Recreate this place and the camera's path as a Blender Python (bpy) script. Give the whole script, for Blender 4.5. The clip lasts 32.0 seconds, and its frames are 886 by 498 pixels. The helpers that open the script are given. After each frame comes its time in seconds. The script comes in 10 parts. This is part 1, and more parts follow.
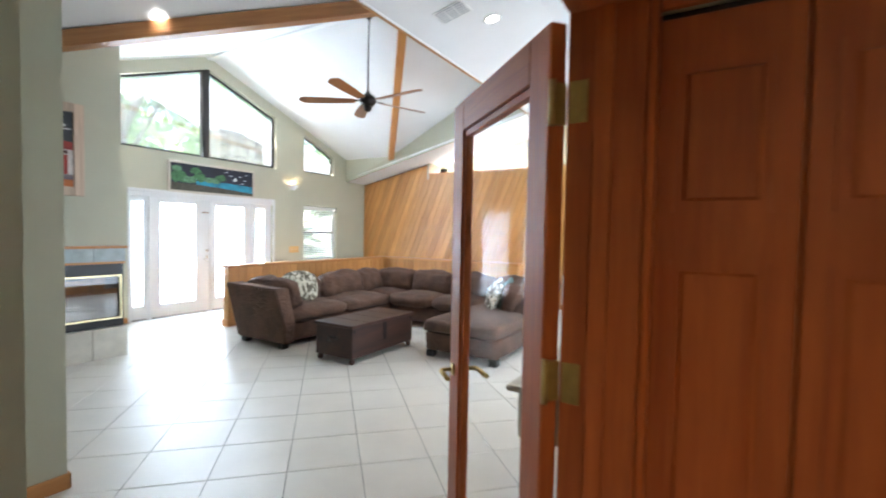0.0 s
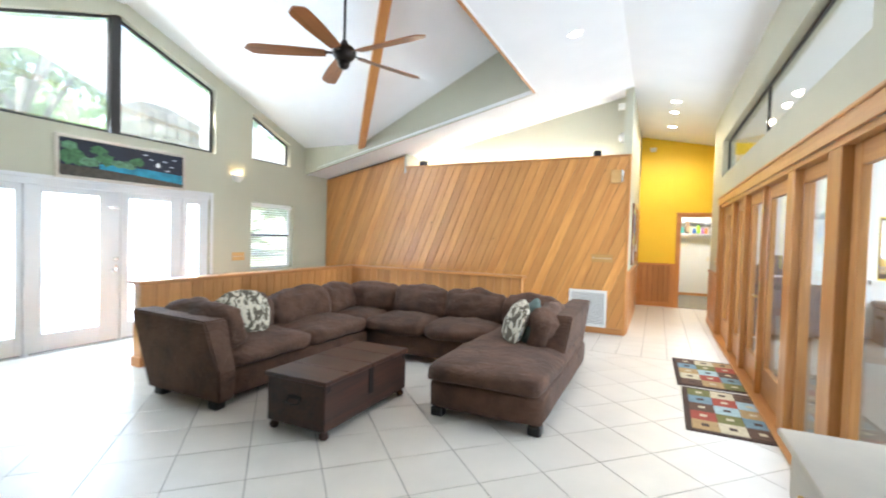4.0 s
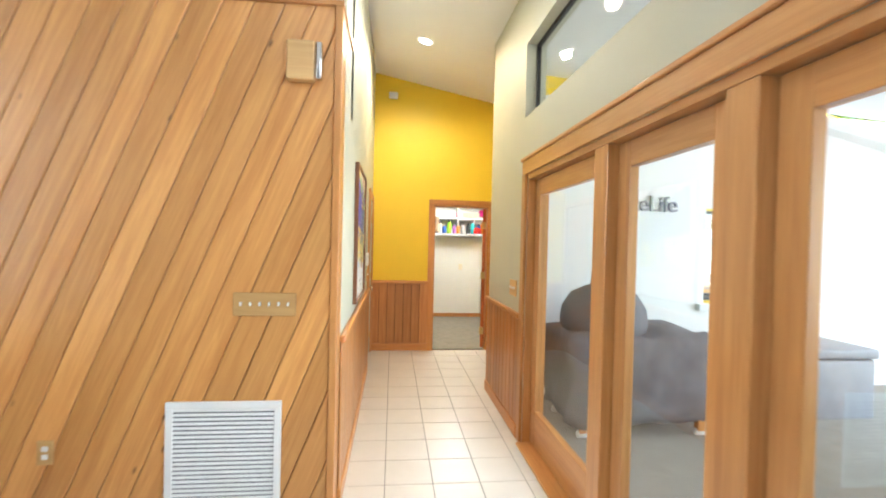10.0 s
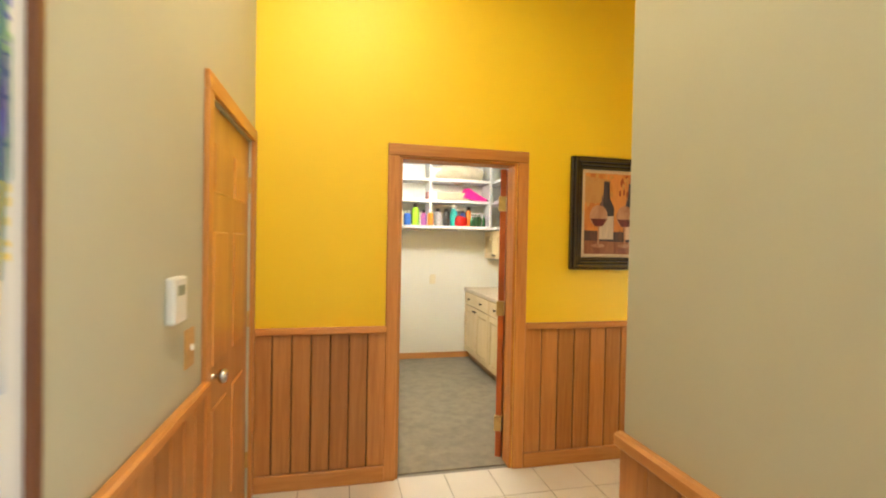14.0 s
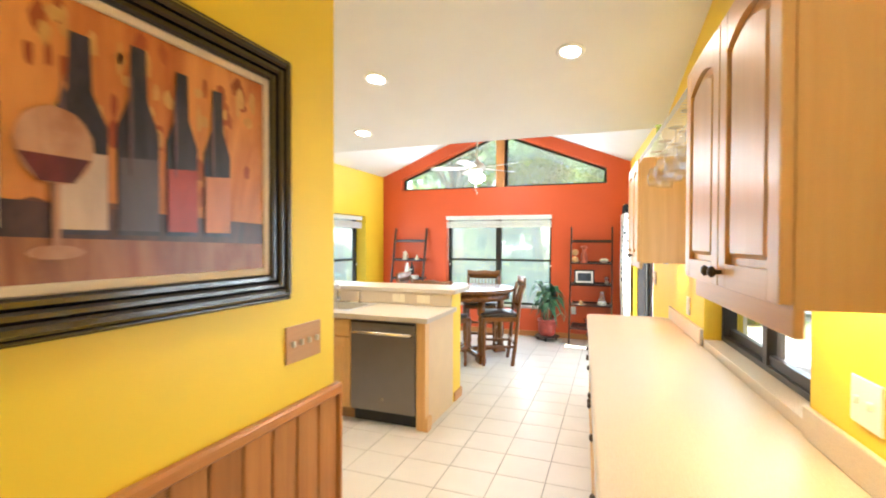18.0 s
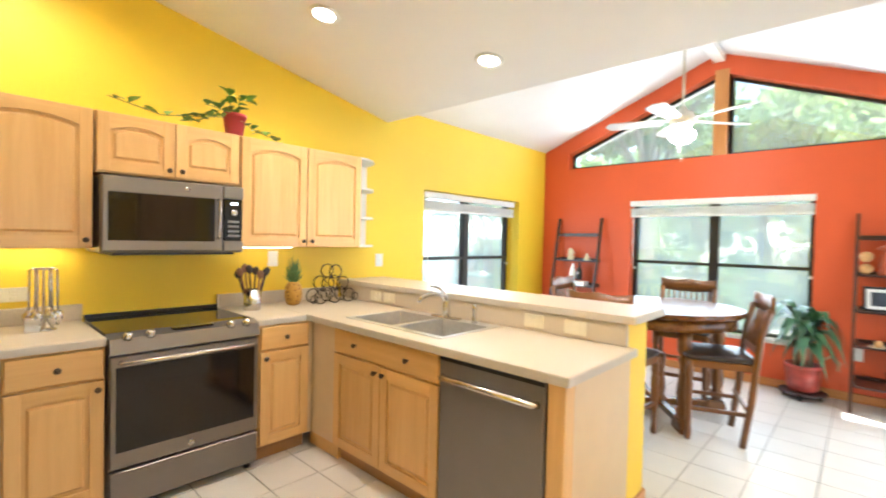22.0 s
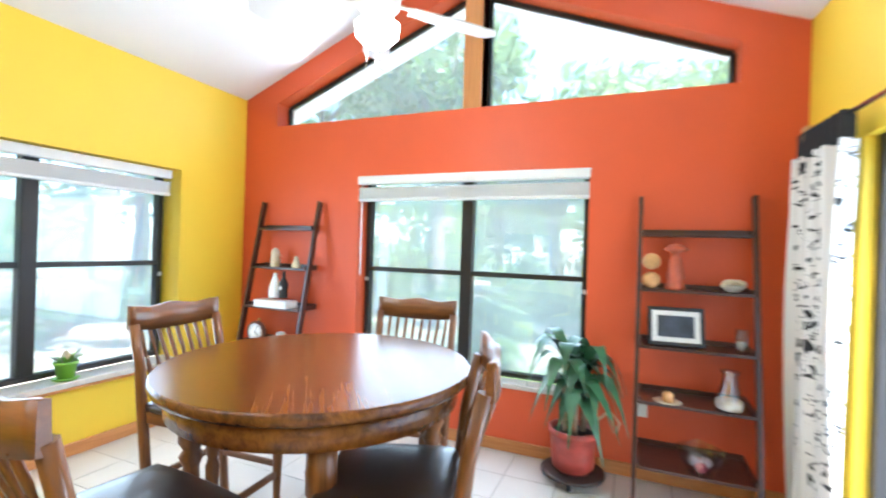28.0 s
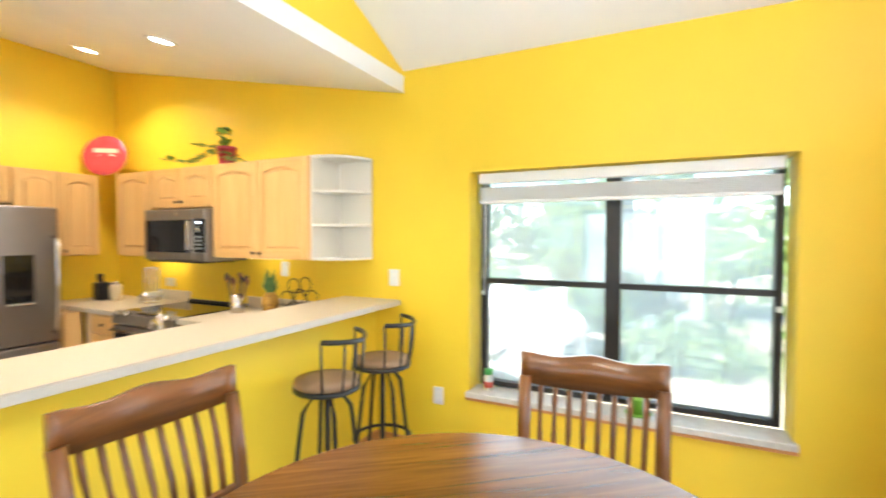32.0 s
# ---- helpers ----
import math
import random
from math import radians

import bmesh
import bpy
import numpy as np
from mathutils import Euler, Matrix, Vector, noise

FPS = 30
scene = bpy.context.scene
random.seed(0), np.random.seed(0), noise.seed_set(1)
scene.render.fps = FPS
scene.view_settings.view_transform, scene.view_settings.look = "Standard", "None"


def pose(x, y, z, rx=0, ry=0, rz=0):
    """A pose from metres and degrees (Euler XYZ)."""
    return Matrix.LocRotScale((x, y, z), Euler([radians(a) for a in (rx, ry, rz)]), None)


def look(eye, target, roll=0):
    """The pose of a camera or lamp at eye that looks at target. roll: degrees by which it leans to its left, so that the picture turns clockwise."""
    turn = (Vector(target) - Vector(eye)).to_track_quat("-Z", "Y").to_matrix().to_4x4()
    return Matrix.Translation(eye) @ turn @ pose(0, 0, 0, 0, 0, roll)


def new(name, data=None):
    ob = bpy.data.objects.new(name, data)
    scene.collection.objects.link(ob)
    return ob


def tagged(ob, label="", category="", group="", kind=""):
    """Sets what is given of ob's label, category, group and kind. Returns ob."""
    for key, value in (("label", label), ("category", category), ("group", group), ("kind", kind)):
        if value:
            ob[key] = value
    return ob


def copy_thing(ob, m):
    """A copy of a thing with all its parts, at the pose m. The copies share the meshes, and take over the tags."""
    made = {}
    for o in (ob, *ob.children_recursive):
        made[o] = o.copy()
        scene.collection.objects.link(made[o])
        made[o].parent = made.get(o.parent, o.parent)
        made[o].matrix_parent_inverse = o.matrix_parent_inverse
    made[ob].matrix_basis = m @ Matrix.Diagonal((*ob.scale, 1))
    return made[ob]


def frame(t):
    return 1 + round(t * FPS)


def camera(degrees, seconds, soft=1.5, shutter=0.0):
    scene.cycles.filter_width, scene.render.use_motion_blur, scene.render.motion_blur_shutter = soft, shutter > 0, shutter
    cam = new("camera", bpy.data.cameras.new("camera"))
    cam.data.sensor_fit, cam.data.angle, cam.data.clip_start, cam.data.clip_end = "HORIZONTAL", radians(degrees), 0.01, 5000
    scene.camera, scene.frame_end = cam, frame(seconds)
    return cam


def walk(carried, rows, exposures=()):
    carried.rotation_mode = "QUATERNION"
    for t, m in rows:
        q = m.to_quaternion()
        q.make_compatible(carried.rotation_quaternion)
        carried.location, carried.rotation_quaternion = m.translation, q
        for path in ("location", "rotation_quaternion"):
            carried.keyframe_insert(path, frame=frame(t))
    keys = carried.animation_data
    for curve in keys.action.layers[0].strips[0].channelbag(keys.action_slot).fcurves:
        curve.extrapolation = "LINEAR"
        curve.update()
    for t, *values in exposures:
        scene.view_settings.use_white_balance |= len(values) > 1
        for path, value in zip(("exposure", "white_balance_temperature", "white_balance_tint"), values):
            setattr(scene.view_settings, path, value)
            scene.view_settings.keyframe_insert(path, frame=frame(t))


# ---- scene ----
cam = camera(88.5, 32.0, soft=1.9, shutter=0.5)

PATH = [
    (0, (-0.026, -0.384, 1.43), (-1.051, 1.332, 1.356), 1.1),
    (0.5, (-0.19, -0.139, 1.445), (-1.431, 1.428, 1.367), 1.5),
    (1, (-0.376, 0.05, 1.432), (-1.757, 1.494, 1.351), 1.7),
    (1.5, (-0.551, 0.235, 1.431), (-1.964, 1.649, 1.353), 1.8),
    (2, (-0.775, 0.37, 1.433), (-2.135, 1.835, 1.358), 2.0),
    (2.5, (-0.903, 0.518, 1.436), (-2.14, 2.088, 1.36), 1.7),
    (3, (-1.048, 0.633, 1.433), (-2.2, 2.266, 1.364), 1.8),
    (3.5, (-1.16, 0.661, 1.427), (-2.186, 2.377, 1.369), 1.7),
    (4, (-1.251, 0.752, 1.443), (-2.101, 2.561, 1.386), 1.6),
    (4.5, (-1.298, 1.004, 1.45), (-1.923, 2.903, 1.398), 1.3),
    (6.5, (-1.638, 2.596, 1.513), (-1.55, 4.593, 1.449), 1.2),
    (7, (-1.613, 3.015, 1.489), (-1.436, 5.007, 1.437), 1.1),
    (7.5, (-1.579, 3.476, 1.522), (-1.391, 5.467, 1.467), 1.2),
    (8, (-1.548, 3.937, 1.51), (-1.336, 5.925, 1.462), 1.2),
    (8.5, (-1.492, 4.428, 1.509), (-1.277, 6.416, 1.468), 1.2),
    (9, (-1.458, 4.87, 1.494), (-1.239, 6.857, 1.462), 1.3),
    (9.5, (-1.384, 5.286, 1.504), (-1.166, 7.274, 1.472), 1.2),
    (10, (-1.362, 5.729, 1.509), (-1.143, 7.717, 1.481), 1.4),
    (10.5, (-1.31, 6.164, 1.494), (-1.083, 8.151, 1.462), 1.3),
    (11, (-1.301, 6.661, 1.492), (-1.076, 8.648, 1.462), 1.3),
    (11.5, (-1.272, 7.093, 1.485), (-1.035, 9.079, 1.45), 1.4),
    (12, (-1.245, 7.593, 1.495), (-1.003, 9.578, 1.459), 1.5),
    (12.5, (-1.223, 8.026, 1.512), (-0.956, 10.008, 1.476), 1.6),
    (13, (-1.175, 8.482, 1.491), (-0.887, 10.461, 1.457), 1.8),
    (13.5, (-1.183, 8.85, 1.493), (-0.838, 10.82, 1.463), 1.4),
    (15.5, (-1.021, 10.276, 1.519), (-0.031, 12.014, 1.472), 1.4),
    (16, (-0.953, 10.516, 1.519), (0.261, 12.105, 1.473), 1.3),
    (16.5, (-0.732, 10.678, 1.516), (0.674, 12.099, 1.469), 1.0),
    (17, (-0.437, 10.877, 1.527), (1.177, 12.057, 1.488), 0.9),
    (17.5, (-0.159, 10.982, 1.518), (1.644, 11.847, 1.484), 0.4),
    (18, (0.222, 11.036, 1.517), (2.096, 11.733, 1.488), 0.2),
    (18.5, (0.573, 11.185, 1.535), (2.484, 11.775, 1.51), 0.3),
    (19, (0.901, 11.209, 1.545), (2.817, 11.783, 1.515), 0.2),
    (19.5, (1.205, 11.264, 1.531), (3.119, 11.844, 1.5), 0.4),
    (20, (1.398, 11.292, 1.503), (3.289, 11.943, 1.476), 0.5),
    (20.5, (1.531, 11.282, 1.491), (3.349, 12.117, 1.461), 0.7),
    (21, (1.633, 11.348, 1.481), (3.359, 12.358, 1.45), 1.0),
    (21.5, (1.736, 11.464, 1.465), (3.372, 12.614, 1.43), 1.3),
    (22, (1.905, 11.567, 1.44), (3.368, 12.931, 1.398), 1.3),
    (22.5, (2.027, 11.67, 1.411), (3.309, 13.205, 1.369), 1.7),
    (23, (2.081, 11.748, 1.388), (3.3, 13.334, 1.345), 1.7),
    (23.5, (2.11, 11.781, 1.38), (3.32, 13.373, 1.335), 1.7),
    (24, (2.137, 11.79, 1.388), (3.497, 13.255, 1.341), 1.7),
    (24.5, (2.221, 11.749, 1.433), (3.859, 12.897, 1.401), 1.5),
    (25, (2.408, 11.632, 1.476), (4.26, 12.388, 1.445), 1.3),
    (25.5, (2.696, 11.669, 1.482), (4.638, 12.146, 1.463), 1.2),
    (27.5, (4.142, 11.625, 1.385), (6.091, 12.074, 1.4), 1.4),
    (28, (4.527, 11.671, 1.405), (6.372, 12.444, 1.404), 1.8),
    (28.5, (4.848, 11.697, 1.415), (6.59, 12.679, 1.4), 1.9),
    (29, (5.147, 11.719, 1.429), (6.72, 12.954, 1.401), 1.9),
    (29.5, (5.394, 11.816, 1.463), (6.722, 13.31, 1.414), 1.7),
    (30, (5.671, 11.86, 1.476), (6.742, 13.548, 1.401), 1.0),
    (30.5, (5.952, 11.954, 1.487), (6.634, 13.833, 1.415), 1.0),
    (31, (6.128, 12.011, 1.494), (6.385, 13.993, 1.423), 0.7),
    (31.5, (6.296, 12.089, 1.528), (5.967, 14.06, 1.456), 0.5),
    (32, (6.413, 12.143, 1.53), (5.546, 13.944, 1.475), 0.1),
]
walk(cam, [(t, look(eye, target, roll)) for t, eye, target, roll in PATH], exposures=[(0.0, 3.1, 6150, 12), (8.0, 3.05, 6200, 10), (12.0, 2.84, 6850, 9), (13.0, 2.80, 7400, 8), (17.0, 3.05, 6500, 10), (21.0, 3.0, 6150, 10), (25.0, 2.93, 6200, 10), (28.0, 2.95, 5550, 9), (30.0, 2.95, 5950, 9), (32.0, 2.95, 6300, 8)])

# ---- world and sun ----
world = bpy.data.worlds.new("sky")
scene.world = world
world.use_nodes = True
wn = world.node_tree.nodes
sky = wn.new("ShaderNodeTexSky")
sky.sky_type = 'NISHITA'
sky.sun_disc = False
SUN_ELEV, SUN_TURN = 58.0, 200.0
sky.sun_elevation, sky.sun_rotation = radians(SUN_ELEV), radians(SUN_TURN)
wn["Background"].inputs[1].default_value = 0.15
world.node_tree.links.new(sky.outputs[0], wn["Background"].inputs[0])
sun = new("sun", bpy.data.lights.new("sun", 'SUN'))
sun.data.energy, sun.data.angle, sun.data.color = 5.0, radians(0.6), (1.0, 0.95, 0.87)
_az = radians(SUN_TURN)
sun.matrix_world = look((0, 0, 30), (-math.sin(_az) * 10, -math.cos(_az) * 10, 30 - 10 * math.tan(radians(SUN_ELEV))))


LAMP = 0.68                                     # one dimmer for every lamp


def area_lamp(name, m, sx, sy, watts, color=(1, 1, 1), round_=False):
    d = bpy.data.lights.new(name, 'AREA')
    d.shape = 'DISK' if round_ else 'RECTANGLE'
    d.size, d.size_y, d.energy, d.color = sx, sy, watts * LAMP, color
    ob = new(name, d)
    ob.matrix_world = m
    return ob


# ---- materials ----
MATS = {}


def nodes_of(name):
    m = bpy.data.materials.new(name)
    m.use_nodes = True
    nt = m.node_tree
    return m, nt, nt.nodes["Principled BSDF"]


def ramp(nt, fac, stops):
    r = nt.nodes.new("ShaderNodeValToRGB")
    while len(r.color_ramp.elements) < len(stops):
        r.color_ramp.elements.new(0.5)
    for e, (p, c) in zip(r.color_ramp.elements, stops):
        e.position, e.color = p, (*c, 1)
    nt.links.new(fac, r.inputs[0])
    return r.outputs[0]


def noise_of(nt, scale, detail=3.0, rough=0.55, stretch=(1, 1, 1), shift=True, dist=0.0):
    tc = nt.nodes.new("ShaderNodeTexCoord")
    mp = nt.nodes.new("ShaderNodeMapping")
    mp.inputs["Scale"].default_value = stretch
    nt.links.new(tc.outputs["Object"], mp.inputs[0])
    if shift:
        oi = nt.nodes.new("ShaderNodeObjectInfo")
        mul = nt.nodes.new("ShaderNodeVectorMath")
        mul.operation = 'SCALE'
        mul.inputs[0].default_value = (17.0, 31.0, 23.0)
        nt.links.new(oi.outputs["Random"], mul.inputs["Scale"])
        nt.links.new(mul.outputs[0], mp.inputs["Location"])
    n = nt.nodes.new("ShaderNodeTexNoise")
    n.inputs["Scale"].default_value, n.inputs["Detail"].default_value = scale, detail
    n.inputs["Roughness"].default_value, n.inputs["Distortion"].default_value = rough, dist
    nt.links.new(mp.outputs[0], n.inputs["Vector"])
    return n.outputs["Fac"]


def bump_to(nt, bsdf, height, strength, distance=0.002):
    b = nt.nodes.new("ShaderNodeBump")
    b.inputs["Strength"].default_value, b.inputs["Distance"].default_value = strength, distance
    nt.links.new(height, b.inputs["Height"])
    nt.links.new(b.outputs[0], bsdf.inputs["Normal"])


def shade(c, k):
    return tuple(max(0.0, min(1.0, v * k)) for v in c)


def paint(name, rgb, rough=0.5, var=0.06, scale=3.0, bump=0.12, bscale=90.0, metal=0.0, spec=0.5, coat=0.0, sheen=0.0):
    if name in MATS:
        return MATS[name]
    m, nt, b = nodes_of(name)
    f = noise_of(nt, scale, 4.0)
    col = ramp(nt, f, [(0.3, shade(rgb, 1 - var)), (0.7, shade(rgb, 1 + var))])
    nt.links.new(col, b.inputs["Base Color"])
    b.inputs["Roughness"].default_value, b.inputs["Metallic"].default_value = rough, metal
    b.inputs["Specular IOR Level"].default_value = spec
    b.inputs["Coat Weight"].default_value = coat
    b.inputs["Sheen Weight"].default_value = sheen
    if bump:
        bump_to(nt, b, noise_of(nt, bscale, 3.0, shift=False), bump)
    MATS[name] = m
    return m


def wood(name, light, dark, axis='z', rough=0.42, fine=1.0, knots=0.0, coat=0.1, tone=0.18):
    """Boards with the grain along one local axis, each object a little lighter or darker than the next."""
    key = name + "_" + axis
    if key in MATS:
        return MATS[key]
    m, nt, b = nodes_of(key)
    st = {'x': (0.06, 1, 1), 'y': (1, 0.06, 1), 'z': (1, 1, 0.06)}[axis]
    g = noise_of(nt, 42.0 * fine, 6.0, 0.62, st, dist=0.6)
    big = noise_of(nt, 7.0 * fine, 3.0, 0.5, st, dist=1.2)
    mix = nt.nodes.new("ShaderNodeMath")
    mix.operation = 'MULTIPLY_ADD'
    mix.inputs[1].default_value, mix.inputs[2].default_value = 0.55, 0.0
    nt.links.new(g, mix.inputs[0])
    add = nt.nodes.new("ShaderNodeMath")
    add.operation = 'MULTIPLY_ADD'
    add.inputs[1].default_value = 0.45
    nt.links.new(big, add.inputs[0])
    nt.links.new(mix.outputs[0], add.inputs[2])
    col = ramp(nt, add.outputs[0], [(0.36, dark), (0.62, light)])
    hs = nt.nodes.new("ShaderNodeHueSaturation")
    oi = nt.nodes.new("ShaderNodeObjectInfo")
    mr = nt.nodes.new("ShaderNodeMapRange")
    mr.inputs["To Min"].default_value, mr.inputs["To Max"].default_value = 1 - tone, 1 + tone
    nt.links.new(oi.outputs["Random"], mr.inputs["Value"])
    nt.links.new(mr.outputs[0], hs.inputs["Value"])
    nt.links.new(col, hs.inputs["Color"])
    out = hs.outputs[0]
    if knots:
        tc = nt.nodes.new("ShaderNodeTexCoord")
        mp = nt.nodes.new("ShaderNodeMapping")
        mp.inputs["Scale"].default_value = {'x': (0.45, 1, 1), 'y': (1, 0.45, 1), 'z': (1, 1, 0.45)}[axis]
        sc = nt.nodes.new("ShaderNodeVectorMath")
        sc.operation = 'SCALE'
        sc.inputs[0].default_value = (13.0, 7.0, 19.0)
        nt.links.new(oi.outputs["Random"], sc.inputs["Scale"])
        nt.links.new(sc.outputs[0], mp.inputs["Location"])
        nt.links.new(tc.outputs["Object"], mp.inputs[0])
        vo = nt.nodes.new("ShaderNodeTexVoronoi")
        vo.inputs["Scale"].default_value = knots
        nt.links.new(mp.outputs[0], vo.inputs["Vector"])
        kf = ramp(nt, vo.outputs["Distance"], [(0.022, (0, 0, 0)), (0.075, (1, 1, 1))])
        mx = nt.nodes.new("ShaderNodeMix")
        mx.data_type = 'RGBA'
        mx.inputs[6].default_value = (*shade(dark, 0.35), 1)
        nt.links.new(kf, mx.inputs[0])
        nt.links.new(out, mx.inputs[7])
        out = mx.outputs[2]
    nt.links.new(out, b.inputs["Base Color"])
    b.inputs["Roughness"].default_value = rough
    b.inputs["Coat Weight"].default_value, b.inputs["Coat Roughness"].default_value = coat, 0.25
    bump_to(nt, b, g, 0.15, 0.001)
    MATS[key] = m
    return m


def glow(name, rgb, strength):
    if name in MATS:
        return MATS[name]
    m, nt, b = nodes_of(name)
    b.inputs["Base Color"].default_value = (*rgb, 1)
    b.inputs["Emission Color"].default_value = (*rgb, 1)
    b.inputs["Emission Strength"].default_value = strength
    MATS[name] = m
    return m


def glass(name, tint=(1, 1, 1), rough=0.0, gloss=0.08, edge=0.6):
    """Thin window glass: clear, with a mirror's gloss on top."""
    if name in MATS:
        return MATS[name]
    m, nt, b = nodes_of(name)
    nt.nodes.remove(b)
    t = nt.nodes.new("ShaderNodeBsdfTransparent")
    t.inputs[0].default_value = (*tint, 1)
    g = nt.nodes.new("ShaderNodeBsdfGlossy")
    g.inputs["Roughness"].default_value = rough
    lw = nt.nodes.new("ShaderNodeLayerWeight")
    lw.inputs[0].default_value = 0.5
    pw = nt.nodes.new("ShaderNodeMath")
    pw.operation = 'POWER'
    pw.inputs[1].default_value = 5.0
    fr = nt.nodes.new("ShaderNodeMath")
    fr.operation = 'MULTIPLY_ADD'
    fr.inputs[1].default_value, fr.inputs[2].default_value = edge, gloss * 0.4
    nt.links.new(lw.outputs["Facing"], pw.inputs[0])
    nt.links.new(pw.outputs[0], fr.inputs[0])
    mx = nt.nodes.new("ShaderNodeMixShader")
    nt.links.new(fr.outputs[0], mx.inputs[0])
    nt.links.new(t.outputs[0], mx.inputs[1])
    nt.links.new(g.outputs[0], mx.inputs[2])
    nt.links.new(mx.outputs[0], nt.nodes["Material Output"].inputs[0])
    MATS[name] = m
    return m


def screen_mat(name, lo, hi):
    """Fine pale insect mesh, mostly open; its veil also stands in for window glare."""
    m, nt, b_ = nodes_of(name)
    b_.inputs["Base Color"].default_value = (0.62, 0.67, 0.70, 1)
    b_.inputs["Roughness"].default_value = 0.8
    tl = nt.nodes.new("ShaderNodeBsdfTranslucent")
    tl.inputs[0].default_value = (0.74, 0.81, 0.89, 1)
    half = nt.nodes.new("ShaderNodeMixShader")
    half.inputs[0].default_value = 0.6
    nt.links.new(b_.outputs[0], half.inputs[1])
    nt.links.new(tl.outputs[0], half.inputs[2])
    tr = nt.nodes.new("ShaderNodeBsdfTransparent")
    mx = nt.nodes.new("ShaderNodeMixShader")
    f = noise_of(nt, 900.0, 1.0, shift=False)
    nt.links.new(ramp(nt, f, [(0.3, (lo, lo, lo)), (0.7, (hi, hi, hi))]), mx.inputs[0])
    nt.links.new(tr.outputs[0], mx.inputs[1])
    nt.links.new(half.outputs[0], mx.inputs[2])
    nt.links.new(mx.outputs[0], nt.nodes["Material Output"].inputs[0])
    return m


# pale sheets that put glare and haze over the views outside
SCREEN, VEIL = screen_mat("haze_mesh", 0.40, 0.48), screen_mat("gable_glare_veil", 0.20, 0.27)


# ---- mesh helpers ----
def link(name, bm, material, parent=None, label="", m=None):
    me = bpy.data.meshes.new(name)
    bm.to_mesh(me)
    bm.free()
    if material:
        me.materials.append(material)
    ob = new(name, me)
    if parent:
        ob.parent = parent
    if m is not None:
        ob.matrix_basis = m
    if label:
        ob["label"] = label
    return ob


def part(name, bm, material, parent, label="", m=None):
    return link(name, bm, material, parent, label, m)


def thing(name, m, label, category, group=""):
    ob = new(name)
    ob.empty_display_size = 0.1
    ob.matrix_basis = m
    return tagged(ob, label, category, group)


def add_box(bm, lo, hi):
    (x0, y0, z0), (x1, y1, z1) = lo, hi
    v = [bm.verts.new(p) for p in ((x0, y0, z0), (x1, y0, z0), (x1, y1, z0), (x0, y1, z0),
                                   (x0, y0, z1), (x1, y0, z1), (x1, y1, z1), (x0, y1, z1))]
    for f in ((3, 2, 1, 0), (4, 5, 6, 7), (0, 1, 5, 4), (1, 2, 6, 5), (2, 3, 7, 6), (3, 0, 4, 7)):
        bm.faces.new([v[i] for i in f])
    return v


def box(lo, hi, bevel=0.0, seg=1):
    bm = bmesh.new()
    lo2 = tuple(min(a, b) for a, b in zip(lo, hi))
    hi2 = tuple(max(a, b) for a, b in zip(lo, hi))
    add_box(bm, lo2, hi2)
    if bevel:
        bmesh.ops.bevel(bm, geom=bm.edges[:], offset=bevel, segments=seg, affect='EDGES', profile=0.5)
        if seg > 1:
            for f in bm.faces:
                f.smooth = True
    return bm


def slab(pts, axis, a, b, bm=None):
    """A polygon of two coordinates, drawn out along an axis from a to b."""
    own = bm is None
    bm = bm or bmesh.new()
    put = {'x': lambda p, d: (d, p[0], p[1]), 'y': lambda p, d: (p[0], d, p[1]), 'z': lambda p, d: (p[0], p[1], d)}[axis]
    lo = [bm.verts.new(put(p, a)) for p in pts]
    hi = [bm.verts.new(put(p, b)) for p in pts]
    bm.faces.new(lo[::-1])
    bm.faces.new(hi)
    n = len(pts)
    for i in range(n):
        bm.faces.new((lo[i], lo[(i + 1) % n], hi[(i + 1) % n], hi[i]))
    bmesh.ops.recalc_face_normals(bm, faces=bm.faces[:])
    return bm


def lathe(profile, seg=20, bm=None, at=(0, 0, 0), smooth=True):
    """A turned shape: profile is (radius, height) from the bottom up."""
    bm = bm or bmesh.new()
    rings = []
    for r, z in profile:
        if r < 1e-5:
            rings.append([bm.verts.new((at[0], at[1], at[2] + z))])
        else:
            rings.append([bm.verts.new((at[0] + r * math.cos(2 * math.pi * i / seg), at[1] + r * math.sin(2 * math.pi * i / seg), at[2] + z)) for i in range(seg)])
    for p, q in zip(rings, rings[1:]):
        for i in range(seg):
            j = (i + 1) % seg
            if len(p) == 1 and len(q) == 1:
                continue
            if len(p) == 1:
                f = bm.faces.new((p[0], q[j], q[i]))
            elif len(q) == 1:
                f = bm.faces.new((p[i], p[j], q[0]))
            else:
                f = bm.faces.new((p[i], p[j], q[j], q[i]))
            f.smooth = smooth
    for ring, flip in ((rings[0], True), (rings[-1], False)):
        if len(ring) > 1:
            bm.faces.new(ring[::-1] if flip else ring)
    return bm


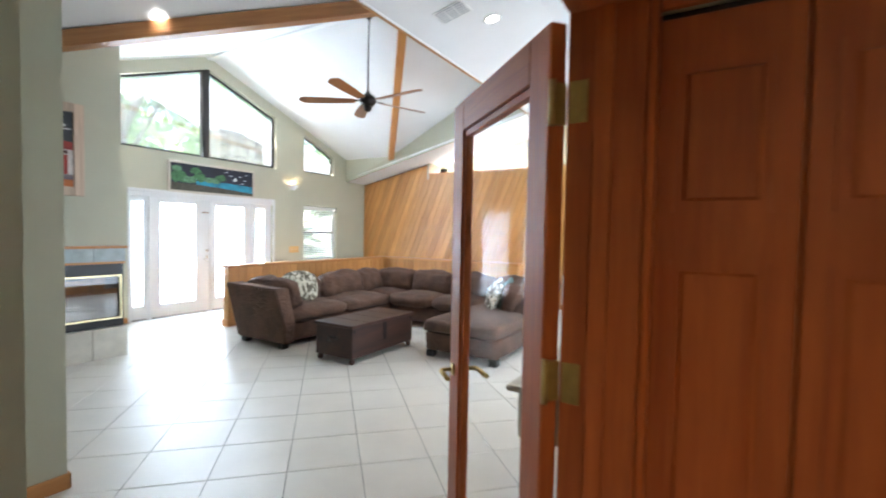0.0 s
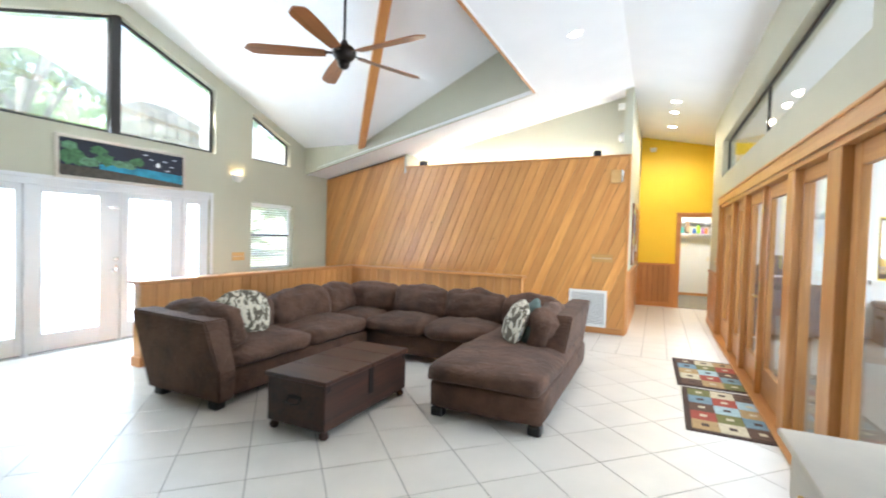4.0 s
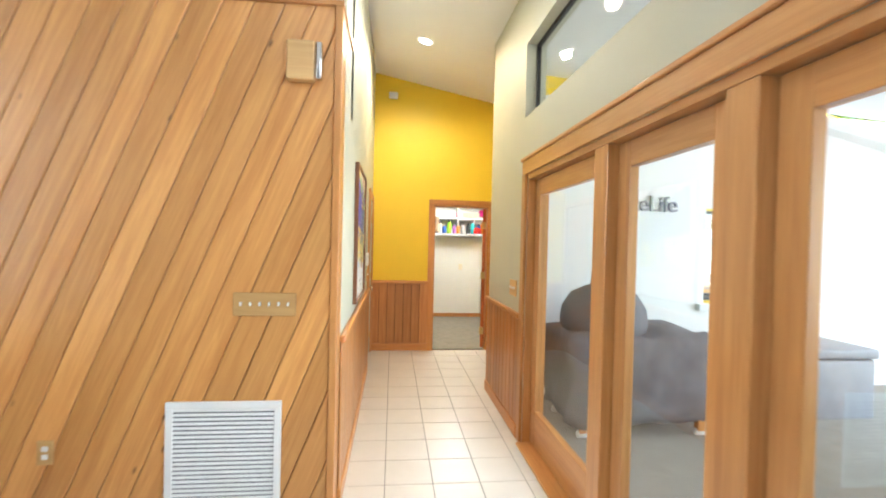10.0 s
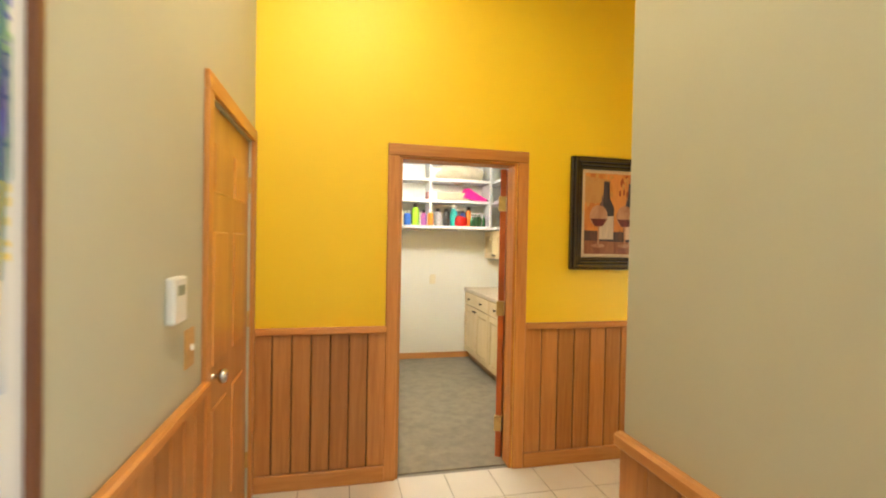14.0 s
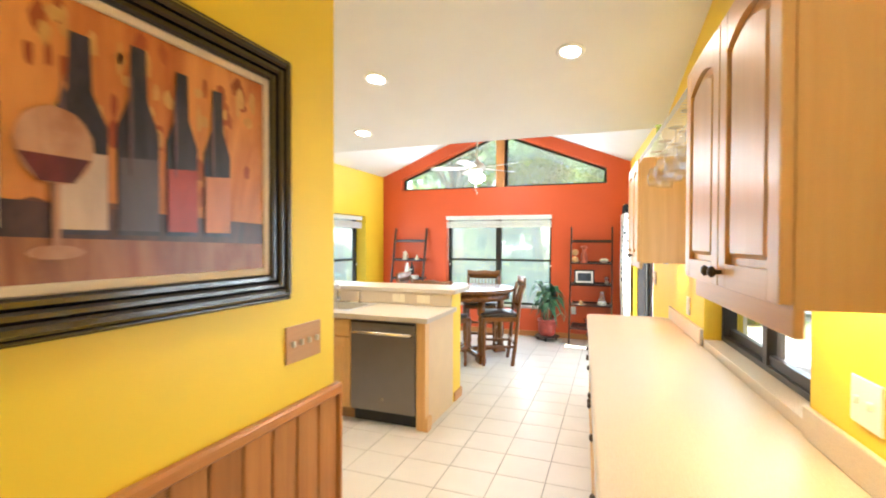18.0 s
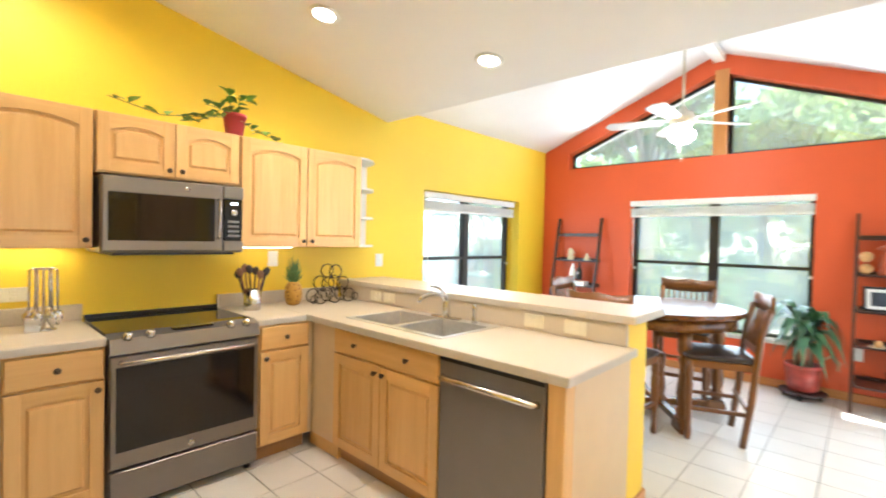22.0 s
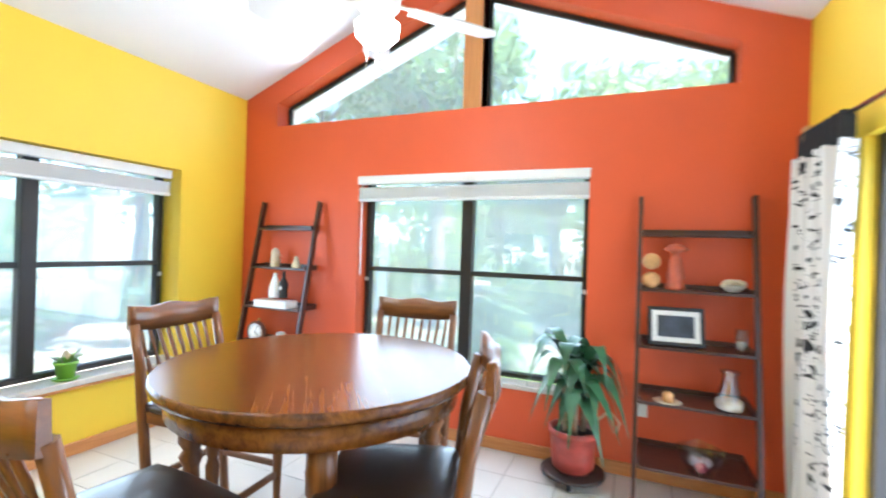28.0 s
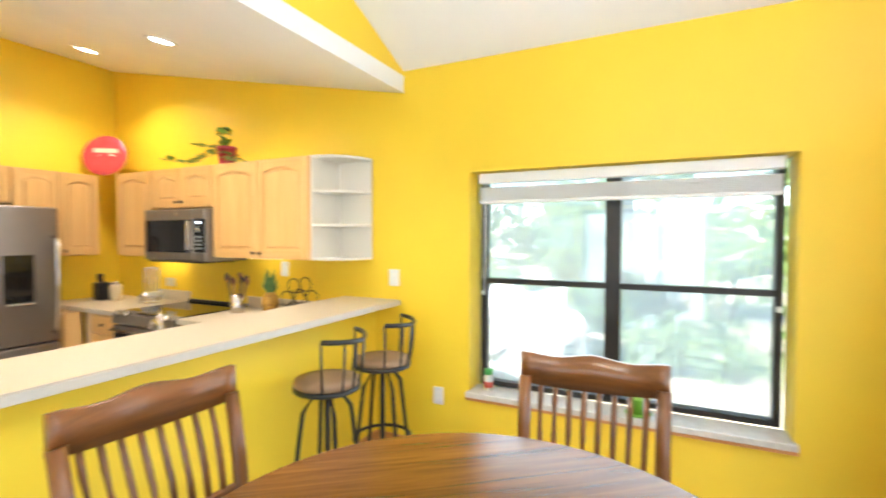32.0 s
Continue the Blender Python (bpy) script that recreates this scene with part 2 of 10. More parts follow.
def tube(points, radius, seg=8, bm=None, closed=False, taper=None):
    """A round bar along a line of points."""
    bm = bm or bmesh.new()
    pts = [Vector(p) for p in points]
    n = len(pts)
    rings = []
    up = Vector((0, 0, 1))
    for i, p in enumerate(pts):
        if closed:
            d = pts[(i + 1) % n] - pts[i - 1]
        else:
            d = pts[min(i + 1, n - 1)] - pts[max(i - 1, 0)]
        d.normalize()
        ref = up if abs(d.z) < 0.95 else Vector((1, 0, 0))
        s = d.cross(ref).normalized()
        u = s.cross(d).normalized()
        r = radius if taper is None else radius * (1 + (taper - 1) * i / (n - 1))
        rings.append([bm.verts.new(p + s * (r * math.cos(2 * math.pi * k / seg)) + u * (r * math.sin(2 * math.pi * k / seg))) for k in range(seg)])
    pairs = list(zip(rings, rings[1:])) + ([(rings[-1], rings[0])] if closed else [])
    for a, b in pairs:
        for k in range(seg):
            f = bm.faces.new((a[k], a[(k + 1) % seg], b[(k + 1) % seg], b[k]))
            f.smooth = True
    if not closed:
        bm.faces.new(rings[0][::-1])
        bm.faces.new(rings[-1])
    bmesh.ops.recalc_face_normals(bm, faces=bm.faces[:])
    return bm


def cushion(lo, hi, r=0.06, puff=0.03, seed=0, wrinkle=0.006, cuts=7):
    """A soft block: rounded, swollen in the middle, a little uneven."""
    bm = bmesh.new()
    add_box(bm, lo, hi)
    bmesh.ops.subdivide_edges(bm, edges=bm.edges[:], cuts=cuts, use_grid_fill=True)
    c = [(a + b) / 2 for a, b in zip(lo, hi)]
    h = [(b - a) / 2 for a, b in zip(lo, hi)]
    rr = min(r, *h)
    for v in bm.verts:
        q = Vector([v.co[i] - c[i] for i in range(3)])
        inner = Vector([max(-(h[i] - rr), min(h[i] - rr, q[i])) for i in range(3)])
        d = q - inner
        if d.length > 1e-6:
            d = d.normalized() * rr
        t = [1 - (q[i] / h[i]) ** 2 for i in range(3)]
        grow = Vector((0, 0, 0))
        for i in range(3):
            j, k = (i + 1) % 3, (i + 2) % 3
            if abs(abs(q[i]) - h[i]) < 1e-5:
                grow[i] += math.copysign(puff * t[j] * t[k], q[i])
        w = noise.noise(Vector(v.co) * 5.0 + Vector((seed * 3.1, seed * 1.7, 0))) * wrinkle * 2 + noise.noise(Vector(v.co) * 14.0 + Vector((seed, 0, seed))) * wrinkle
        v.co = Vector(c) + inner + d * (1 + w / max(rr, 0.01)) + grow
    for f in bm.faces:
        f.smooth = True
    return bm


def wall(name, axis, a, b, breaks, top, openings, material, z0=0.0, label="", extra=None):
    """A wall between a and b across its thickness; breaks: its ends and kinks along its run; top(u): its height;
    openings: (u0, u1, z0, z1), z1 a number or a function of u."""
    bm = bmesh.new()
    us = sorted(set(breaks) | {u for o in openings for u in o[:2]})
    us = [u for u in us if breaks[0] <= u <= breaks[-1]]
    call = lambda f, u: f(u) if callable(f) else f
    for u0, u1 in zip(us, us[1:]):
        mid = (u0 + u1) / 2
        hole = sorted([o for o in openings if o[0] <= mid <= o[1]], key=lambda o: o[2])
        floor_ = z0
        for o in hole:
            if o[2] > floor_ + 1e-4:
                slab([(u0, floor_ if not callable(floor_) else floor_(u0)), (u1, floor_ if not callable(floor_) else floor_(u1)), (u1, o[2]), (u0, o[2])], axis, a, b, bm)
            floor_ = o[3]
            if callable(floor_):
                fa, fb = floor_(u0), floor_(u1)
                slab([(u0, fa), (u1, fb), (u1, top(u1)), (u0, top(u0))], axis, a, b, bm)
                floor_ = None
                break
        if floor_ is not None:
            slab([(u0, floor_), (u1, floor_), (u1, top(u1)), (u0, top(u0))], axis, a, b, bm)
    bmesh.ops.recalc_face_normals(bm, faces=bm.faces[:])
    ob = link(name, bm, material)
    return tagged(ob, label or name.replace("_", " "), "wall", kind="structure")

# ---- lamps: daylight standing in the openings, and the recessed ceiling lamps ----
OX0 = 7.66
FW0 = -7.40                                     # front wall
DAY = (0.74, 0.88, 1.0)
WARM = (1.0, 0.91, 0.79)


def facing(x, y, z, tx, ty, tz=0.0):
    return look((x, y, z), (x + tx, y + ty, z + tz))


area_lamp("daylight_front_doors", facing(FW0 - 0.38, 4.25, 1.0, 1, 0), 2.3, 1.7, 54, DAY)
area_lamp("daylight_front_gable", facing(FW0 + 0.02, 4.2, 3.05, 1, 0, -0.2), 2.4, 0.9, 15, DAY)
area_lamp("daylight_glass_wall", facing(-0.37, 6.0, 1.1, -1, 0), 6.0, 1.8, 12, DAY)
area_lamp("daylight_high_window", facing(-0.37, 6.4, 2.78, -1, 0, -0.1), 5.2, 0.5, 9, DAY)
area_lamp("daylight_north_window", facing(6.14, 14.96, 1.2, 0, -1), 1.6, 1.3, 5.4, DAY)
area_lamp("daylight_orange_window", facing(OX0 - 0.01, 12.84, 1.2, -1, 0), 1.7, 1.3, 6, DAY)
area_lamp("daylight_orange_gable", facing(OX0 - 0.01, 12.82, 2.72, -1, 0, -0.15), 3.0, 0.5, 4.6, DAY)
area_lamp("daylight_sliding_door", facing(6.2, 10.62, 1.0, 0, 1), 1.7, 1.8, 6.2, DAY)
area_lamp("daylight_counter_window", facing(2.6, 10.50, 1.45, 0, 1), 1.1, 0.8, 1.3, DAY)
area_lamp("daylight_patio_side", facing(6.05, 5.4, 1.7, -1, 0, -0.45), 8.0, 2.2, 118, DAY)

# ---- the plan, in metres ----
FW, WY, HX, GX, PY, PX = -7.40, 8.17, -1.65, -0.36, 12.05, 1.73
NY, OX, GY = 14.97, 7.66, 8.72
XK, LX, LY = 4.74, -2.93, 7.25
WXK = 1.25                                      # kitchen west wall
S_ANG = 3.3
MS = pose(1.34, 10.42, 0, 0, 0, S_ANG)          # along the kitchen's south wall, its face at local y = 0


def z_vault(x, y):
    return max(4.28 - 0.37 * abs(y - 4.2), 3.05 + 0.45 * (x + 6.1))


def z_west(x):
    return 3.81 + 0.22 * (x - HX)


def z_east(x):
    return 3.81 - 0.197 * (x - HX)


def z_dining(y):
    return 3.565 - 0.40 * abs(y - 12.82)


GREEN = paint("sage_green_paint", (0.50, 0.49, 0.38), 0.55, 0.03, 1.5, 0.15, 140)
YELLOW = paint("sunny_yellow_paint", (0.86, 0.60, 0.035), 0.5, 0.03, 1.5, 0.15, 140)
ORANGE = paint("burnt_orange_paint", (0.66, 0.10, 0.028), 0.5, 0.04, 1.5, 0.15, 140)
WHITE = paint("white_ceiling_paint", (0.80, 0.80, 0.80), 0.7, 0.02, 2.0, 0.25, 60)
TRIMW = paint("white_gloss_paint", (0.68, 0.69, 0.71), 0.35, 0.02, 2.0, 0.03, 60)
PANTRYW = paint("pantry_white_paint", (0.76, 0.77, 0.73), 0.6, 0.02, 2.0, 0.1, 120)
STUCCO = paint("white_stucco", (0.78, 0.78, 0.77), 0.8, 0.03, 2.0, 0.5, 55)
FIR = dict(light=(0.60, 0.275, 0.085), dark=(0.44, 0.17, 0.046))
FIRX, FIRY, FIRZ = [wood("fir", FIR["light"], FIR["dark"], a, 0.38, knots=0.0) for a in "xyz"]
GROUT = paint("grey_grout", (0.27, 0.25, 0.22), 0.9, 0.1, 8.0, 0.2, 200)
BLACKF = paint("dark_bronze_aluminium", (0.030, 0.026, 0.024), 0.4, 0.1, 6.0, 0.05, 80, metal=0.3)
GLASS = glass("window_glass", gloss=0.17)

# ---- floor and ground ----
sub = link("floor", box((-7.6, -3.4, -0.2), (7.98, 15.2, -0.006)), GROUT)
tagged(sub, "cream ceramic tile floor with grey grout joints", "floor", kind="structure")

# ---- ceilings ----


def sheet(name, quads, thick, material, label):
    bm = bmesh.new()
    for q in quads:
        lo = [bm.verts.new(p) for p in q]
        hi = [bm.verts.new((p[0], p[1], p[2] + thick)) for p in q]
        n = len(q)
        bm.faces.new(lo)
        bm.faces.new(hi[::-1])
        for i in range(n):
            bm.faces.new((lo[i], hi[i], hi[(i + 1) % n], lo[(i + 1) % n]))
    bmesh.ops.recalc_face_normals(bm, faces=bm.faces[:])
    return tagged(link(name, bm, material), label, "ceiling", kind="structure")


VX = -3.37                                      # where the valley lines meet the vault's ridge
VN, VS_ = 7.53, 0.87
xv = -6.1 + (4.28 - 0.37 * 3.33 - 3.05) / 0.45


def vp(x, y):
    return (x, y, z_vault(x, y))


sheet("ceiling", [
    [vp(FW - 0.1, 4.2), vp(VX, 4.2), (xv, VN, z_vault(xv, VN)), vp(FW - 0.1, VN)],
    [vp(FW - 0.1, VS_), (xv, VS_, z_vault(xv, VS_)), vp(VX, 4.2), vp(FW - 0.1, 4.2)],
    [(VX, 4.2, 4.28), vp(LX, 4.2), vp(LX, LY), (xv, VN, z_vault(xv, VN))],
    [(xv, VS_, z_vault(xv, VS_)), vp(LX, VS_), vp(LX, 4.2), (VX, 4.2, 4.28)],
], 0.12, WHITE, "white vaulted ceiling over the living room")
sheet("ceiling_lower", [
    [(LX, -0.9, z_west(LX)), (HX, -0.9, z_west(HX)), (HX, GY, z_west(HX)), (LX, LY, z_west(LX))],
    [(LX, LY, z_west(LX)), (HX, GY, z_west(HX)), (FW, GY, z_west(FW)), (FW, VN + 0.02, z_west(FW))],
    [(LX - 4.5, -0.9, 2.85), (LX, -0.9, 2.85), (LX, VS_, 2.85), (LX - 4.5, VS_, 2.85)],
], 0.06, WHITE, "white sloping ceiling beside the vault")
sheet("ceiling_east", [
    [(HX, -0.9, z_east(HX)), (GX + 0.0, -0.9, z_east(GX)), (GX, 12.2, z_east(GX)), (HX, 12.2, z_east(HX))],
    [(GX, 10.15, z_east(GX)), (XK, 10.15, z_east(XK)), (XK, 15.1, z_east(XK)), (GX, 15.1, z_east(GX))],
], 0.12, WHITE, "white ceiling sloping down over the hall and kitchen")
sheet("ceiling_dining", [
    [(XK - 0.1, 12.82, 3.565), (OX + 0.1, 12.82, 3.565), (OX + 0.1, 15.1, z_dining(15.1)), (XK - 0.1, 15.1, z_dining(15.1))],
    [(XK - 0.1, 10.3, z_dining(10.3)), (OX + 0.1, 10.3, z_dining(10.3)), (OX + 0.1, 12.82, 3.565), (XK - 0.1, 12.82, 3.565)],
], 0.12, WHITE, "white vaulted ceiling over the dining room")

# ---- walls ----
wall("wall_front", 'x', FW - 0.15, FW, (-0.9, 2.88, 4.2, 5.58, 6.27, 7.14, 7.24, VN, 9.0),
     lambda y: 4.33 - 0.37 * abs(y - 4.2) if y < VN + 0.01 else 3.1,
     [(3.0, 5.5, 0.0, 1.955), (2.88, 5.58, 2.60, lambda y: 4.09 - 0.37 * abs(y - 4.18)),
      (6.27, 7.24, 0.79, 1.93), (6.27, 7.14, 2.63, lambda y: 3.40 - 0.43 * (y - 6.27))], GREEN,
     label="sage green gabled front wall")
wall("wall_wood_backing", 'y', WY + 0.02, WY + 0.16, (FW, -5.545, -5.54, HX - 0.004), lambda x: z_west(x) - 0.01 if x < -5.542 else 2.69, [], GREEN,
     label="wall behind the diagonal boards")
wall("wall_upper_gable", 'y', GY, GY + 0.12, (FW, HX), lambda x: z_west(x) + 0.02, [], GREEN, z0=2.3, label="sage green wall above the wood ledge")
wall("wall_hall_west", 'x', HX - 0.12, HX, (WY + 0.16, 12.2), lambda y: 3.82, [(11.10, 11.95, 0, 2.04)], GREEN, label="sage green hall wall")
bm = bmesh.new()
q = [(FW, VN, z_west(FW)), (LX, LY, z_west(LX)), vp(LX, LY), (xv, VN, z_vault(xv, VN)), vp(FW, VN)]
lo = [bm.verts.new(p) for p in q]
hi = [bm.verts.new((p[0], p[1] + 0.05, p[2])) for p in q]
bm.faces.new(lo), bm.faces.new(hi[::-1])
for i in range(5):
    bm.faces.new((lo[i], hi[i], hi[(i + 1) % 5], lo[(i + 1) % 5]))
bmesh.ops.recalc_face_normals(bm, faces=bm.faces[:])
tagged(link("wall_vault_north", bm, GREEN), "sage green wall between the vault and the lower ceiling", "wall", kind="structure")
tagged(link("wall_vault_east", slab([(-0.9, z_west(LX)), (LY, z_west(LX)), (LY, 4.49), (-0.9, 4.49)], 'x', LX, LX + 0.05), WHITE), "white upright side of the vault", "wall", kind="structure")
# filler added in the gap under the vault, to block a streak of sun
tagged(link("wall_vault_corner", box((LX, -0.9, 2.80), (LX + 0.05, VS_, z_west(LX) - 0.005)), GREEN), "sage green filler added above the den to block a sun leak", "wall", kind="structure")
tagged(link("wall_vault_south", slab([(FW, 2.85), (LX, 2.85), (LX, 4.49), (xv, 3.06), (FW, 3.06)], 'y', VS_ - 0.05, VS_), GREEN), "sage green south side of the vault", "wall", kind="structure")
GLASS_S, GLASS_N = 2.92, 9.08
wall("wall_den_door", 'x', GX + 0.035, GX + 0.195, (-0.9, 0.78), lambda y: z_east(GX) + 0.02, [(-0.62, 0.70, 0.0, 1.957)], GREEN, label="sage green wall with the den doorway")
wall("wall_glass", 'x', GX, GX + 0.16, (0.781, 10.36), lambda y: z_east(GX) + 0.02,
     [(GLASS_S, GLASS_N, 0.0, 2.04), (3.6, 9.20, 2.495, 3.07)], GREEN, label="sage green wall with glazed doors and a long high window")
wall("wall_pantry", 'y', PY, PY + 0.12, (HX, PX), lambda x: z_east(x) + 0.02, [(-0.80, -0.02, 0, 2.03)], YELLOW, label="sunny yellow wall with the pantry door")
wall("wall_kitchen_return", 'x', PX - 0.12, PX, (PY + 0.12, 13.1), lambda y: z_east(PX) + 0.02, [], YELLOW, label="yellow end of the pantry wall")
wall("wall_fridge_side", 'y', 13.0, 13.1, (WXK, PX - 0.12), lambda x: z_east(x) + 0.02, [], YELLOW, label="yellow wall beside the refrigerator")
wall("wall_kitchen_west", 'x', WXK - 0.12, WXK, (13.1, 15.1), lambda y: z_east(WXK) + 0.02, [], YELLOW, label="yellow kitchen wall")
wall("wall_north", 'y', NY, NY + 0.24, (WXK - 0.12, XK, OX + 0.2), lambda x: z_east(x) + 0.04 if x < XK else 2.78, [(5.25, 7.03, 0.46, 1.96)], YELLOW, label="sunny yellow wall with the window")
wall("wall_orange", 'x', OX, OX + 0.2, (10.3, 11.12, 12.82, 14.61, 15.1), lambda y: z_dining(y) + 0.02,
     [(11.95, 13.74, 0.45, 1.965), (11.12, 12.72, 2.44, lambda y: 3.36 - 0.40 * abs(y - 12.82)), (12.86, 14.61, 2.44, lambda y: 3.36 - 0.40 * abs(y - 12.82))],
     ORANGE, label="burnt orange gable wall with windows")
wall("wall_step_gable", 'x', XK - 0.08, XK - 0.001, (10.3, 12.82, 15.1), lambda y: z_dining(y) + 0.02, [], YELLOW, z0=z_east(XK) + 0.03, label="yellow gable above the kitchen ceiling edge")
sw = wall("wall_south", 'y', -0.2, 0.0, (-1.55, -0.1, 3.3, 6.6), lambda x: 4.05 - 0.197 * (x + 3.0) if x < 3.40 else 3.5,
          [(0.60, 1.90, 0.955, 1.92), (3.90, 5.75, 0.0, 1.96)], YELLOW, label="sunny yellow wall with a counter window and sliding door")
sw.matrix_basis = MS
# chimney breast and the wall stub by the den
tagged(link("wall_chimney", slab([(-6.8, 0.0), (-5.72, 0.0), (-5.72, 3.6), (-6.8, 3.6)], 'y', 0.6, 2.13), GREEN), "sage green chimney breast", "wall", kind="structure")
tagged(link("wall_den_stub", box((-3.3, 0.22, 0), (-3.0, 0.66, 3.1)), GREEN), "sage green end of a wall", "wall", kind="structure")
tagged(link("wall_den_dark", box((-1.74, -0.9, 0), (-1.62, 0.085, 3.1)), GREEN), "sage green end of a wall in shade", "wall", kind="structure")
tagged(link("wall_south_living", box((-7.5, -1.05, 0), (-0.36, -0.9, 4.2)), GREEN), "sage green wall of the living room", "wall", kind="structure")
wall("wall_den_south", 'y', -2.2, -2.05, (-0.36, 2.4), lambda x: 2.9, [], GREEN, label="den wall")
# unseen panel, added to stop light leaking between the closet leaves
tagged(link("wall_closet_back", box((-0.2, 0.86, 0), (1.0, 0.90, 2.6)), PANTRYW), "unseen panel added to keep light out of the den closet", "wall", kind="structure")
tagged(link("wall_den_west", box((-0.36, -2.05, 0), (-0.2, -0.9, 3.5)), GREEN), "den wall", "wall", kind="structure")
tagged(link("wall_den_east", box((2.25, -2.2, 0), (2.4, 0.9, 2.9)), GREEN), "den wall", "wall", kind="structure")
tagged(link("wall_den_north", slab([(-0.2, 0), (-0.16, 0), (-0.16, 1.92), (0.96, 1.92), (0.96, 0), (2.4, 0), (2.4, 2.6), (-0.2, 2.6)], 'y', 0.73, 0.857), GREEN), "den wall with a closet", "wall", kind="structure")
tagged(link("ceiling_den", box((-0.2, -2.2, 2.6), (2.4, 0.9, 2.75)), WHITE), "white flat den ceiling", "ceiling", kind="structure")
# pantry room
tagged(link("wall_pantry_inside", slab([(-1.8, 12.17), (-1.68, 12.17), (-1.68, 14.95), (1.06, 14.95), (1.06, 12.17), (1.12, 12.17), (1.12, 15.07), (-1.8, 15.07)], 'z', 0.0, 2.7), PANTRYW), "white pantry walls", "wall", kind="structure")
tagged(link("ceiling_pantry", box((-1.8, 12.1, 2.62), (1.2, 15.2, 2.74)), WHITE), "white pantry ceiling", "ceiling", kind="structure")
tagged(link("floor_pantry", box((-1.7, 12.10, -0.006), (1.1, 15.12, 0.004)), paint("grey_carpet", (0.23, 0.205, 0.155), 0.95, 0.15, 12, 0.7, 260)), "grey-green sheet floor of the pantry", "floor", kind="structure")

# ---- shared small makers ----
BRASS = paint("aged_brass", (0.55, 0.38, 0.14), 0.3, 0.12, 30, 0.05, 200, metal=1.0)
CHROME = paint("brushed_nickel", (0.62, 0.60, 0.57), 0.25, 0.05, 30, 0.03, 200, metal=1.0)
STEEL = paint("slate_steel", (0.23, 0.205, 0.185), 0.36, 0.05, 3, 0.03, 300, metal=0.75)
BLACK = paint("black_enamel", (0.012, 0.012, 0.013), 0.35, 0.1, 8, 0.05, 120)
PLASTW = paint("white_plastic", (0.78, 0.78, 0.76), 0.4, 0.02, 5, 0.02, 100)
IVORY = paint("ivory_plastic", (0.74, 0.68, 0.52), 0.4, 0.03, 5, 0.02, 100)
OAKP = wood("pale_oak_plate", (0.62, 0.38, 0.15), (0.50, 0.28, 0.10), 'x', 0.45)
LAMPG = glow("lamp_glow", (1.0, 0.95, 0.86), 5.0)


def bx(name, parent, material, lo, hi, bevel=0.0, label="", seg=1, m=None):
    return part(name, box(lo, hi, bevel, seg), material, parent, label, m)


def struct(name, bm, material, label, category, m=None):
    return tagged(link(name, bm, material, m=m), label, category, kind="structure")


def clip(poly, inside, cut):
    out = []
    for i, p in enumerate(poly):
        q_ = poly[i - 1]
        a, b = inside(p), inside(q_)
        if a != b:
            out.append(cut(q_, p))
        if a:
            out.append(p)
    return out


def clip_line(poly, n, d):
    """Keeps the side of the line n . p <= d."""
    f = lambda p: p[0] * n[0] + p[1] * n[1] - d

    def cut(p, q_):
        s = f(p) / (f(p) - f(q_))
        return (p[0] + s * (q_[0] - p[0]), p[1] + s * (q_[1] - p[1]))
    return clip(poly, lambda p: f(p) <= 1e-9, cut)


# ---- the diagonal board wall ----
wood_wall = bpy.data.objects["wall_wood_backing"]
wood_wall.data.materials[0] = paint("dark_groove", (0.10, 0.045, 0.018), 0.8, 0.1, 8, 0.1, 100)
DIAG = math.tan(radians(22))
BW = 0.152


def board_top(x):
    return 2.70 + 0.008 * (x + 5.5) if x > -5.54 else z_west(x) - 0.03


FIRD = wood("fir_board", (0.68, 0.34, 0.108), (0.50, 0.21, 0.058), 'z', 0.36, knots=5.6, tone=0.15)
k0 = int((FW - 2.9 * DIAG) / BW) - 1
for k in range(k0, int(HX / BW) + 2):
    xa, xb = k * BW + 0.002, (k + 1) * BW - 0.002
    poly = [(xa, 0), (xb, 0), (xb + 3 * DIAG, 3), (xa + 3 * DIAG, 3)]
    for n, d in (((1, 0), HX - 0.035), ((-1, 0), -(FW + 0.002)), ((0, -1), -0.095)):
        poly = clip_line(poly, n, d) if poly else poly
    if len(poly) < 3:
        continue
    pieces = []
    left = clip_line(poly, (1, 0), -5.545)
    right = clip_line(poly, (-1, 0), 5.545)
    if len(left) > 2:
        left = clip_line(left, (-0.22, 1), z_west(0.0) - 0.03)
        pieces.append(left)
    if len(right) > 2:
        right = clip_line(right, (-0.008, 1), 2.70 + 0.008 * 5.5)
        pieces.append(right)
    for pc in pieces:
        if len(pc) < 3:
            continue
        cx, cz = sum(p[0] for p in pc) / len(pc), sum(p[1] for p in pc) / len(pc)
        # the board lies along its own z axis, turned 22 degrees
        ca, sa = math.cos(radians(22)), math.sin(radians(22))
        loc = [((p[0] - cx) * ca - (p[1] - cz) * sa, (p[0] - cx) * sa + (p[1] - cz) * ca) for p in pc]
        b = slab(loc, 'y', 0.0, 0.019)
        eds = [e for e in b.edges if all(v.co.y < 0.001 for v in e.verts)]
        bmesh.ops.bevel(b, geom=eds, offset=0.0055, segments=1, affect='EDGES')
        part("board", b, FIRD, wood_wall, m=pose(cx, WY + 0.0005, cz, 0, 22, 0))
bx("corner_trim", wood_wall, FIRZ, (HX - 0.035, WY - 0.012, 0.0), (HX + 0.004, WY + 0.16, board_top(HX)), 0.004)
bx("base_trim", wood_wall, FIRX, (FW, WY - 0.016, 0.0), (HX - 0.035, WY + 0.018, 0.093), 0.004)
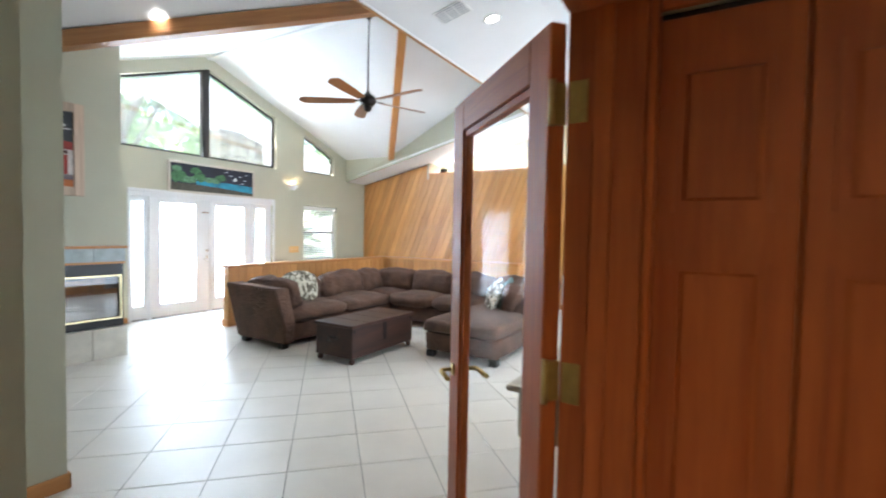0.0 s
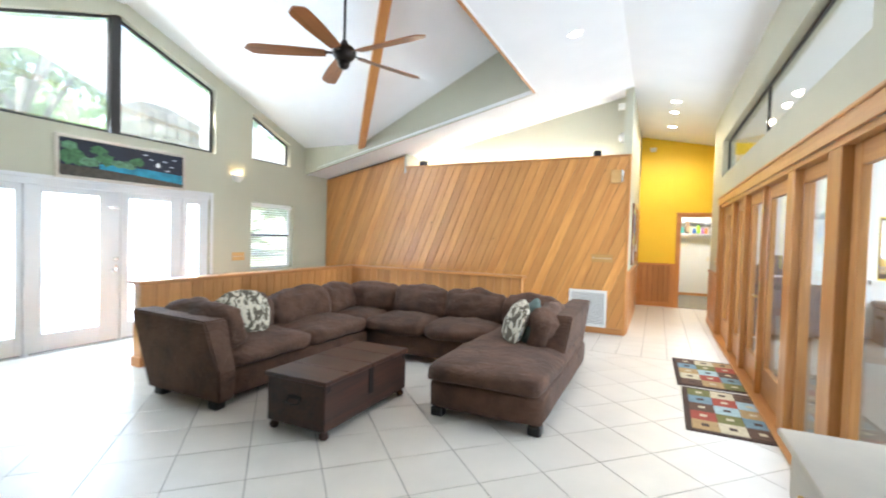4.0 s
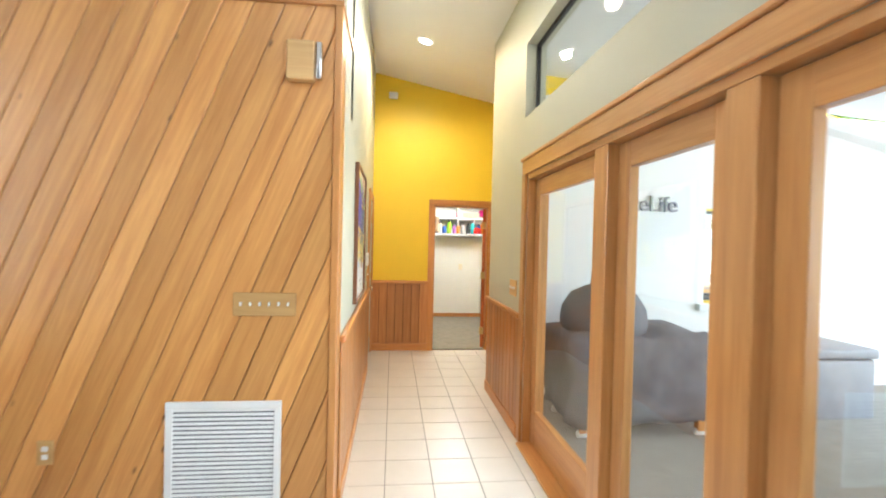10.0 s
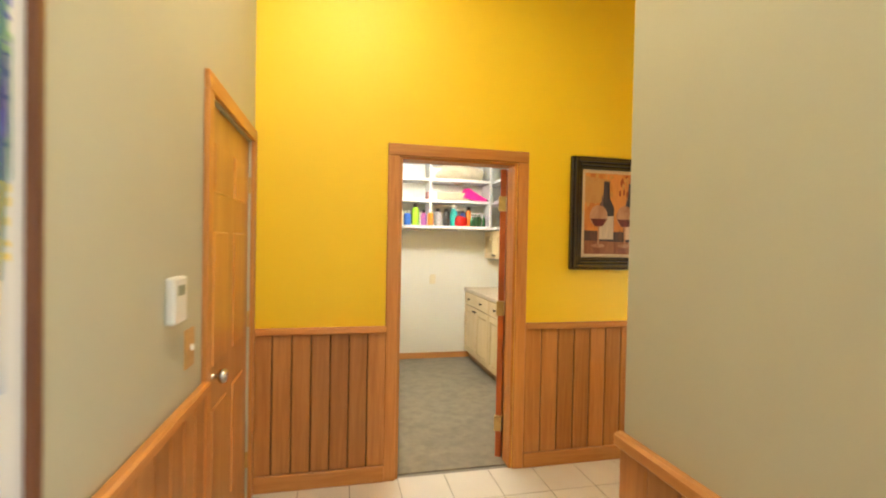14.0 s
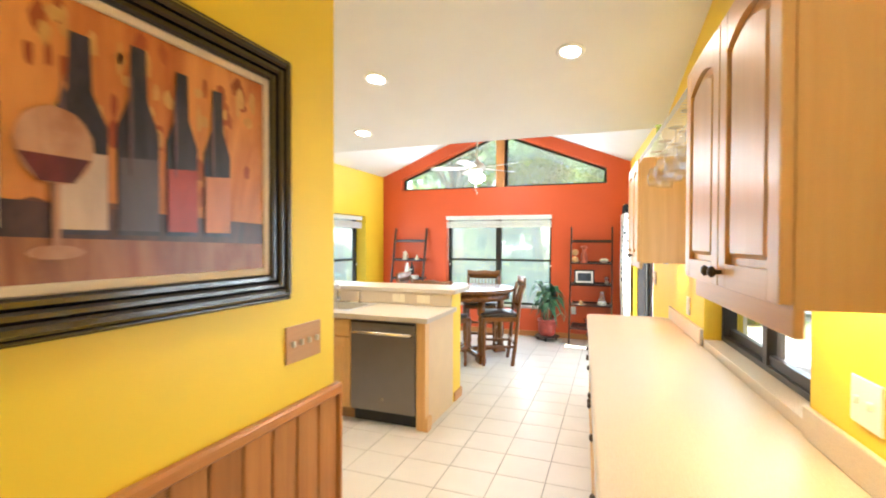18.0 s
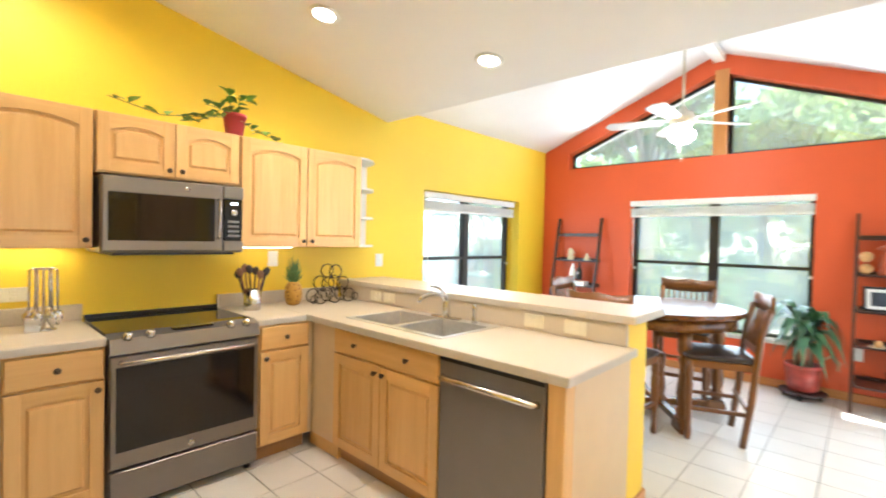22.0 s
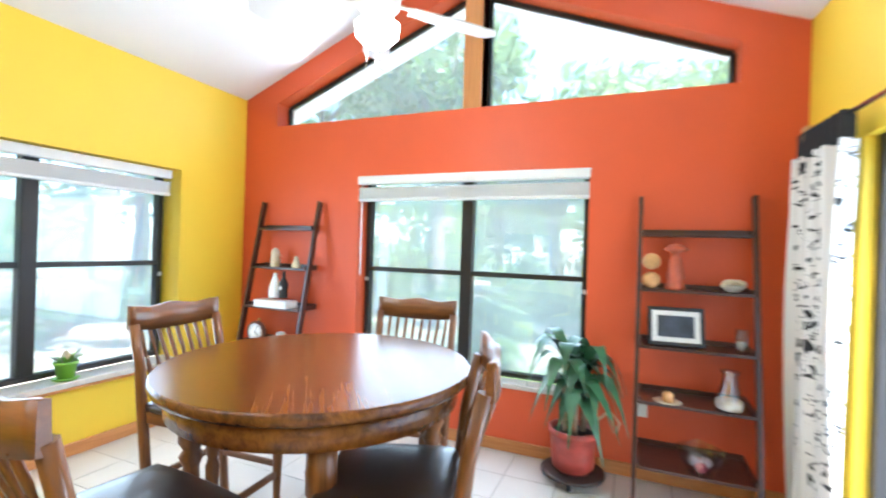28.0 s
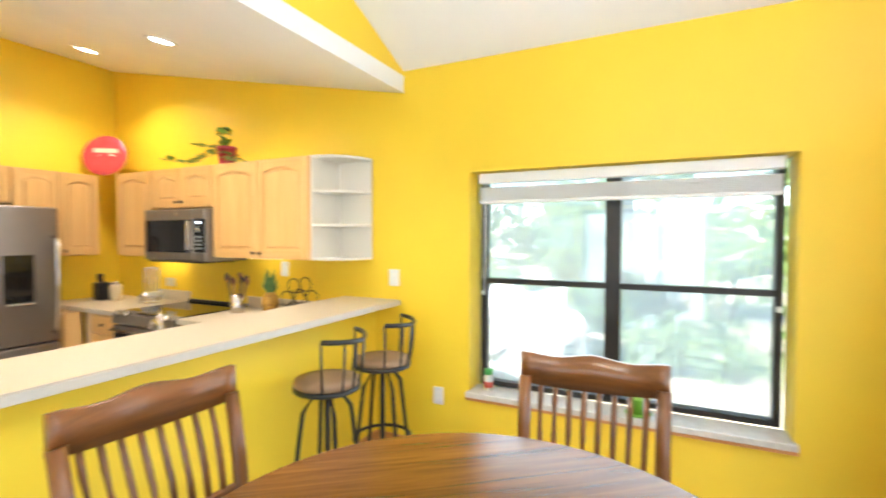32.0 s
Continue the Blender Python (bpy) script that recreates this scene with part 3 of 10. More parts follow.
b = slab([(-5.54, board_top(-5.5) - 0.005), (HX + 0.008, board_top(HX) - 0.005), (HX + 0.008, board_top(HX) + 0.022), (-5.54, board_top(-5.5) + 0.022)], 'y', WY - 0.02, GY)
part("ledge_cap", b, FIRX, wood_wall)
struct("trim_notch", slab([(-5.58, 2.6), (-5.54, 2.6), (-5.54, z_west(-5.54)), (-5.58, z_west(-5.58))], 'y', WY, GY), GREEN, "sage green end of the high ledge", "wall")


def plate(name, m, w, h, toggles, material, label, sockets=False, tog=PLASTW):
    """A wall plate that faces local -y."""
    ob = thing(name, m, label, "switch plate" if not sockets else "outlet")
    bx("cover", ob, material, (-w / 2, -0.008, -h / 2), (w / 2, 0.0, h / 2), 0.002)
    for i in range(toggles):
        x = (i - (toggles - 1) / 2) * w / max(toggles, 1) * 0.9
        if sockets:
            for dz in (-0.02, 0.02):
                bx("socket", ob, tog, (x - 0.015, -0.011, dz - 0.013), (x + 0.015, -0.006, dz + 0.013), 0.004)
        else:
            bx("toggle", ob, tog, (x - 0.005, -0.02, -0.008), (x + 0.005, -0.006, 0.012), 0.002)
    return ob


plate("switch_plate", pose(-2.015, WY, 1.167), 0.315, 0.12, 6, OAKP, "pale oak switch plate with six white switches")
plate("wall_outlet", pose(-3.05, WY, 0.42), 0.075, 0.12, 1, OAKP, "pale oak outlet plate on the diagonal boards", True)
plate("wall_outlet", pose(-3.34, 7.22, 0.46), 0.075, 0.12, 1, IVORY, "ivory outlet plate on the half wall", True, IVORY)
plate("switch_plate", pose(FW, 6.02, 1.02, 0, 0, 90), 0.24, 0.13, 3, OAKP, "pale oak switch plate beside the front door")
vent = thing("return_air_grille", pose(-2.205, WY, 0.38), "white slatted return air grille in the wood wall", "vent")
for lo, hi in (((-0.285, -0.016, 0.25), (0.285, 0, 0.285)), ((-0.285, -0.016, -0.285), (0.285, 0, -0.25)), ((-0.285, -0.016, -0.25), (-0.25, 0, 0.25)), ((0.25, -0.016, -0.25), (0.285, 0, 0.25))):
    bx("frame", vent, PLASTW, lo, hi, 0.002)
bx("backing", vent, paint("vent_dark", (0.12, 0.12, 0.13), 0.8), (-0.25, -0.003, -0.25), (0.25, -0.0005, 0.25))
sl = box((-0.25, -0.001, -0.0075), (0.25, 0.001, 0.0075))
sme = bpy.data.meshes.new("slat")
sl.to_mesh(sme)
sme.materials.append(PLASTW)
for i in range(22):
    o = new("slat", sme)
    o.parent = vent
    o.matrix_basis = pose(0, -0.009, -0.24 + i * 0.0229, -35)
chime = thing("door_chime", pose(-1.83, WY, 2.42), "pale oak door chime with a chrome tube", "door chime")
bx("case", chime, OAKP, (-0.09, -0.06, -0.10), (0.05, 0, 0.10), 0.006)
bx("tube", chime, CHROME, (0.055, -0.055, -0.09), (0.085, -0.01, 0.10), 0.008, seg=2)
det = thing("smoke_detector", pose(-1.80, GY, 3.12, 90), "round white smoke detector on the green wall", "smoke detector")
part("base", lathe([(0.085, 0), (0.085, 0.02), (0.07, 0.035), (0.02, 0.04), (0, 0.04)], 24), PLASTW, det)
alarm = thing("motion_sensor", pose(-1.80, GY, 3.62), "small white wall sensor", "sensor")
bx("case", alarm, PLASTW, (-0.10, -0.06, -0.05), (0.10, 0, 0.05), 0.01)
for x in (-5.35, -2.18):
    sp = thing("speaker", pose(x, GY - 0.22, board_top(x) + 0.022, 0, 0, 20 if x > -4 else -15), "small black satellite speaker on the ledge", "speaker", "speakers on the ledge")
    bx("cabinet", sp, BLACK, (-0.055, -0.06, 0.0), (0.055, 0.06, 0.14), 0.008)
    bx("grille", sp, paint("speaker_cloth", (0.03, 0.03, 0.032), 0.9, 0.1, 50, 0.4, 400), (-0.048, -0.064, 0.01), (0.048, -0.0605, 0.13), 0.003)

# ---- half wall round the sofa ----
hw = struct("wall_half_backing", box((-6.09, 3.56, 0), (-5.99, 7.2, 0.83)), FIRY, "knotty wood half wall", "half wall", Matrix.Translation((-0.06, 0.12, 0)) @ Matrix.Diagonal((1, 1, 1.03, 1)))
bx("backing_north", hw, FIRX, (-6.09, 7.12, 0.0), (-2.98, 7.2, 0.83))
PLK = wood("knotty_board", (0.60, 0.295, 0.10), (0.45, 0.19, 0.056), 'z', 0.38, knots=6.0, tone=0.14)
for i in range(26):
    y0 = 3.56 + i * 0.1365
    bx("plank", hw, PLK, (-5.99, y0 + 0.002, 0.10), (-5.972, y0 + 0.1345, 0.83), 0.003)
for i in range(23):
    x0 = -5.97 + i * 0.1298
    bx("plank", hw, PLK, (x0 + 0.002, 7.102, 0.10), (x0 + 0.1278, 7.12, 0.83), 0.003)
bx("end_board", hw, PLK, (-6.1, 3.535, 0.0), (-5.965, 3.56, 0.83), 0.003)
bx("end_board", hw, PLK, (-2.98, 7.095, 0.0), (-2.955, 7.21, 0.83), 0.003)
bx("cap", hw, FIRY, (-6.135, 3.50, 0.83), (-5.93, 7.245, 0.868), 0.006)
bx("cap", hw, FIRX, (-5.93, 7.06, 0.83), (-2.92, 7.245, 0.868), 0.006)
bx("base_board", hw, FIRY, (-5.972, 3.53, 0.0), (-5.955, 7.10, 0.10), 0.003)
bx("base_board", hw, FIRX, (-5.955, 7.085, 0.0), (-2.95, 7.102, 0.10), 0.003)
bx("base_board", hw, FIRX, (-6.11, 3.515, 0.0), (-5.955, 3.535, 0.10), 0.003)

# ---- beams and trim of the vault ----


def beam(name, p, q_, w, h, material, label):
    """A square bar from p to q under the ceiling."""
    p, q_ = Vector(p), Vector(q_)
    d = q_ - p
    return struct(name, box((0, -w / 2, -h), (d.length, w / 2, 0), 0.006), material, label, "beam",
                  Matrix.Translation(p) @ d.to_track_quat('X', 'Z').to_matrix().to_4x4())


beam("beam_valley_north", (VX, 4.2, 4.28), (xv, VN, z_vault(xv, VN) + 0.0), 0.12, 0.1, FIRX, "honey wood valley beam")
# same fir as the north beam; its shade is put into the colour
beam("beam_valley_south", (VX, 4.2, 4.28), (xv, VS_, z_vault(xv, VS_)), 0.14, 0.16, wood("fir_shaded", (0.42, 0.19, 0.07), (0.30, 0.12, 0.04), 'x', 0.4), "honey wood valley beam with its shade put in the colour")
beam("beam_ridge", (FW, 4.2, 4.33), (VX, 4.2, 4.33), 0.10, 0.10, WHITE, "white ridge moulding")
struct("trim_vault_edge", box((LX - 0.006, -0.9, z_west(LX) - 0.004), (LX + 0.03, LY, z_west(LX) + 0.02)), FIRY, "narrow wood strip on the edge of the vault", "trim")

# ---- front doors ----
fd = struct("door_1", box((FW - 0.12, 3.0, 0.0), (FW - 0.10, 5.5, 0.02)), paint("dark_threshold", (0.08, 0.06, 0.05), 0.5), "white double front doors with frosted glass and side lights", "door")
FROST = paint("frosted_glass_white", (0.9, 0.9, 0.9), 0.6)


def stiles(parent, y0, y1, z0, z1, g, x0=FW - 0.09, x1=FW - 0.045, mat_=TRIMW):
    """A framed panel: two stiles and two rails round the glass g = (y0, y1, z0, z1)."""
    bx("stile", parent, mat_, (x0, y0, z0), (x1, g[0], z1), 0.003)
    bx("stile", parent, mat_, (x0, g[1], z0), (x1, y1, z1), 0.003)
    bx("rail", parent, mat_, (x0, g[0], z0), (x1, g[1], g[2]), 0.003)
    bx("rail", parent, mat_, (x0, g[0], g[3]), (x1, g[1], z1), 0.003)


for y0, y1, g in ((3.30, 4.245, (3.44, 4.0, 0.22, 1.81)), (4.255, 5.07, (4.36, 4.90, 0.22, 1.81)), (3.0, 3.26, (3.04, 3.19, 0.22, 1.81)), (5.11, 5.5, (5.16, 5.34, 0.22, 1.81))):
    stiles(fd, y0, y1, 0.02, 1.885, g)
    for e in ((g[0] - 0.02, g[0]), (g[1], g[1] + 0.02)):
        bx("glass_bead", fd, TRIMW, (FW - 0.05, e[0], g[2] - 0.02), (FW - 0.036, e[1], g[3] + 0.02), 0.003)
    for e in ((g[2] - 0.02, g[2]), (g[3], g[3] + 0.02)):
        bx("glass_bead", fd, TRIMW, (FW - 0.05, g[0], e[0]), (FW - 0.036, g[1], e[1]), 0.003)
for y in (3.26, 4.243, 5.07):
    bx("jamb", fd, TRIMW, (FW - 0.11, y, 0.0), (FW - 0.02, y + 0.04 if y != 4.243 else y + 0.014, 1.885), 0.002)
bx("head", fd, TRIMW, (FW - 0.11, 3.0, 1.885), (FW - 0.01, 5.5, 1.955), 0.003)
hd = bx("handle", fd, CHROME, (FW - 0.045, 4.175, 0.87), (FW - 0.035, 4.215, 0.96), 0.004)
part("lever", tube([(FW - 0.02, 4.195, 0.91), (FW + 0.005, 4.195, 0.91), (FW + 0.008, 4.17, 0.908), (FW + 0.006, 4.10, 0.905)], 0.009), CHROME, fd)
part("deadbolt", lathe([(0.026, 0), (0.026, 0.012), (0.014, 0.02), (0, 0.02)], 16), CHROME, fd, m=pose(FW - 0.045, 4.195, 1.04, 0, 90, 0))
bx("latch", fd, CHROME, (FW - 0.045, 4.10, 1.67), (FW - 0.025, 4.22, 1.695), 0.003)
FPANE, nt_, b_ = nodes_of("frosted_pane")
_t = nt_.nodes.new("ShaderNodeBsdfTranslucent")
_t.inputs[0].default_value = (0.95, 0.96, 0.97, 1)
nt_.links.new(_t.outputs[0], nt_.nodes["Material Output"].inputs[0])
for g in ((3.44, 4.0), (4.36, 4.90), (3.04, 3.19), (5.16, 5.34)):
    bx("pane", fd, FPANE, (FW - 0.072, g[0], 0.22), (FW - 0.066, g[1], 1.81))
cas = struct("trim_front_door", box((FW, 2.955, 0.0), (FW + 0.014, 3.0, 2.0), 0.003), TRIMW, "white casing of the front doors", "trim")
bx("casing", cas, TRIMW, (FW, 5.5, 0.0), (FW + 0.014, 5.545, 2.0), 0.003)
bx("casing", cas, TRIMW, (FW, 3.0, 1.955), (FW + 0.014, 5.5, 2.0), 0.003)

# ---- windows of the front wall ----


def gable_pane(name, pts, x, label, material=BLACKF, w=0.05):
    """A framed pane in the plane x; pts: (y, z) round it."""
    ob = struct(name, slab(pts, 'x', x - 0.003, x + 0.003), GLASS, label, "window")
    ob.visible_shadow = False
    sg_ = 1 if x > 0 else -1
    # added sheet: its pale veil imitates glare on a pane without a screen
    mesh_ = part("insect_screen", slab(pts, 'x', x + sg_ * 0.020, x + sg_ * 0.021), VEIL, ob)
    mesh_.visible_shadow = False
    n = len(pts)
    for i in range(n):
        p, q_ = Vector((x, *pts[i])), Vector((x, *pts[(i + 1) % n]))
        d = q_ - p
        m = Matrix.Translation(p) @ d.to_track_quat('X', 'Z').to_matrix().to_4x4()
        part("frame_bar", box((0, -w / 2, -w / 2), (d.length, w / 2, w / 2), 0.004), material, ob, m=m)
    return ob


wt = lambda y: 4.09 - 0.37 * abs(y - 4.18)
gable_pane("window_1", [(2.90, 2.625), (4.15, 2.625), (4.15, wt(4.15) - 0.03), (2.90, wt(2.9) - 0.03)], FW - 0.09, "tall sloping window pane above the front door", w=0.035)
gable_pane("window_2", [(4.21, 2.625), (5.56, 2.625), (5.56, wt(5.56) - 0.03), (4.21, wt(4.21) - 0.03)], FW - 0.09, "tall sloping window pane above the front door", w=0.035)
struct("window_mullion", box((FW - 0.13, 4.12, 2.60), (FW - 0.03, 4.24, 4.10), 0.004), BLACKF, "dark bronze mullion post", "trim")
gable_pane("window_3", [(6.29, 2.65), (7.12, 2.65), (7.12, 3.01), (6.29, 3.37)], FW - 0.09, "small sloping window pane", w=0.03)
w4 = gable_pane("window_4", [(6.29, 0.81), (7.22, 0.81), (7.22, 1.91), (6.29, 1.91)], FW - 0.11, "window with white horizontal blinds", TRIMW, w=0.03)
bx("meeting_rail", w4, BLACKF, (FW - 0.13, 6.29, 1.34), (FW - 0.09, 7.22, 1.38))
bl = thing("window_blind", pose(FW - 0.05, 6.755, 0.80) @ Matrix.Diagonal((1, 1.1, 1.05, 1)), "white slatted blind lowered over the small window", "blind")
bx("head_rail", bl, PLASTW, (-0.03, -0.425, 1.0), (0.03, 0.425, 1.06), 0.004)
sb = box((-0.02, -0.42, -0.0012), (0.02, 0.42, 0.0012))
bme = bpy.data.meshes.new("blind_slat")
sb.to_mesh(bme)
bme.materials.append(PLASTW)
for i in range(26):
    o = new("blind_slat", bme)
    o.parent = bl
    o.matrix_basis = pose(0, 0, 0.03 + i * 0.038, 0, 24, 0)

# ---- painting over the doors ----
art = thing("framed_painting", pose(FW + 0.002, 4.295, 1.985, 0, 0, 90), "long framed painting of a moonlit tropical lagoon with palms", "painting")
WFR = wood("whitewashed_frame", (0.72, 0.66, 0.58), (0.55, 0.48, 0.40), 'x', 0.6)


def framed(parent, w, h, fw, depth, frame_mat, picture_mat):
    """A picture frame facing local -y, its lower edge at local z = 0, and the picture inside."""
    bx("frame_side", parent, frame_mat, (-w / 2, -depth, 0), (-w / 2 + fw, 0, h), 0.004)
    bx("frame_side", parent, frame_mat, (w / 2 - fw, -depth, 0), (w / 2, 0, h), 0.004)
    bx("frame_side", parent, frame_mat, (-w / 2 + fw, -depth, 0), (w / 2 - fw, 0, fw), 0.004)
    bx("frame_side", parent, frame_mat, (-w / 2 + fw, -depth, h - fw), (w / 2 - fw, 0, h), 0.004)
    return bx("picture", parent, picture_mat, (-w / 2 + fw, -depth * 0.45, fw), (w / 2 - fw, -0.002, h - fw))


def daub(parent, pts, y, material, name="paint_patch", t=0.0012):
    """A flat patch of colour on a picture, its outline in local x and z."""
    return part(name, slab(pts, 'y', y - t, y), material, parent)


def blob(cx, cz, rx, rz, n=14, wob=0.15, seed=0):
    r = random.Random(seed)
    return [(cx + rx * math.cos(2 * math.pi * i / n) * (1 + r.uniform(-wob, wob)), cz + rz * math.sin(2 * math.pi * i / n) * (1 + r.uniform(-wob, wob))) for i in range(n)]


NIGHT = paint("night_sky_paint", (0.012, 0.016, 0.035), 0.5, 0.3, 3)
framed(art, 1.55, 0.50, 0.035, 0.035, WFR, NIGHT)
yp = -0.0165
daub(art, [(-0.74, 0.035), (0.74, 0.035), (0.74, 0.10), (0.2, 0.14), (-0.74, 0.16)], yp, paint("lagoon_shore", (0.06, 0.05, 0.035), 0.5, 0.4, 20))
daub(art, [(-0.32, 0.15), (0.1, 0.13), (0.74, 0.08), (0.74, 0.20), (0.2, 0.225), (-0.32, 0.21)], yp - 0.0013, paint("lagoon_water", (0.01, 0.26, 0.42), 0.4, 0.35, 8))
for i, (cx, cz, rx, rz) in enumerate(((-0.6, 0.26, 0.13, 0.10), (-0.42, 0.22, 0.12, 0.06), (-0.25, 0.27, 0.10, 0.07), (-0.05, 0.24, 0.14, 0.05), (0.12, 0.30, 0.09, 0.06), (-0.65, 0.38, 0.08, 0.05), (-0.33, 0.37, 0.09, 0.05))):
    daub(art, blob(cx, cz, rx, rz, 16, 0.3, i), yp - 0.0026 - 0.0004 * i, paint("palm_green_%d" % (i % 2), ((0.05, 0.16, 0.06), (0.10, 0.24, 0.13))[i % 2], 0.5, 0.5, 25))
for i, (cx, cz) in enumerate(((0.38, 0.28), (0.3, 0.36), (0.48, 0.36), (0.58, 0.30), (0.62, 0.40), (0.22, 0.41), (0.52, 0.24))):
    daub(art, blob(cx, cz, 0.035, 0.008, 8, 0.3, i), yp - 0.002, paint("moonlit_cloud", (0.5, 0.55, 0.65), 0.6))
daub(art, blob(0.39, 0.30, 0.03, 0.03, 12, 0.3, 3), yp - 0.0026, paint("moon_white", (0.85, 0.88, 0.9), 0.6))

# ---- wall sconces ----
for y, z in ((5.98, 2.27), (2.69, 2.3)):
    sc = thing("wall_sconce", pose(FW, y, z, 0, 0, 90), "white half-bowl wall sconce, lit from within", "wall lamp", "sconces on the front wall")
    b = bmesh.new()
    prof = [(0.05, -0.05), (0.09, 0.0), (0.115, 0.05)]
    rings = [[b.verts.new((r * math.cos(math.pi + math.pi * i / 14), r * 0.85 * math.sin(math.pi + math.pi * i / 14), z_)) for i in range(15)] for r, z_ in prof]
    for p_, q_ in zip(rings, rings[1:]):
        for i in range(14):
            b.faces.new((p_[i], p_[i + 1], q_[i + 1], q_[i])).smooth = True
    b.faces.new(rings[0])
    part("bowl", b, PLASTW, sc)
    part("bulb", lathe([(0.0, -0.02), (0.025, 0.0), (0.02, 0.03), (0, 0.04)], 12), glow("warm_bulb", (1.0, 0.72, 0.40), 16.0), sc, m=pose(0, -0.05, 0.005))

# ---- fireplace ----
fp = thing("fireplace", pose(-5.72, 1.53, 0) @ Matrix.Diagonal((1, 1.04, 0.96, 1)), "black gas fireplace with a brass-framed glass front on a tiled hearth", "fireplace")
TILEG = paint("blue_grey_mantel_tile", (0.36, 0.42, 0.43), 0.35, 0.2, 9, 0.15, 40)
TILEC = paint("cream_hearth_tile", (0.60, 0.56, 0.49), 0.35, 0.12, 7, 0.15, 40)
for i in range(4):
    bx("hearth_tile", fp, TILEC, (0.02, -0.70 + i * 0.3225, 0.0), (0.12, -0.70 + (i + 1) * 0.3225 - 0.004, 0.34), 0.004)
bx("hearth_core", fp, GROUT, (0.0, -0.70, 0.0), (0.02, 0.586, 0.338))
for i in range(4):
    bx("mantel_tile", fp, TILEG, (0.02, -0.58 + i * 0.291, 1.085), (0.09, -0.58 + (i + 1) * 0.291 - 0.003, 1.235), 0.003)
bx("mantel_edge", fp, FIRY, (0.0, -0.60, 1.235), (0.11, 0.60, 1.262), 0.004)
bx("mantel_edge", fp, FIRY, (0.0, -0.58, 1.062), (0.085, 0.58, 1.085), 0.003)
for i in range(3):
    bx("side_tile", fp, TILEC, (0.0, -0.58, 0.342 + i * 0.24), (0.04, -0.44, 0.342 + i * 0.24 + 0.236), 0.003)
for lo, hi in (((0.0, -0.44, 0.342), (0.05, 0.578, 0.425)), ((0.0, -0.44, 0.93), (0.05, 0.578, 1.062)), ((0.0, -0.44, 0.425), (0.05, -0.34, 0.93)), ((0.0, 0.545, 0.425), (0.05, 0.578, 0.93))):
    bx("black_panel", fp, BLACK, lo, hi, 0.002)
for lo, hi in (((0.05, -0.36, 0.425), (0.062, 0.56, 0.448)), ((0.05, -0.36, 0.912), (0.062, 0.56, 0.935)), ((0.05, -0.36, 0.448), (0.062, -0.335, 0.912)), ((0.05, 0.535, 0.448), (0.062, 0.56, 0.912))):
    bx("brass_frame", fp, paint("bright_brass", (0.75, 0.66, 0.42), 0.25, 0.05, 30, 0.02, 200, metal=1.0), lo, hi, 0.002)
bx("glass_front", fp, glass("smoky_glass", (0.75, 0.75, 0.75), 0.0, 0.5), (0.03, -0.335, 0.448), (0.034, 0.535, 0.912))
bx("firebox_back", fp, BLACK, (0.002, -0.34, 0.43), (0.008, 0.545, 0.93))
LOG = paint("ceramic_log", (0.16, 0.12, 0.09), 0.9, 0.4, 15, 0.6, 60)
for i, (y0, z0, y1, z1) in enumerate(((-0.2, 0.49, 0.35, 0.51), (-0.1, 0.55, 0.2, 0.60), (0.05, 0.56, 0.42, 0.54))):
    part("log", tube([(0.018, y0, z0), (0.018, (y0 + y1) / 2, (z0 + z1) / 2 + 0.01), (0.018, y1, z1)], 0.0095, 8), LOG, fp)

# ---- poster over the fireplace ----
pos = thing("framed_poster", pose(-5.718, 1.43, 1.73, 0, 0, 90) @ Matrix.Diagonal((1.06, 1, 1.08, 1)), "poster of a red house under a black sky in rough wood", "poster")
RUF = wood("driftwood_frame", (0.62, 0.47, 0.36), (0.45, 0.33, 0.25), 'x', 0.75, knots=4)
RUFZ = wood("driftwood_frame", (0.62, 0.47, 0.36), (0.45, 0.33, 0.25), 'z', 0.75, knots=4)
framed(pos, 0.66, 0.87, 0.085, 0.04, RUFZ, paint("poster_black", (0.012, 0.011, 0.012), 0.4))
yq = -0.019
RED = paint("poster_red", (0.34, 0.03, 0.02), 0.5, 0.4, 14)
daub(pos, [(-0.245, 0.085), (0.245, 0.085), (0.245, 0.15), (-0.245, 0.15)], yq, paint("poster_orange", (0.45, 0.12, 0.02), 0.5, 0.2, 14))
daub(pos, [(-0.245, 0.15), (0.245, 0.15), (0.245, 0.22), (-0.245, 0.20)], yq, paint("poster_street", (0.16, 0.12, 0.13), 0.5, 0.4, 25))
daub(pos, [(-0.245, 0.20), (0.02, 0.20), (0.245, 0.22), (0.245, 0.50), (0.1, 0.52), (0.0, 0.47), (-0.245, 0.40)], yq - 0.0014, RED)
daub(pos, [(-0.13, 0.20), (0.0, 0.19), (0.0, 0.43), (-0.13, 0.38)], yq - 0.0028, paint("poster_pink", (0.48, 0.24, 0.22), 0.5, 0.3, 14))
daub(pos, [(0.0, 0.19), (0.245, 0.20), (0.245, 0.43), (0.0, 0.43)], yq - 0.0028, paint("poster_white", (0.62, 0.55, 0.52), 0.5, 0.2, 14))
daub(pos, [(0.09, 0.20), (0.20, 0.20), (0.20, 0.38), (0.09, 0.38)], yq - 0.0042, RED)
daub(pos, [(0.02, 0.29), (0.065, 0.29), (0.065, 0.38), (0.02, 0.38)], yq - 0.0042, paint("poster_dark", (0.08, 0.02, 0.02), 0.5))
daub(pos, [(-0.10, 0.29), (-0.04, 0.29), (-0.04, 0.36), (-0.10, 0.35)], yq - 0.0042, paint("poster_dark", (0.08, 0.02, 0.02), 0.5))
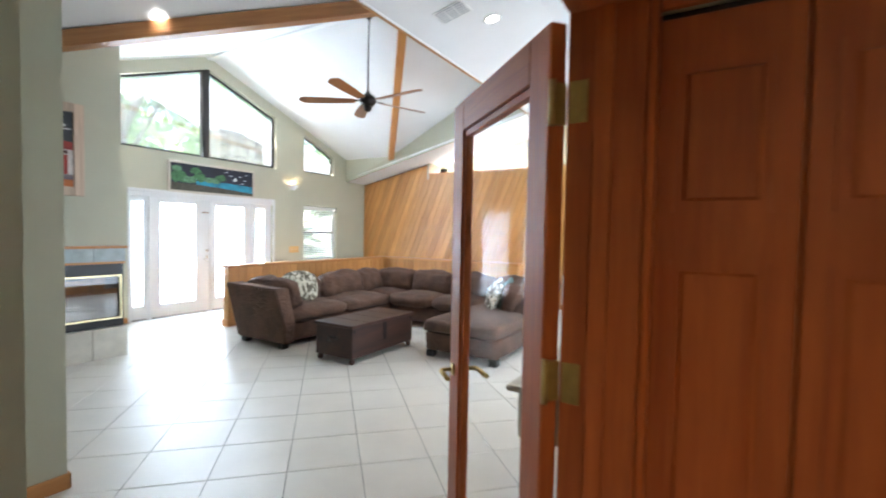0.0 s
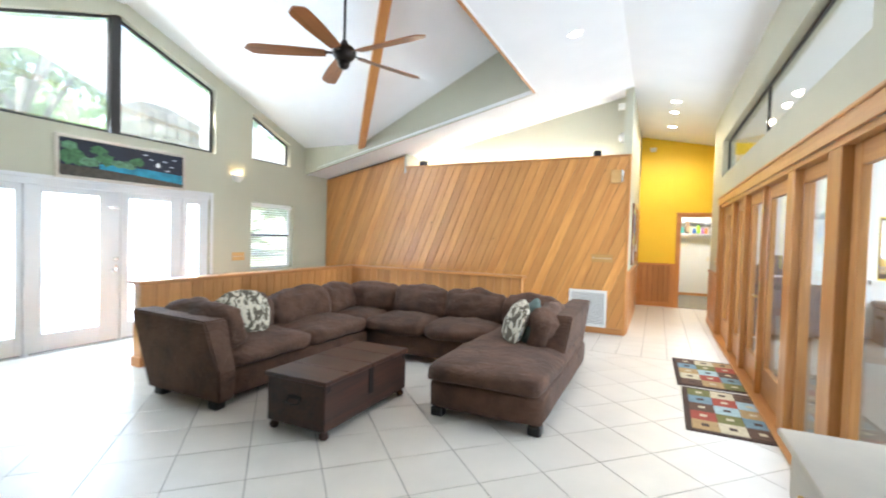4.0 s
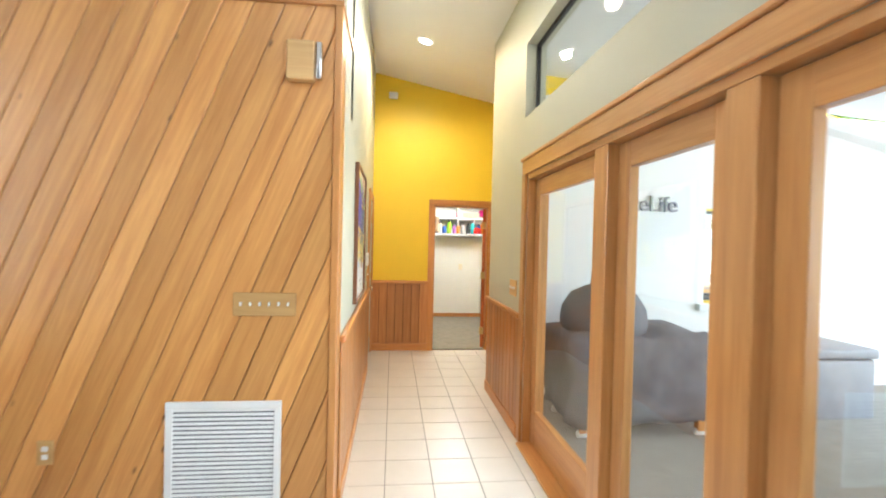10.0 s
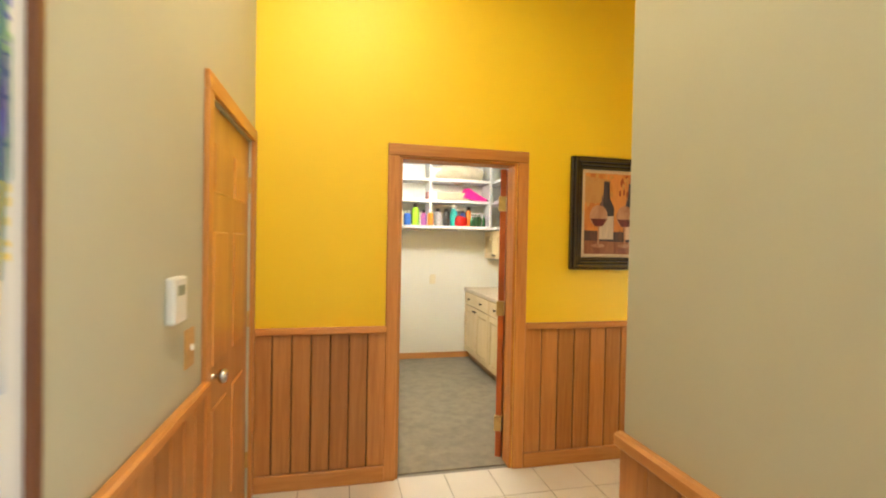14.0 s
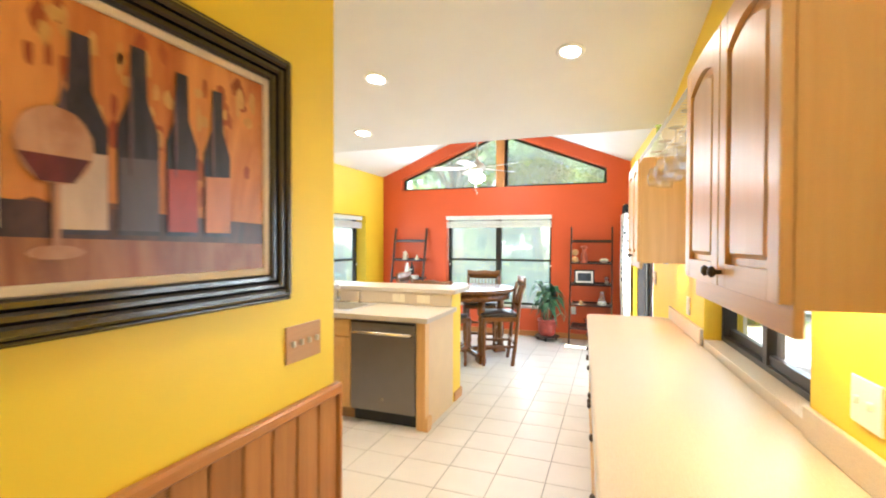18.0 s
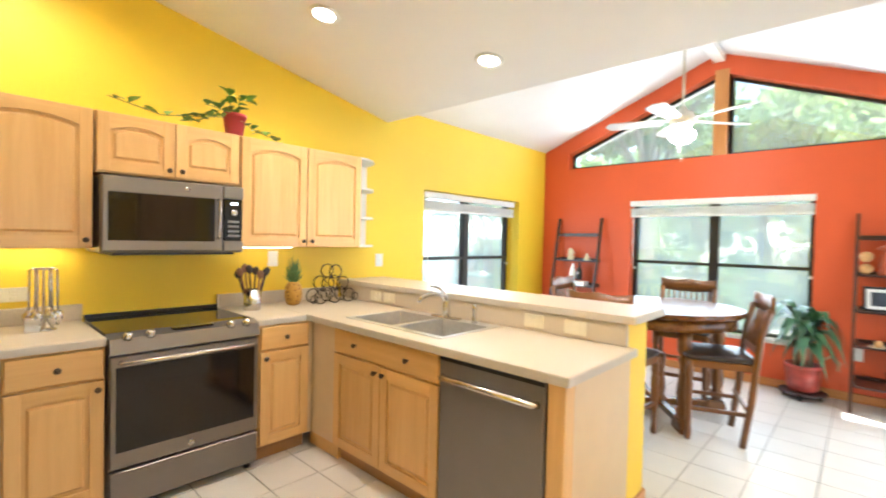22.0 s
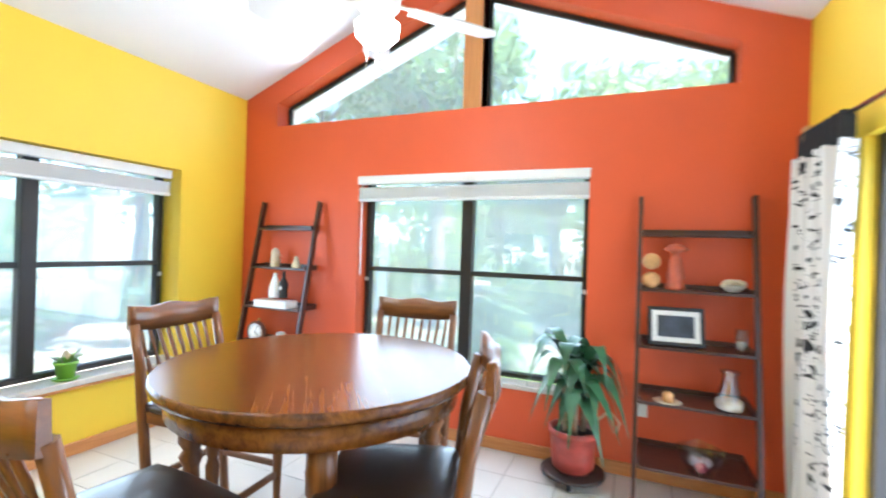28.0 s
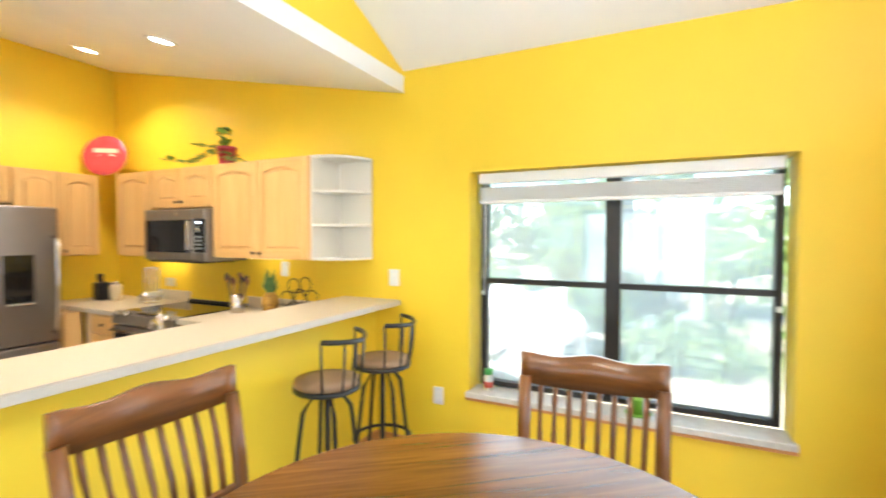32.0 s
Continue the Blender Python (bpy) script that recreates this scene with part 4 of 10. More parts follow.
daub(pos, [(0.1, 0.39), (0.2, 0.39), (0.2, 0.42), (0.1, 0.42)], yq - 0.0042, paint("poster_dark", (0.08, 0.02, 0.02), 0.5))
INK = paint("poster_lettering", (0.8, 0.8, 0.78), 0.5)


def lettering(parent, text, size, m, material, extrude=0.0008, shear=0.0, name="lettering"):
    cu = bpy.data.curves.new(name, 'FONT')
    cu.body, cu.size, cu.extrude, cu.shear = text, size, extrude, shear
    cu.align_x, cu.align_y = 'CENTER', 'CENTER'
    tmp = bpy.data.objects.new(name, cu)
    scene.collection.objects.link(tmp)
    me = bpy.data.meshes.new_from_object(tmp.evaluated_get(bpy.context.evaluated_depsgraph_get()))
    bpy.data.objects.remove(tmp)
    me.materials.append(material)
    ob = new(name, me)
    if parent:
        ob.parent = parent
    ob.matrix_basis = m
    return ob


lettering(pos, "Sur", 0.20, pose(-0.03, yq - 0.002, 0.635, 90, 0, 0) @ Matrix.Diagonal((1.35, 1.0, 1.0, 1.0)), INK, shear=0.35)
part("flourish", tube([(0.125, yq - 0.002, 0.635), (0.155, yq - 0.002, 0.62), (0.23, yq - 0.002, 0.625)], 0.006, 6), INK, pos)
part("writing_bar", box((-0.14, yq - 0.0015, 0.105), (0.14, yq, 0.118)), paint("poster_dark", (0.08, 0.02, 0.02), 0.5), pos)

# ---- sectional sofa ----
SUEDE = paint("brown_microsuede", (0.094, 0.046, 0.028), 0.9, 0.36, 5.0, 0.0, 60, sheen=0.03)


def creased(m):
    """Nap and soft creases of the suede cover."""
    nt = m.node_tree
    b_ = nt.nodes["Principled BSDF"]
    fold = noise_of(nt, 7.0, 2.0, 0.5, (1.0, 1.0, 1.6), dist=2.2)
    nap = noise_of(nt, 70.0, 3.0)
    mix = nt.nodes.new("ShaderNodeMath")
    mix.operation = 'MULTIPLY_ADD'
    mix.inputs[1].default_value = 0.10
    nt.links.new(nap, mix.inputs[0])
    nt.links.new(fold, mix.inputs[2])
    bump_to(nt, b_, mix.outputs[0], 0.75, 0.02)


creased(SUEDE)
FOOT = paint("black_plastic_foot", (0.015, 0.013, 0.012), 0.5)
sofa = thing("sectional_sofa", pose(0, 0, 0), "U-shaped dark brown microsuede sectional sofa with a chaise", "sofa")
SX0, SX1, SY0, SY1, BD = -5.25, -2.02, 3.22, 6.15, 0.22


def soft(name, lo, hi, r=0.05, puff=0.02, seed=0, wr=0.004, m=None, cuts=7):
    return part(name, cushion(lo, hi, r, puff, seed, wr, cuts), SUEDE, sofa, m=m)


soft("base", (SX0, SY0 + 0.1, 0.07), (-4.36, SY1, 0.30), 0.03, 0.004, 1)
soft("base", (-4.36, 5.27, 0.07), (-2.9, SY1, 0.30), 0.03, 0.004, 2)
soft("base", (-2.86, 3.99, 0.07), (SX1 + 0.07, SY1, 0.29), 0.03, 0.004, 3)
soft("back_frame", (SX0, SY0 + 0.15, 0.29), (SX0 + BD, SY1, 0.70), 0.05, 0.01, 4)
soft("back_frame", (SX0 + BD, SY1 - BD, 0.29), (SX1, SY1, 0.70), 0.05, 0.01, 5)
# end panel with its sloping front
b = slab([(SX0 - 0.10, 0.74), (-4.42, 0.72), (-4.30, 0.30), (-4.32, 0.07), (SX0 + 0.05, 0.07)], 'y', SY0, SY0 + 0.17)
for v in b.verts:
    v.co.y -= 0.10 * max(0.0, v.co.z - 0.07) if v.co.y < SY0 + 0.05 else 0.02
bmesh.ops.bevel(b, geom=b.edges[:], offset=0.014, segments=2, affect='EDGES')
part("end_panel", b, SUEDE, sofa)
b = slab([(4.74, 0.10), (SY1, 0.10), (SY1 + 0.02, 0.76), (4.98, 0.74)], 'x', SX1 - 0.14, SX1 + 0.02)
for v in b.verts:
    v.co.x += 0.13 * max(0.0, v.co.z - 0.10) if v.co.x > SX1 else 0.03
bmesh.ops.bevel(b, geom=b.edges[:], offset=0.014, segments=2, affect='EDGES')
part("chaise_back_panel", b, SUEDE, sofa)
for i, (lo, hi) in enumerate((((-5.03, 3.38, 0.29), (-4.33, 4.32, 0.46)), ((-5.03, 4.33, 0.29), (-4.33, 5.27, 0.46)), ((-5.03, 5.28, 0.29), (-4.36, 5.95, 0.46)),
                              ((-4.35, 5.22, 0.29), (-3.60, 5.95, 0.46)), ((-3.59, 5.22, 0.29), (-2.85, 5.95, 0.46)))):
    soft("seat_cushion", lo, hi, 0.07, 0.04, i + 10, 0.010, cuts=10)
soft("chaise_cushion", (-2.88, 3.95, 0.28), (SX1 + 0.06, 5.95, 0.44), 0.06, 0.03, 20, 0.006, cuts=9)
for i, (cx, cy, w, rz) in enumerate(((-4.90, 3.95, 0.72, 90), (-4.90, 4.80, 0.86, 90), (-4.90, 5.42, 0.60, 90), (-4.62, 5.80, 0.72, 12), (-3.92, 5.83, 0.74, 0), (-3.18, 5.83, 0.76, 0), (-2.52, 5.80, 0.62, 0))):
    soft("back_cushion", (-w / 2 + 0.012, -0.12, 0.0), (w / 2 - 0.012, 0.12, 0.36), 0.085, 0.045, i + 30, 0.018, pose(cx, cy, 0.42, -12, 0, rz), cuts=14)
soft("back_cushion", (-0.35, -0.12, 0.0), (0.35, 0.12, 0.38), 0.085, 0.045, 41, 0.018, pose(-2.24, 5.22, 0.40, -14, 0, -90), cuts=9)
soft("end_cushion", (-0.42, -0.11, 0.0), (0.42, 0.11, 0.38), 0.085, 0.045, 42, 0.018, pose(-4.82, 3.48, 0.42, -10, 0, 180), cuts=9)
for x, y in ((-4.42, 3.28), (-5.12, 3.30), (-4.45, 5.35), (-2.97, 5.33), (-2.80, 4.05), (-2.01, 4.05), (-2.06, 5.95), (-5.15, 6.05)):
    bx("foot", sofa, FOOT, (x - 0.05, y - 0.05, 0.0), (x + 0.05, y + 0.05, 0.075), 0.01)


def leafy_pillow_mat():
    m, nt, b_ = nodes_of("leaf_print_fabric")
    f = noise_of(nt, 26.0, 2.0, 0.5, (1, 1, 0.55))
    col = ramp(nt, f, [(0.47, (0.66, 0.61, 0.49)), (0.51, (0.12, 0.10, 0.07))])
    nt.links.new(col, b_.inputs["Base Color"])
    b_.inputs["Roughness"].default_value = 0.9
    return m


LEAFP, TEALP = leafy_pillow_mat(), paint("teal_grey_fabric", (0.11, 0.16, 0.15), 0.9, 0.2, 20, 0.3, 300)
for x, y, z, rx, rz, mt, lb in ((-4.70, 3.78, 0.47, -18, 60, LEAFP, "cream throw pillow with a dark leaf print"), (-2.52, 4.98, 0.45, -22, -62, LEAFP, "cream throw pillow with a dark leaf print"), (-2.40, 5.10, 0.45, -18, -70, TEALP, "teal grey throw pillow")):
    pl = thing("throw_pillow", pose(x, y, z, rx, 0, rz), lb + " leaning on the sofa", "pillow", "pillows on the sofa")
    part("cover", cushion((-0.20, -0.05, 0.0), (0.20, 0.05, 0.38), 0.05, 0.05, int(x * 10), 0.006), mt, pl)

# ---- chest table ----
DARKW = wood("espresso_wood", (0.055, 0.018, 0.009), (0.016, 0.006, 0.004), 'y', 0.5, coat=0.0, knots=3)
DARKX = wood("espresso_wood", (0.060, 0.020, 0.010), (0.018, 0.007, 0.004), 'x', 0.42, coat=0.0, knots=3)
ch = thing("coffee_table_chest", pose(-3.53, 3.76, 0) @ Matrix.Diagonal((1, 0.97, 0.91, 1)), "dark brown wooden trunk used as a coffee table, with iron handles", "coffee table")
bx("trunk_body", ch, DARKW, (-0.265, -0.57, 0.07), (0.265, 0.57, 0.43), 0.006)
for i in range(4):
    y0 = -0.585 + i * 0.2925
    bx("top_plank", ch, DARKX, (-0.28, y0 + 0.001, 0.43), (0.28, y0 + 0.2915, 0.465), 0.004)
IRON = paint("black_iron", (0.02, 0.018, 0.017), 0.5, 0.2, 20, 0.2, 100, metal=0.6)
for s in (-1, 1):
    part("handle", tube([(-0.05, s * 0.575, 0.30), (-0.055, s * 0.60, 0.265), (0, s * 0.605, 0.25), (0.055, s * 0.60, 0.265), (0.05, s * 0.575, 0.30)], 0.007), IRON, ch)
    bx("handle_plate", ch, IRON, (-0.06, s * 0.573 - 0.003, 0.285), (0.06, s * 0.573 + 0.003, 0.315), 0.001)
for sx in (-1, 1):
    for sy in (-1, 1):
        part("bun_foot", lathe([(0.02, 0.0), (0.033, 0.015), (0.035, 0.04), (0.022, 0.06), (0.026, 0.072)], 14), DARKW, ch, m=pose(sx * 0.23, sy * 0.53, 0))
        bx("corner_stud", ch, IRON, (sx * 0.262 - 0.005, sy * 0.53 - 0.02, 0.37), (sx * 0.262 + 0.005, sy * 0.53 + 0.02, 0.41), 0.002)
    bx("hinge_strap", ch, IRON, (sx * 0.268 - 0.003, -0.03, 0.20), (sx * 0.268 + 0.003, 0.03, 0.43), 0.001)

# ---- rugs with squares ----


def square_rug(name, m, nx, ny, pitch, border, palette, dark, label, seed, lift=0.0, py=None, plan=""):
    r = random.Random(seed)
    py = py or pitch
    w, h = nx * pitch / 2 + border, ny * py / 2 + border
    rug = thing(name, m, label, "rug")
    bx("border", rug, dark, (-w, -h, 0.0 + lift), (w, h, 0.009 + lift), 0.003)
    for i in range(nx):
        for j in range(ny):
            c, d = r.sample(palette, 2)
            if plan:
                c = palette[int(plan[(ny - 1 - j) * nx + i])]
                d = palette[0] if c is not palette[0] and (i + j) % 3 else dark
            x0, y0 = -nx * pitch / 2 + i * pitch, -ny * py / 2 + j * py
            sq = bx("rug_square", rug, c, (x0 + 0.001, y0 + 0.001, 0.009 + lift), (x0 + pitch - 0.001, y0 + py - 0.001, 0.0115 + lift))
            q0, q1 = pitch * 0.36, py * 0.38
            bx("inner_square", sq, d, (x0 + q0, y0 + q1, 0.0115 + lift), (x0 + pitch - q0, y0 + py - q1, 0.013 + lift))
    return rug


def cloth(name, c):
    return paint(name, c, 0.95, 0.15, 25, 0.5, 350)


PAL = [cloth("rug_cream", (0.50, 0.42, 0.28)), cloth("rug_red", (0.30, 0.055, 0.03)), cloth("rug_blue", (0.15, 0.23, 0.27)), cloth("rug_olive", (0.15, 0.14, 0.04)), cloth("rug_tan", (0.36, 0.23, 0.10)), cloth("rug_brown", (0.10, 0.05, 0.028)), cloth("rug_pale_blue", (0.32, 0.42, 0.44))]
RUGD = cloth("rug_dark_brown", (0.055, 0.028, 0.018))
square_rug("door_mat", pose(-0.69, 6.52, 0, 0, 0, 1), 3, 5, 0.19, 0.045, PAL, RUGD, "dark rug with rows of coloured squares by the glass doors", 3, py=0.216, plan="504231465012543")
square_rug("door_mat", pose(-0.655, 5.29, 0, 0, 0, -1), 3, 5, 0.19, 0.045, PAL, RUGD, "dark rug with rows of coloured squares by the glass doors", 5, py=0.216, plan="305216564132405")

# ---- ceiling fans ----


def ceiling_fan(name, m, rod, r_blade, n, turn, hub_mat, blade_mat, label, light=False, pitch=12):
    fan = thing(name, m, label, "ceiling fan")
    part("rod", lathe([(0.012, 0.10), (0.012, rod)], 10), hub_mat, fan)
    part("canopy", lathe([(0.02, rod - 0.10), (0.055, rod - 0.05), (0.065, rod)], 18), hub_mat, fan)
    part("motor", lathe([(0.02, -0.06), (0.07, -0.05), (0.105, -0.01), (0.11, 0.03), (0.09, 0.07), (0.04, 0.10), (0.02, 0.14)], 24), hub_mat, fan)
    part("switch_cup", lathe([(0.0, -0.13), (0.03, -0.125), (0.05, -0.10), (0.055, -0.06)], 20), hub_mat, fan)
    outline = []
    L = r_blade - 0.17
    for i in range(15):
        s = i / 14
        wdt = 0.052 + 0.026 * math.sin(min(1.0, s * 1.25) * math.pi / 2)
        if s > 0.86:
            wdt *= math.sqrt(max(0.0, 1 - ((s - 0.86) / 0.14) ** 2)) * 0.97 + 0.03
        outline.append((0.17 + L * s, wdt))
    pts = outline + [(x, -y) for x, y in reversed(outline)]
    me = None
    for i in range(n):
        a = turn + 360 / n * i
        if me is None:
            b = slab(pts, 'z', -0.004, 0.004)
            me = part("blade", b, blade_mat, fan, m=pose(0, 0, 0.0, 0, 0, a) @ pose(0, 0, 0.01, pitch))
            arm = slab([(0.07, 0.02), (0.14, 0.012), (0.22, 0.04), (0.22, -0.04), (0.14, -0.012), (0.07, -0.02)], 'z', 0.004, 0.012)
            am = part("blade_arm", arm, hub_mat, fan, m=pose(0, 0, 0.0, 0, 0, a) @ pose(0, 0, 0.01, pitch))
        else:
            for src, nm in ((me, "blade"), (am, "blade_arm")):
                o = new(nm, src.data)
                o.parent = fan
                o.matrix_basis = pose(0, 0, 0.0, 0, 0, a) @ pose(0, 0, 0.01, pitch)
    if light:
        part("light_bowl", lathe([(0.0, -0.20), (0.06, -0.19), (0.10, -0.15), (0.105, -0.10), (0.07, -0.07)], 24), glow("fan_light_glow", (1.0, 0.95, 0.85), 6.0), fan)
        for sx in (-0.04, 0.05):
            part("pull_chain", tube([(sx, 0.03, -0.12), (sx, 0.03, -0.33)], 0.002, 5), CHROME, fan)
            part("pull_knob", lathe([(0.0, -0.36), (0.008, -0.35), (0.006, -0.33), (0, -0.33)], 8), CHROME, fan)
    return fan


ceiling_fan("ceiling_fan", pose(-3.955, 4.22, 3.10), 4.25 - 3.10, 0.90, 5, -5, paint("oil_rubbed_bronze", (0.035, 0.028, 0.025), 0.35, 0.2, 20, 0.1, 90, metal=0.7),
            wood("walnut_blade", (0.36, 0.14, 0.05), (0.20, 0.07, 0.025), 'x', 0.3, coat=0.4, tone=0.05), "bronze ceiling fan with five reddish wood blades")

# ---- recessed lamps, vent in the ceiling ----


COOL = (1.0, 0.95, 0.88)


def down_lamp(x, y, z, slope_deg, axis, watts, color=WARM, r=0.085, spread=150):
    rot = (0, slope_deg, 0) if axis == 'x' else (slope_deg, 0, 0)
    ob = thing("recessed_light", pose(x, y, z, *rot), "round recessed ceiling light, switched on", "ceiling light", "recessed lights")
    part("trim_ring", lathe([(r * 0.78, -0.002), (r * 0.82, -0.008), (r * 1.1, -0.008), (r * 1.15, 0.0)], 24), PLASTW, ob)
    part("lens", lathe([(0, -0.003), (r * 0.78, -0.003), (r * 0.78, 0.0)], 20), LAMPG, ob)
    d = bpy.data.lights.new("recessed_lamp", 'SPOT')
    d.energy, d.color, d.spot_size, d.spot_blend, d.shadow_soft_size = watts * LAMP, color, radians(spread), 0.6, 0.06
    lo = new("recessed_lamp", d)
    lo.matrix_world = pose(x, y, z - 0.03)
    return ob


ls = thing("light_strip", pose(-3.75, 8.56, 2.737, 0, -0.46, 0), "slim light strip lying on the ledge, switched on", "light strip")
bx("channel", ls, PLASTW, (-1.85, -0.03, 0.0), (1.85, 0.03, 0.012), 0.003)
bx("diffuser", ls, glow("ledge_strip_glow", (1.0, 0.97, 0.88), 5.0), (-1.83, -0.018, 0.0125), (1.83, 0.018, 0.03), 0.003)
AW, AE = -math.degrees(math.atan(0.22)), math.degrees(math.atan(0.197))
down_lamp(-2.14, 4.08, z_west(-2.14), AW, 'x', 10, COOL)
down_lamp(-2.15, 5.92, z_west(-2.15), AW, 'x', 10, COOL)
down_lamp(-4.97, 2.17, z_vault(-4.97, 2.17), 20, 'y', 5, COOL)
for y, w_ in ((8.95, 3.5), (9.60, 3.5), (10.70, 30)):
    down_lamp(-1.06, y, z_east(-1.06), AE, 'x', w_, (1.0, 0.84, 0.60), spread=165)
for x, y, w_ in ((3.43, 12.8, 11), (3.42, 11.31, 12), (4.32, 13.44, 9), (3.45, 14.05, 10), (2.08, 14.3, 12)):
    down_lamp(x, y, z_east(x), AE, 'x', w_)
# unseen den lamp, added to brighten the french door and closet
down_lamp(0.75, -1.45, 2.6, 0, 'x', 11.5, (1.0, 0.72, 0.44))
cv = thing("ceiling_vent", pose(-2.38, 3.65, z_west(-2.38), 0, AW, 0), "white slatted air vent in the ceiling", "vent")
bx("frame", cv, PLASTW, (-0.17, -0.13, -0.01), (0.17, 0.13, 0.0), 0.003)
# slats coloured shadow grey, to carry the shade of the vent's slots
for i in range(3):
    for j in range(6):
        bx("slat", cv, paint("vent_shadow_grey", (0.35, 0.36, 0.38), 0.6), (-0.15 + i * 0.105, -0.11 + j * 0.038, -0.013), (-0.06 + i * 0.105, -0.095 + j * 0.038, -0.0095))

# ---- glazed doors of the long wall ----
PINE = dict(light=(0.60, 0.30, 0.105), dark=(0.46, 0.20, 0.06))
PX_, PY_, PZ_ = [wood("honey_pine", PINE["light"], PINE["dark"], a, 0.33, knots=1.2, coat=0.25, tone=0.08) for a in "xyz"]
gw = struct("door_frame_long", box((GX - 0.022, 2.80, 2.04), (GX + 0.0, 9.165, 2.145), 0.004), PY_, "honey pine frame of the long glazed wall", "door frame")
bx("casing", gw, PZ_, (GX - 0.022, 9.08, 0.0), (GX, 9.165, 2.04), 0.004)
bx("casing", gw, PZ_, (GX - 0.022, 2.80, 0.0), (GX, 2.92, 2.04), 0.004)
bx("head_jamb", gw, PY_, (GX, 2.94, 2.0), (GX + 0.16, 9.06, 2.04), 0.002)
bx("side_jamb", gw, PZ_, (GX, 9.055, 0.0), (GX + 0.16, 9.08, 2.04), 0.002)
bx("side_jamb", gw, PZ_, (GX, 2.92, 0.0), (GX + 0.16, 2.945, 2.04), 0.002)
bx("threshold", gw, PY_, (GX - 0.05, 2.945, 0.0), (GX + 0.16, 9.055, 0.022), 0.005)
bx("head_cap", gw, PY_, (GX - 0.035, 2.78, 2.145), (GX, 9.18, 2.17), 0.005)
for y0, y1 in ((7.80, 7.94), (6.90, 7.03), (4.865, 5.07), (3.93, 4.15)):
    bx("post", gw, PZ_, (GX + 0.002, y0, 0.022), (GX + 0.13, y1, 2.0), 0.004)
bx("astragal", gw, PZ_, (GX + 0.004, 5.95, 0.022), (GX + 0.05, 6.0, 2.0), 0.004)


def glazed_leaf(parent, y0, y1, x0=GX + 0.055, x1=GX + 0.10, st=0.105, bot=0.26, topr=0.12):
    leaf = bx("leaf", parent, PZ_, (x0, y0, 0.03), (x1, y0 + st, 1.995), 0.003)
    bx("stile", leaf, PZ_, (x0, y1 - st, 0.03), (x1, y1, 1.995), 0.003)
    bx("rail", leaf, PY_, (x0, y0 + st, 0.03), (x1, y1 - st, 0.03 + bot), 0.003)
    bx("rail", leaf, PY_, (x0, y0 + st, 1.995 - topr), (x1, y1 - st, 1.995), 0.003)
    g = bx("pane", leaf, GLASS, ((x0 + x1) / 2 - 0.003, y0 + st, 0.03 + bot), ((x0 + x1) / 2 + 0.003, y1 - st, 1.995 - topr))
    g.visible_shadow = False
    return leaf


for y0, y1 in ((7.95, 9.05), (7.04, 7.79), (6.005, 6.89), (5.075, 5.945), (2.95, 3.92)):
    leaf_ = glazed_leaf(gw, y0, y1, st=0.075 if 5.0 < y0 < 5.1 else 0.105)
glazed_leaf(gw, 4.155, 4.86, st=0.022, bot=0.06, topr=0.10)
for zc, k in ((0.94, 0), (1.14, 1)):
    part("door_lock", lathe([(0.032, 0), (0.032, 0.008), (0.02, 0.02), (0.012, 0.024), (0, 0.024)], 18), BRASS, gw, m=pose(GX + 0.054, 6.06, zc, 0, -90, 0))
part("lever", tube([(GX + 0.03, 6.06, 0.94), (GX + 0.0, 6.06, 0.94), (GX - 0.005, 6.09, 0.94), (GX - 0.003, 6.17, 0.945)], 0.010, 8), BRASS, gw)
for zc in (0.3, 1.05, 1.78):
    bx("hinge", gw, BRASS, (GX - 0.001, 5.925, zc - 0.045), (GX + 0.012, 5.955, zc + 0.045), 0.003)
bx("flush_bolt", gw, BRASS, (GX + 0.05, 6.03, 1.72), (GX + 0.056, 6.05, 1.86), 0.002)
# long high window
hwn = struct("window_5", box((GX + 0.09, 3.62, 2.515), (GX + 0.096, 9.18, 3.05)), GLASS, "long high window above the glazed doors", "window")
hwn.visible_shadow = False
for lo, hi in (((GX + 0.08, 3.6, 2.495), (GX + 0.11, 9.20, 2.52)), ((GX + 0.08, 3.6, 3.045), (GX + 0.11, 9.20, 3.07)), ((GX + 0.08, 9.175, 2.52), (GX + 0.11, 9.20, 3.045)), ((GX + 0.08, 3.6, 2.52), (GX + 0.11, 3.625, 3.045)), ((GX + 0.08, 6.36, 2.52), (GX + 0.11, 6.385, 3.045))):
    bx("frame_bar", hwn, BLACKF, lo, hi, 0.002)

# ---- french door of the den, open ----
REDW = dict(light=(0.50, 0.125, 0.024), dark=(0.36, 0.075, 0.013))
RX_, RY_, RZ_ = [wood("russet_fir", REDW["light"], REDW["dark"], a, 0.5, coat=0.0, tone=0.06) for a in "xyz"]
FL, FS = 0.77, 0.115
LOW = Matrix.Diagonal((1, 1, 0.945, 1))          # the den's doors are lower than the rest
fr = struct("door_2", box((0.0, -0.022, 0.012), (0.105, 0.022, 2.03), 0.004), RZ_, "russet wood french door with one large pane, standing open", "door", pose(-0.350, 0.662, 0, 0, 0, 136) @ LOW)
bx("stile", fr, RZ_, (FL - FS, -0.022, 0.012), (FL, 0.022, 2.03), 0.004)
bx("rail", fr, RX_, (0.105, -0.022, 1.91), (FL - FS, 0.022, 2.03), 0.004)
bx("rail", fr, RX_, (0.105, -0.022, 0.012), (FL - FS, 0.022, 0.27), 0.004)
g = bx("pane", fr, glass("door_glass", (1, 1, 1), 0.0, 0.012, 0.12), (0.105, -0.003, 0.27), (FL - FS, 0.003, 1.91))
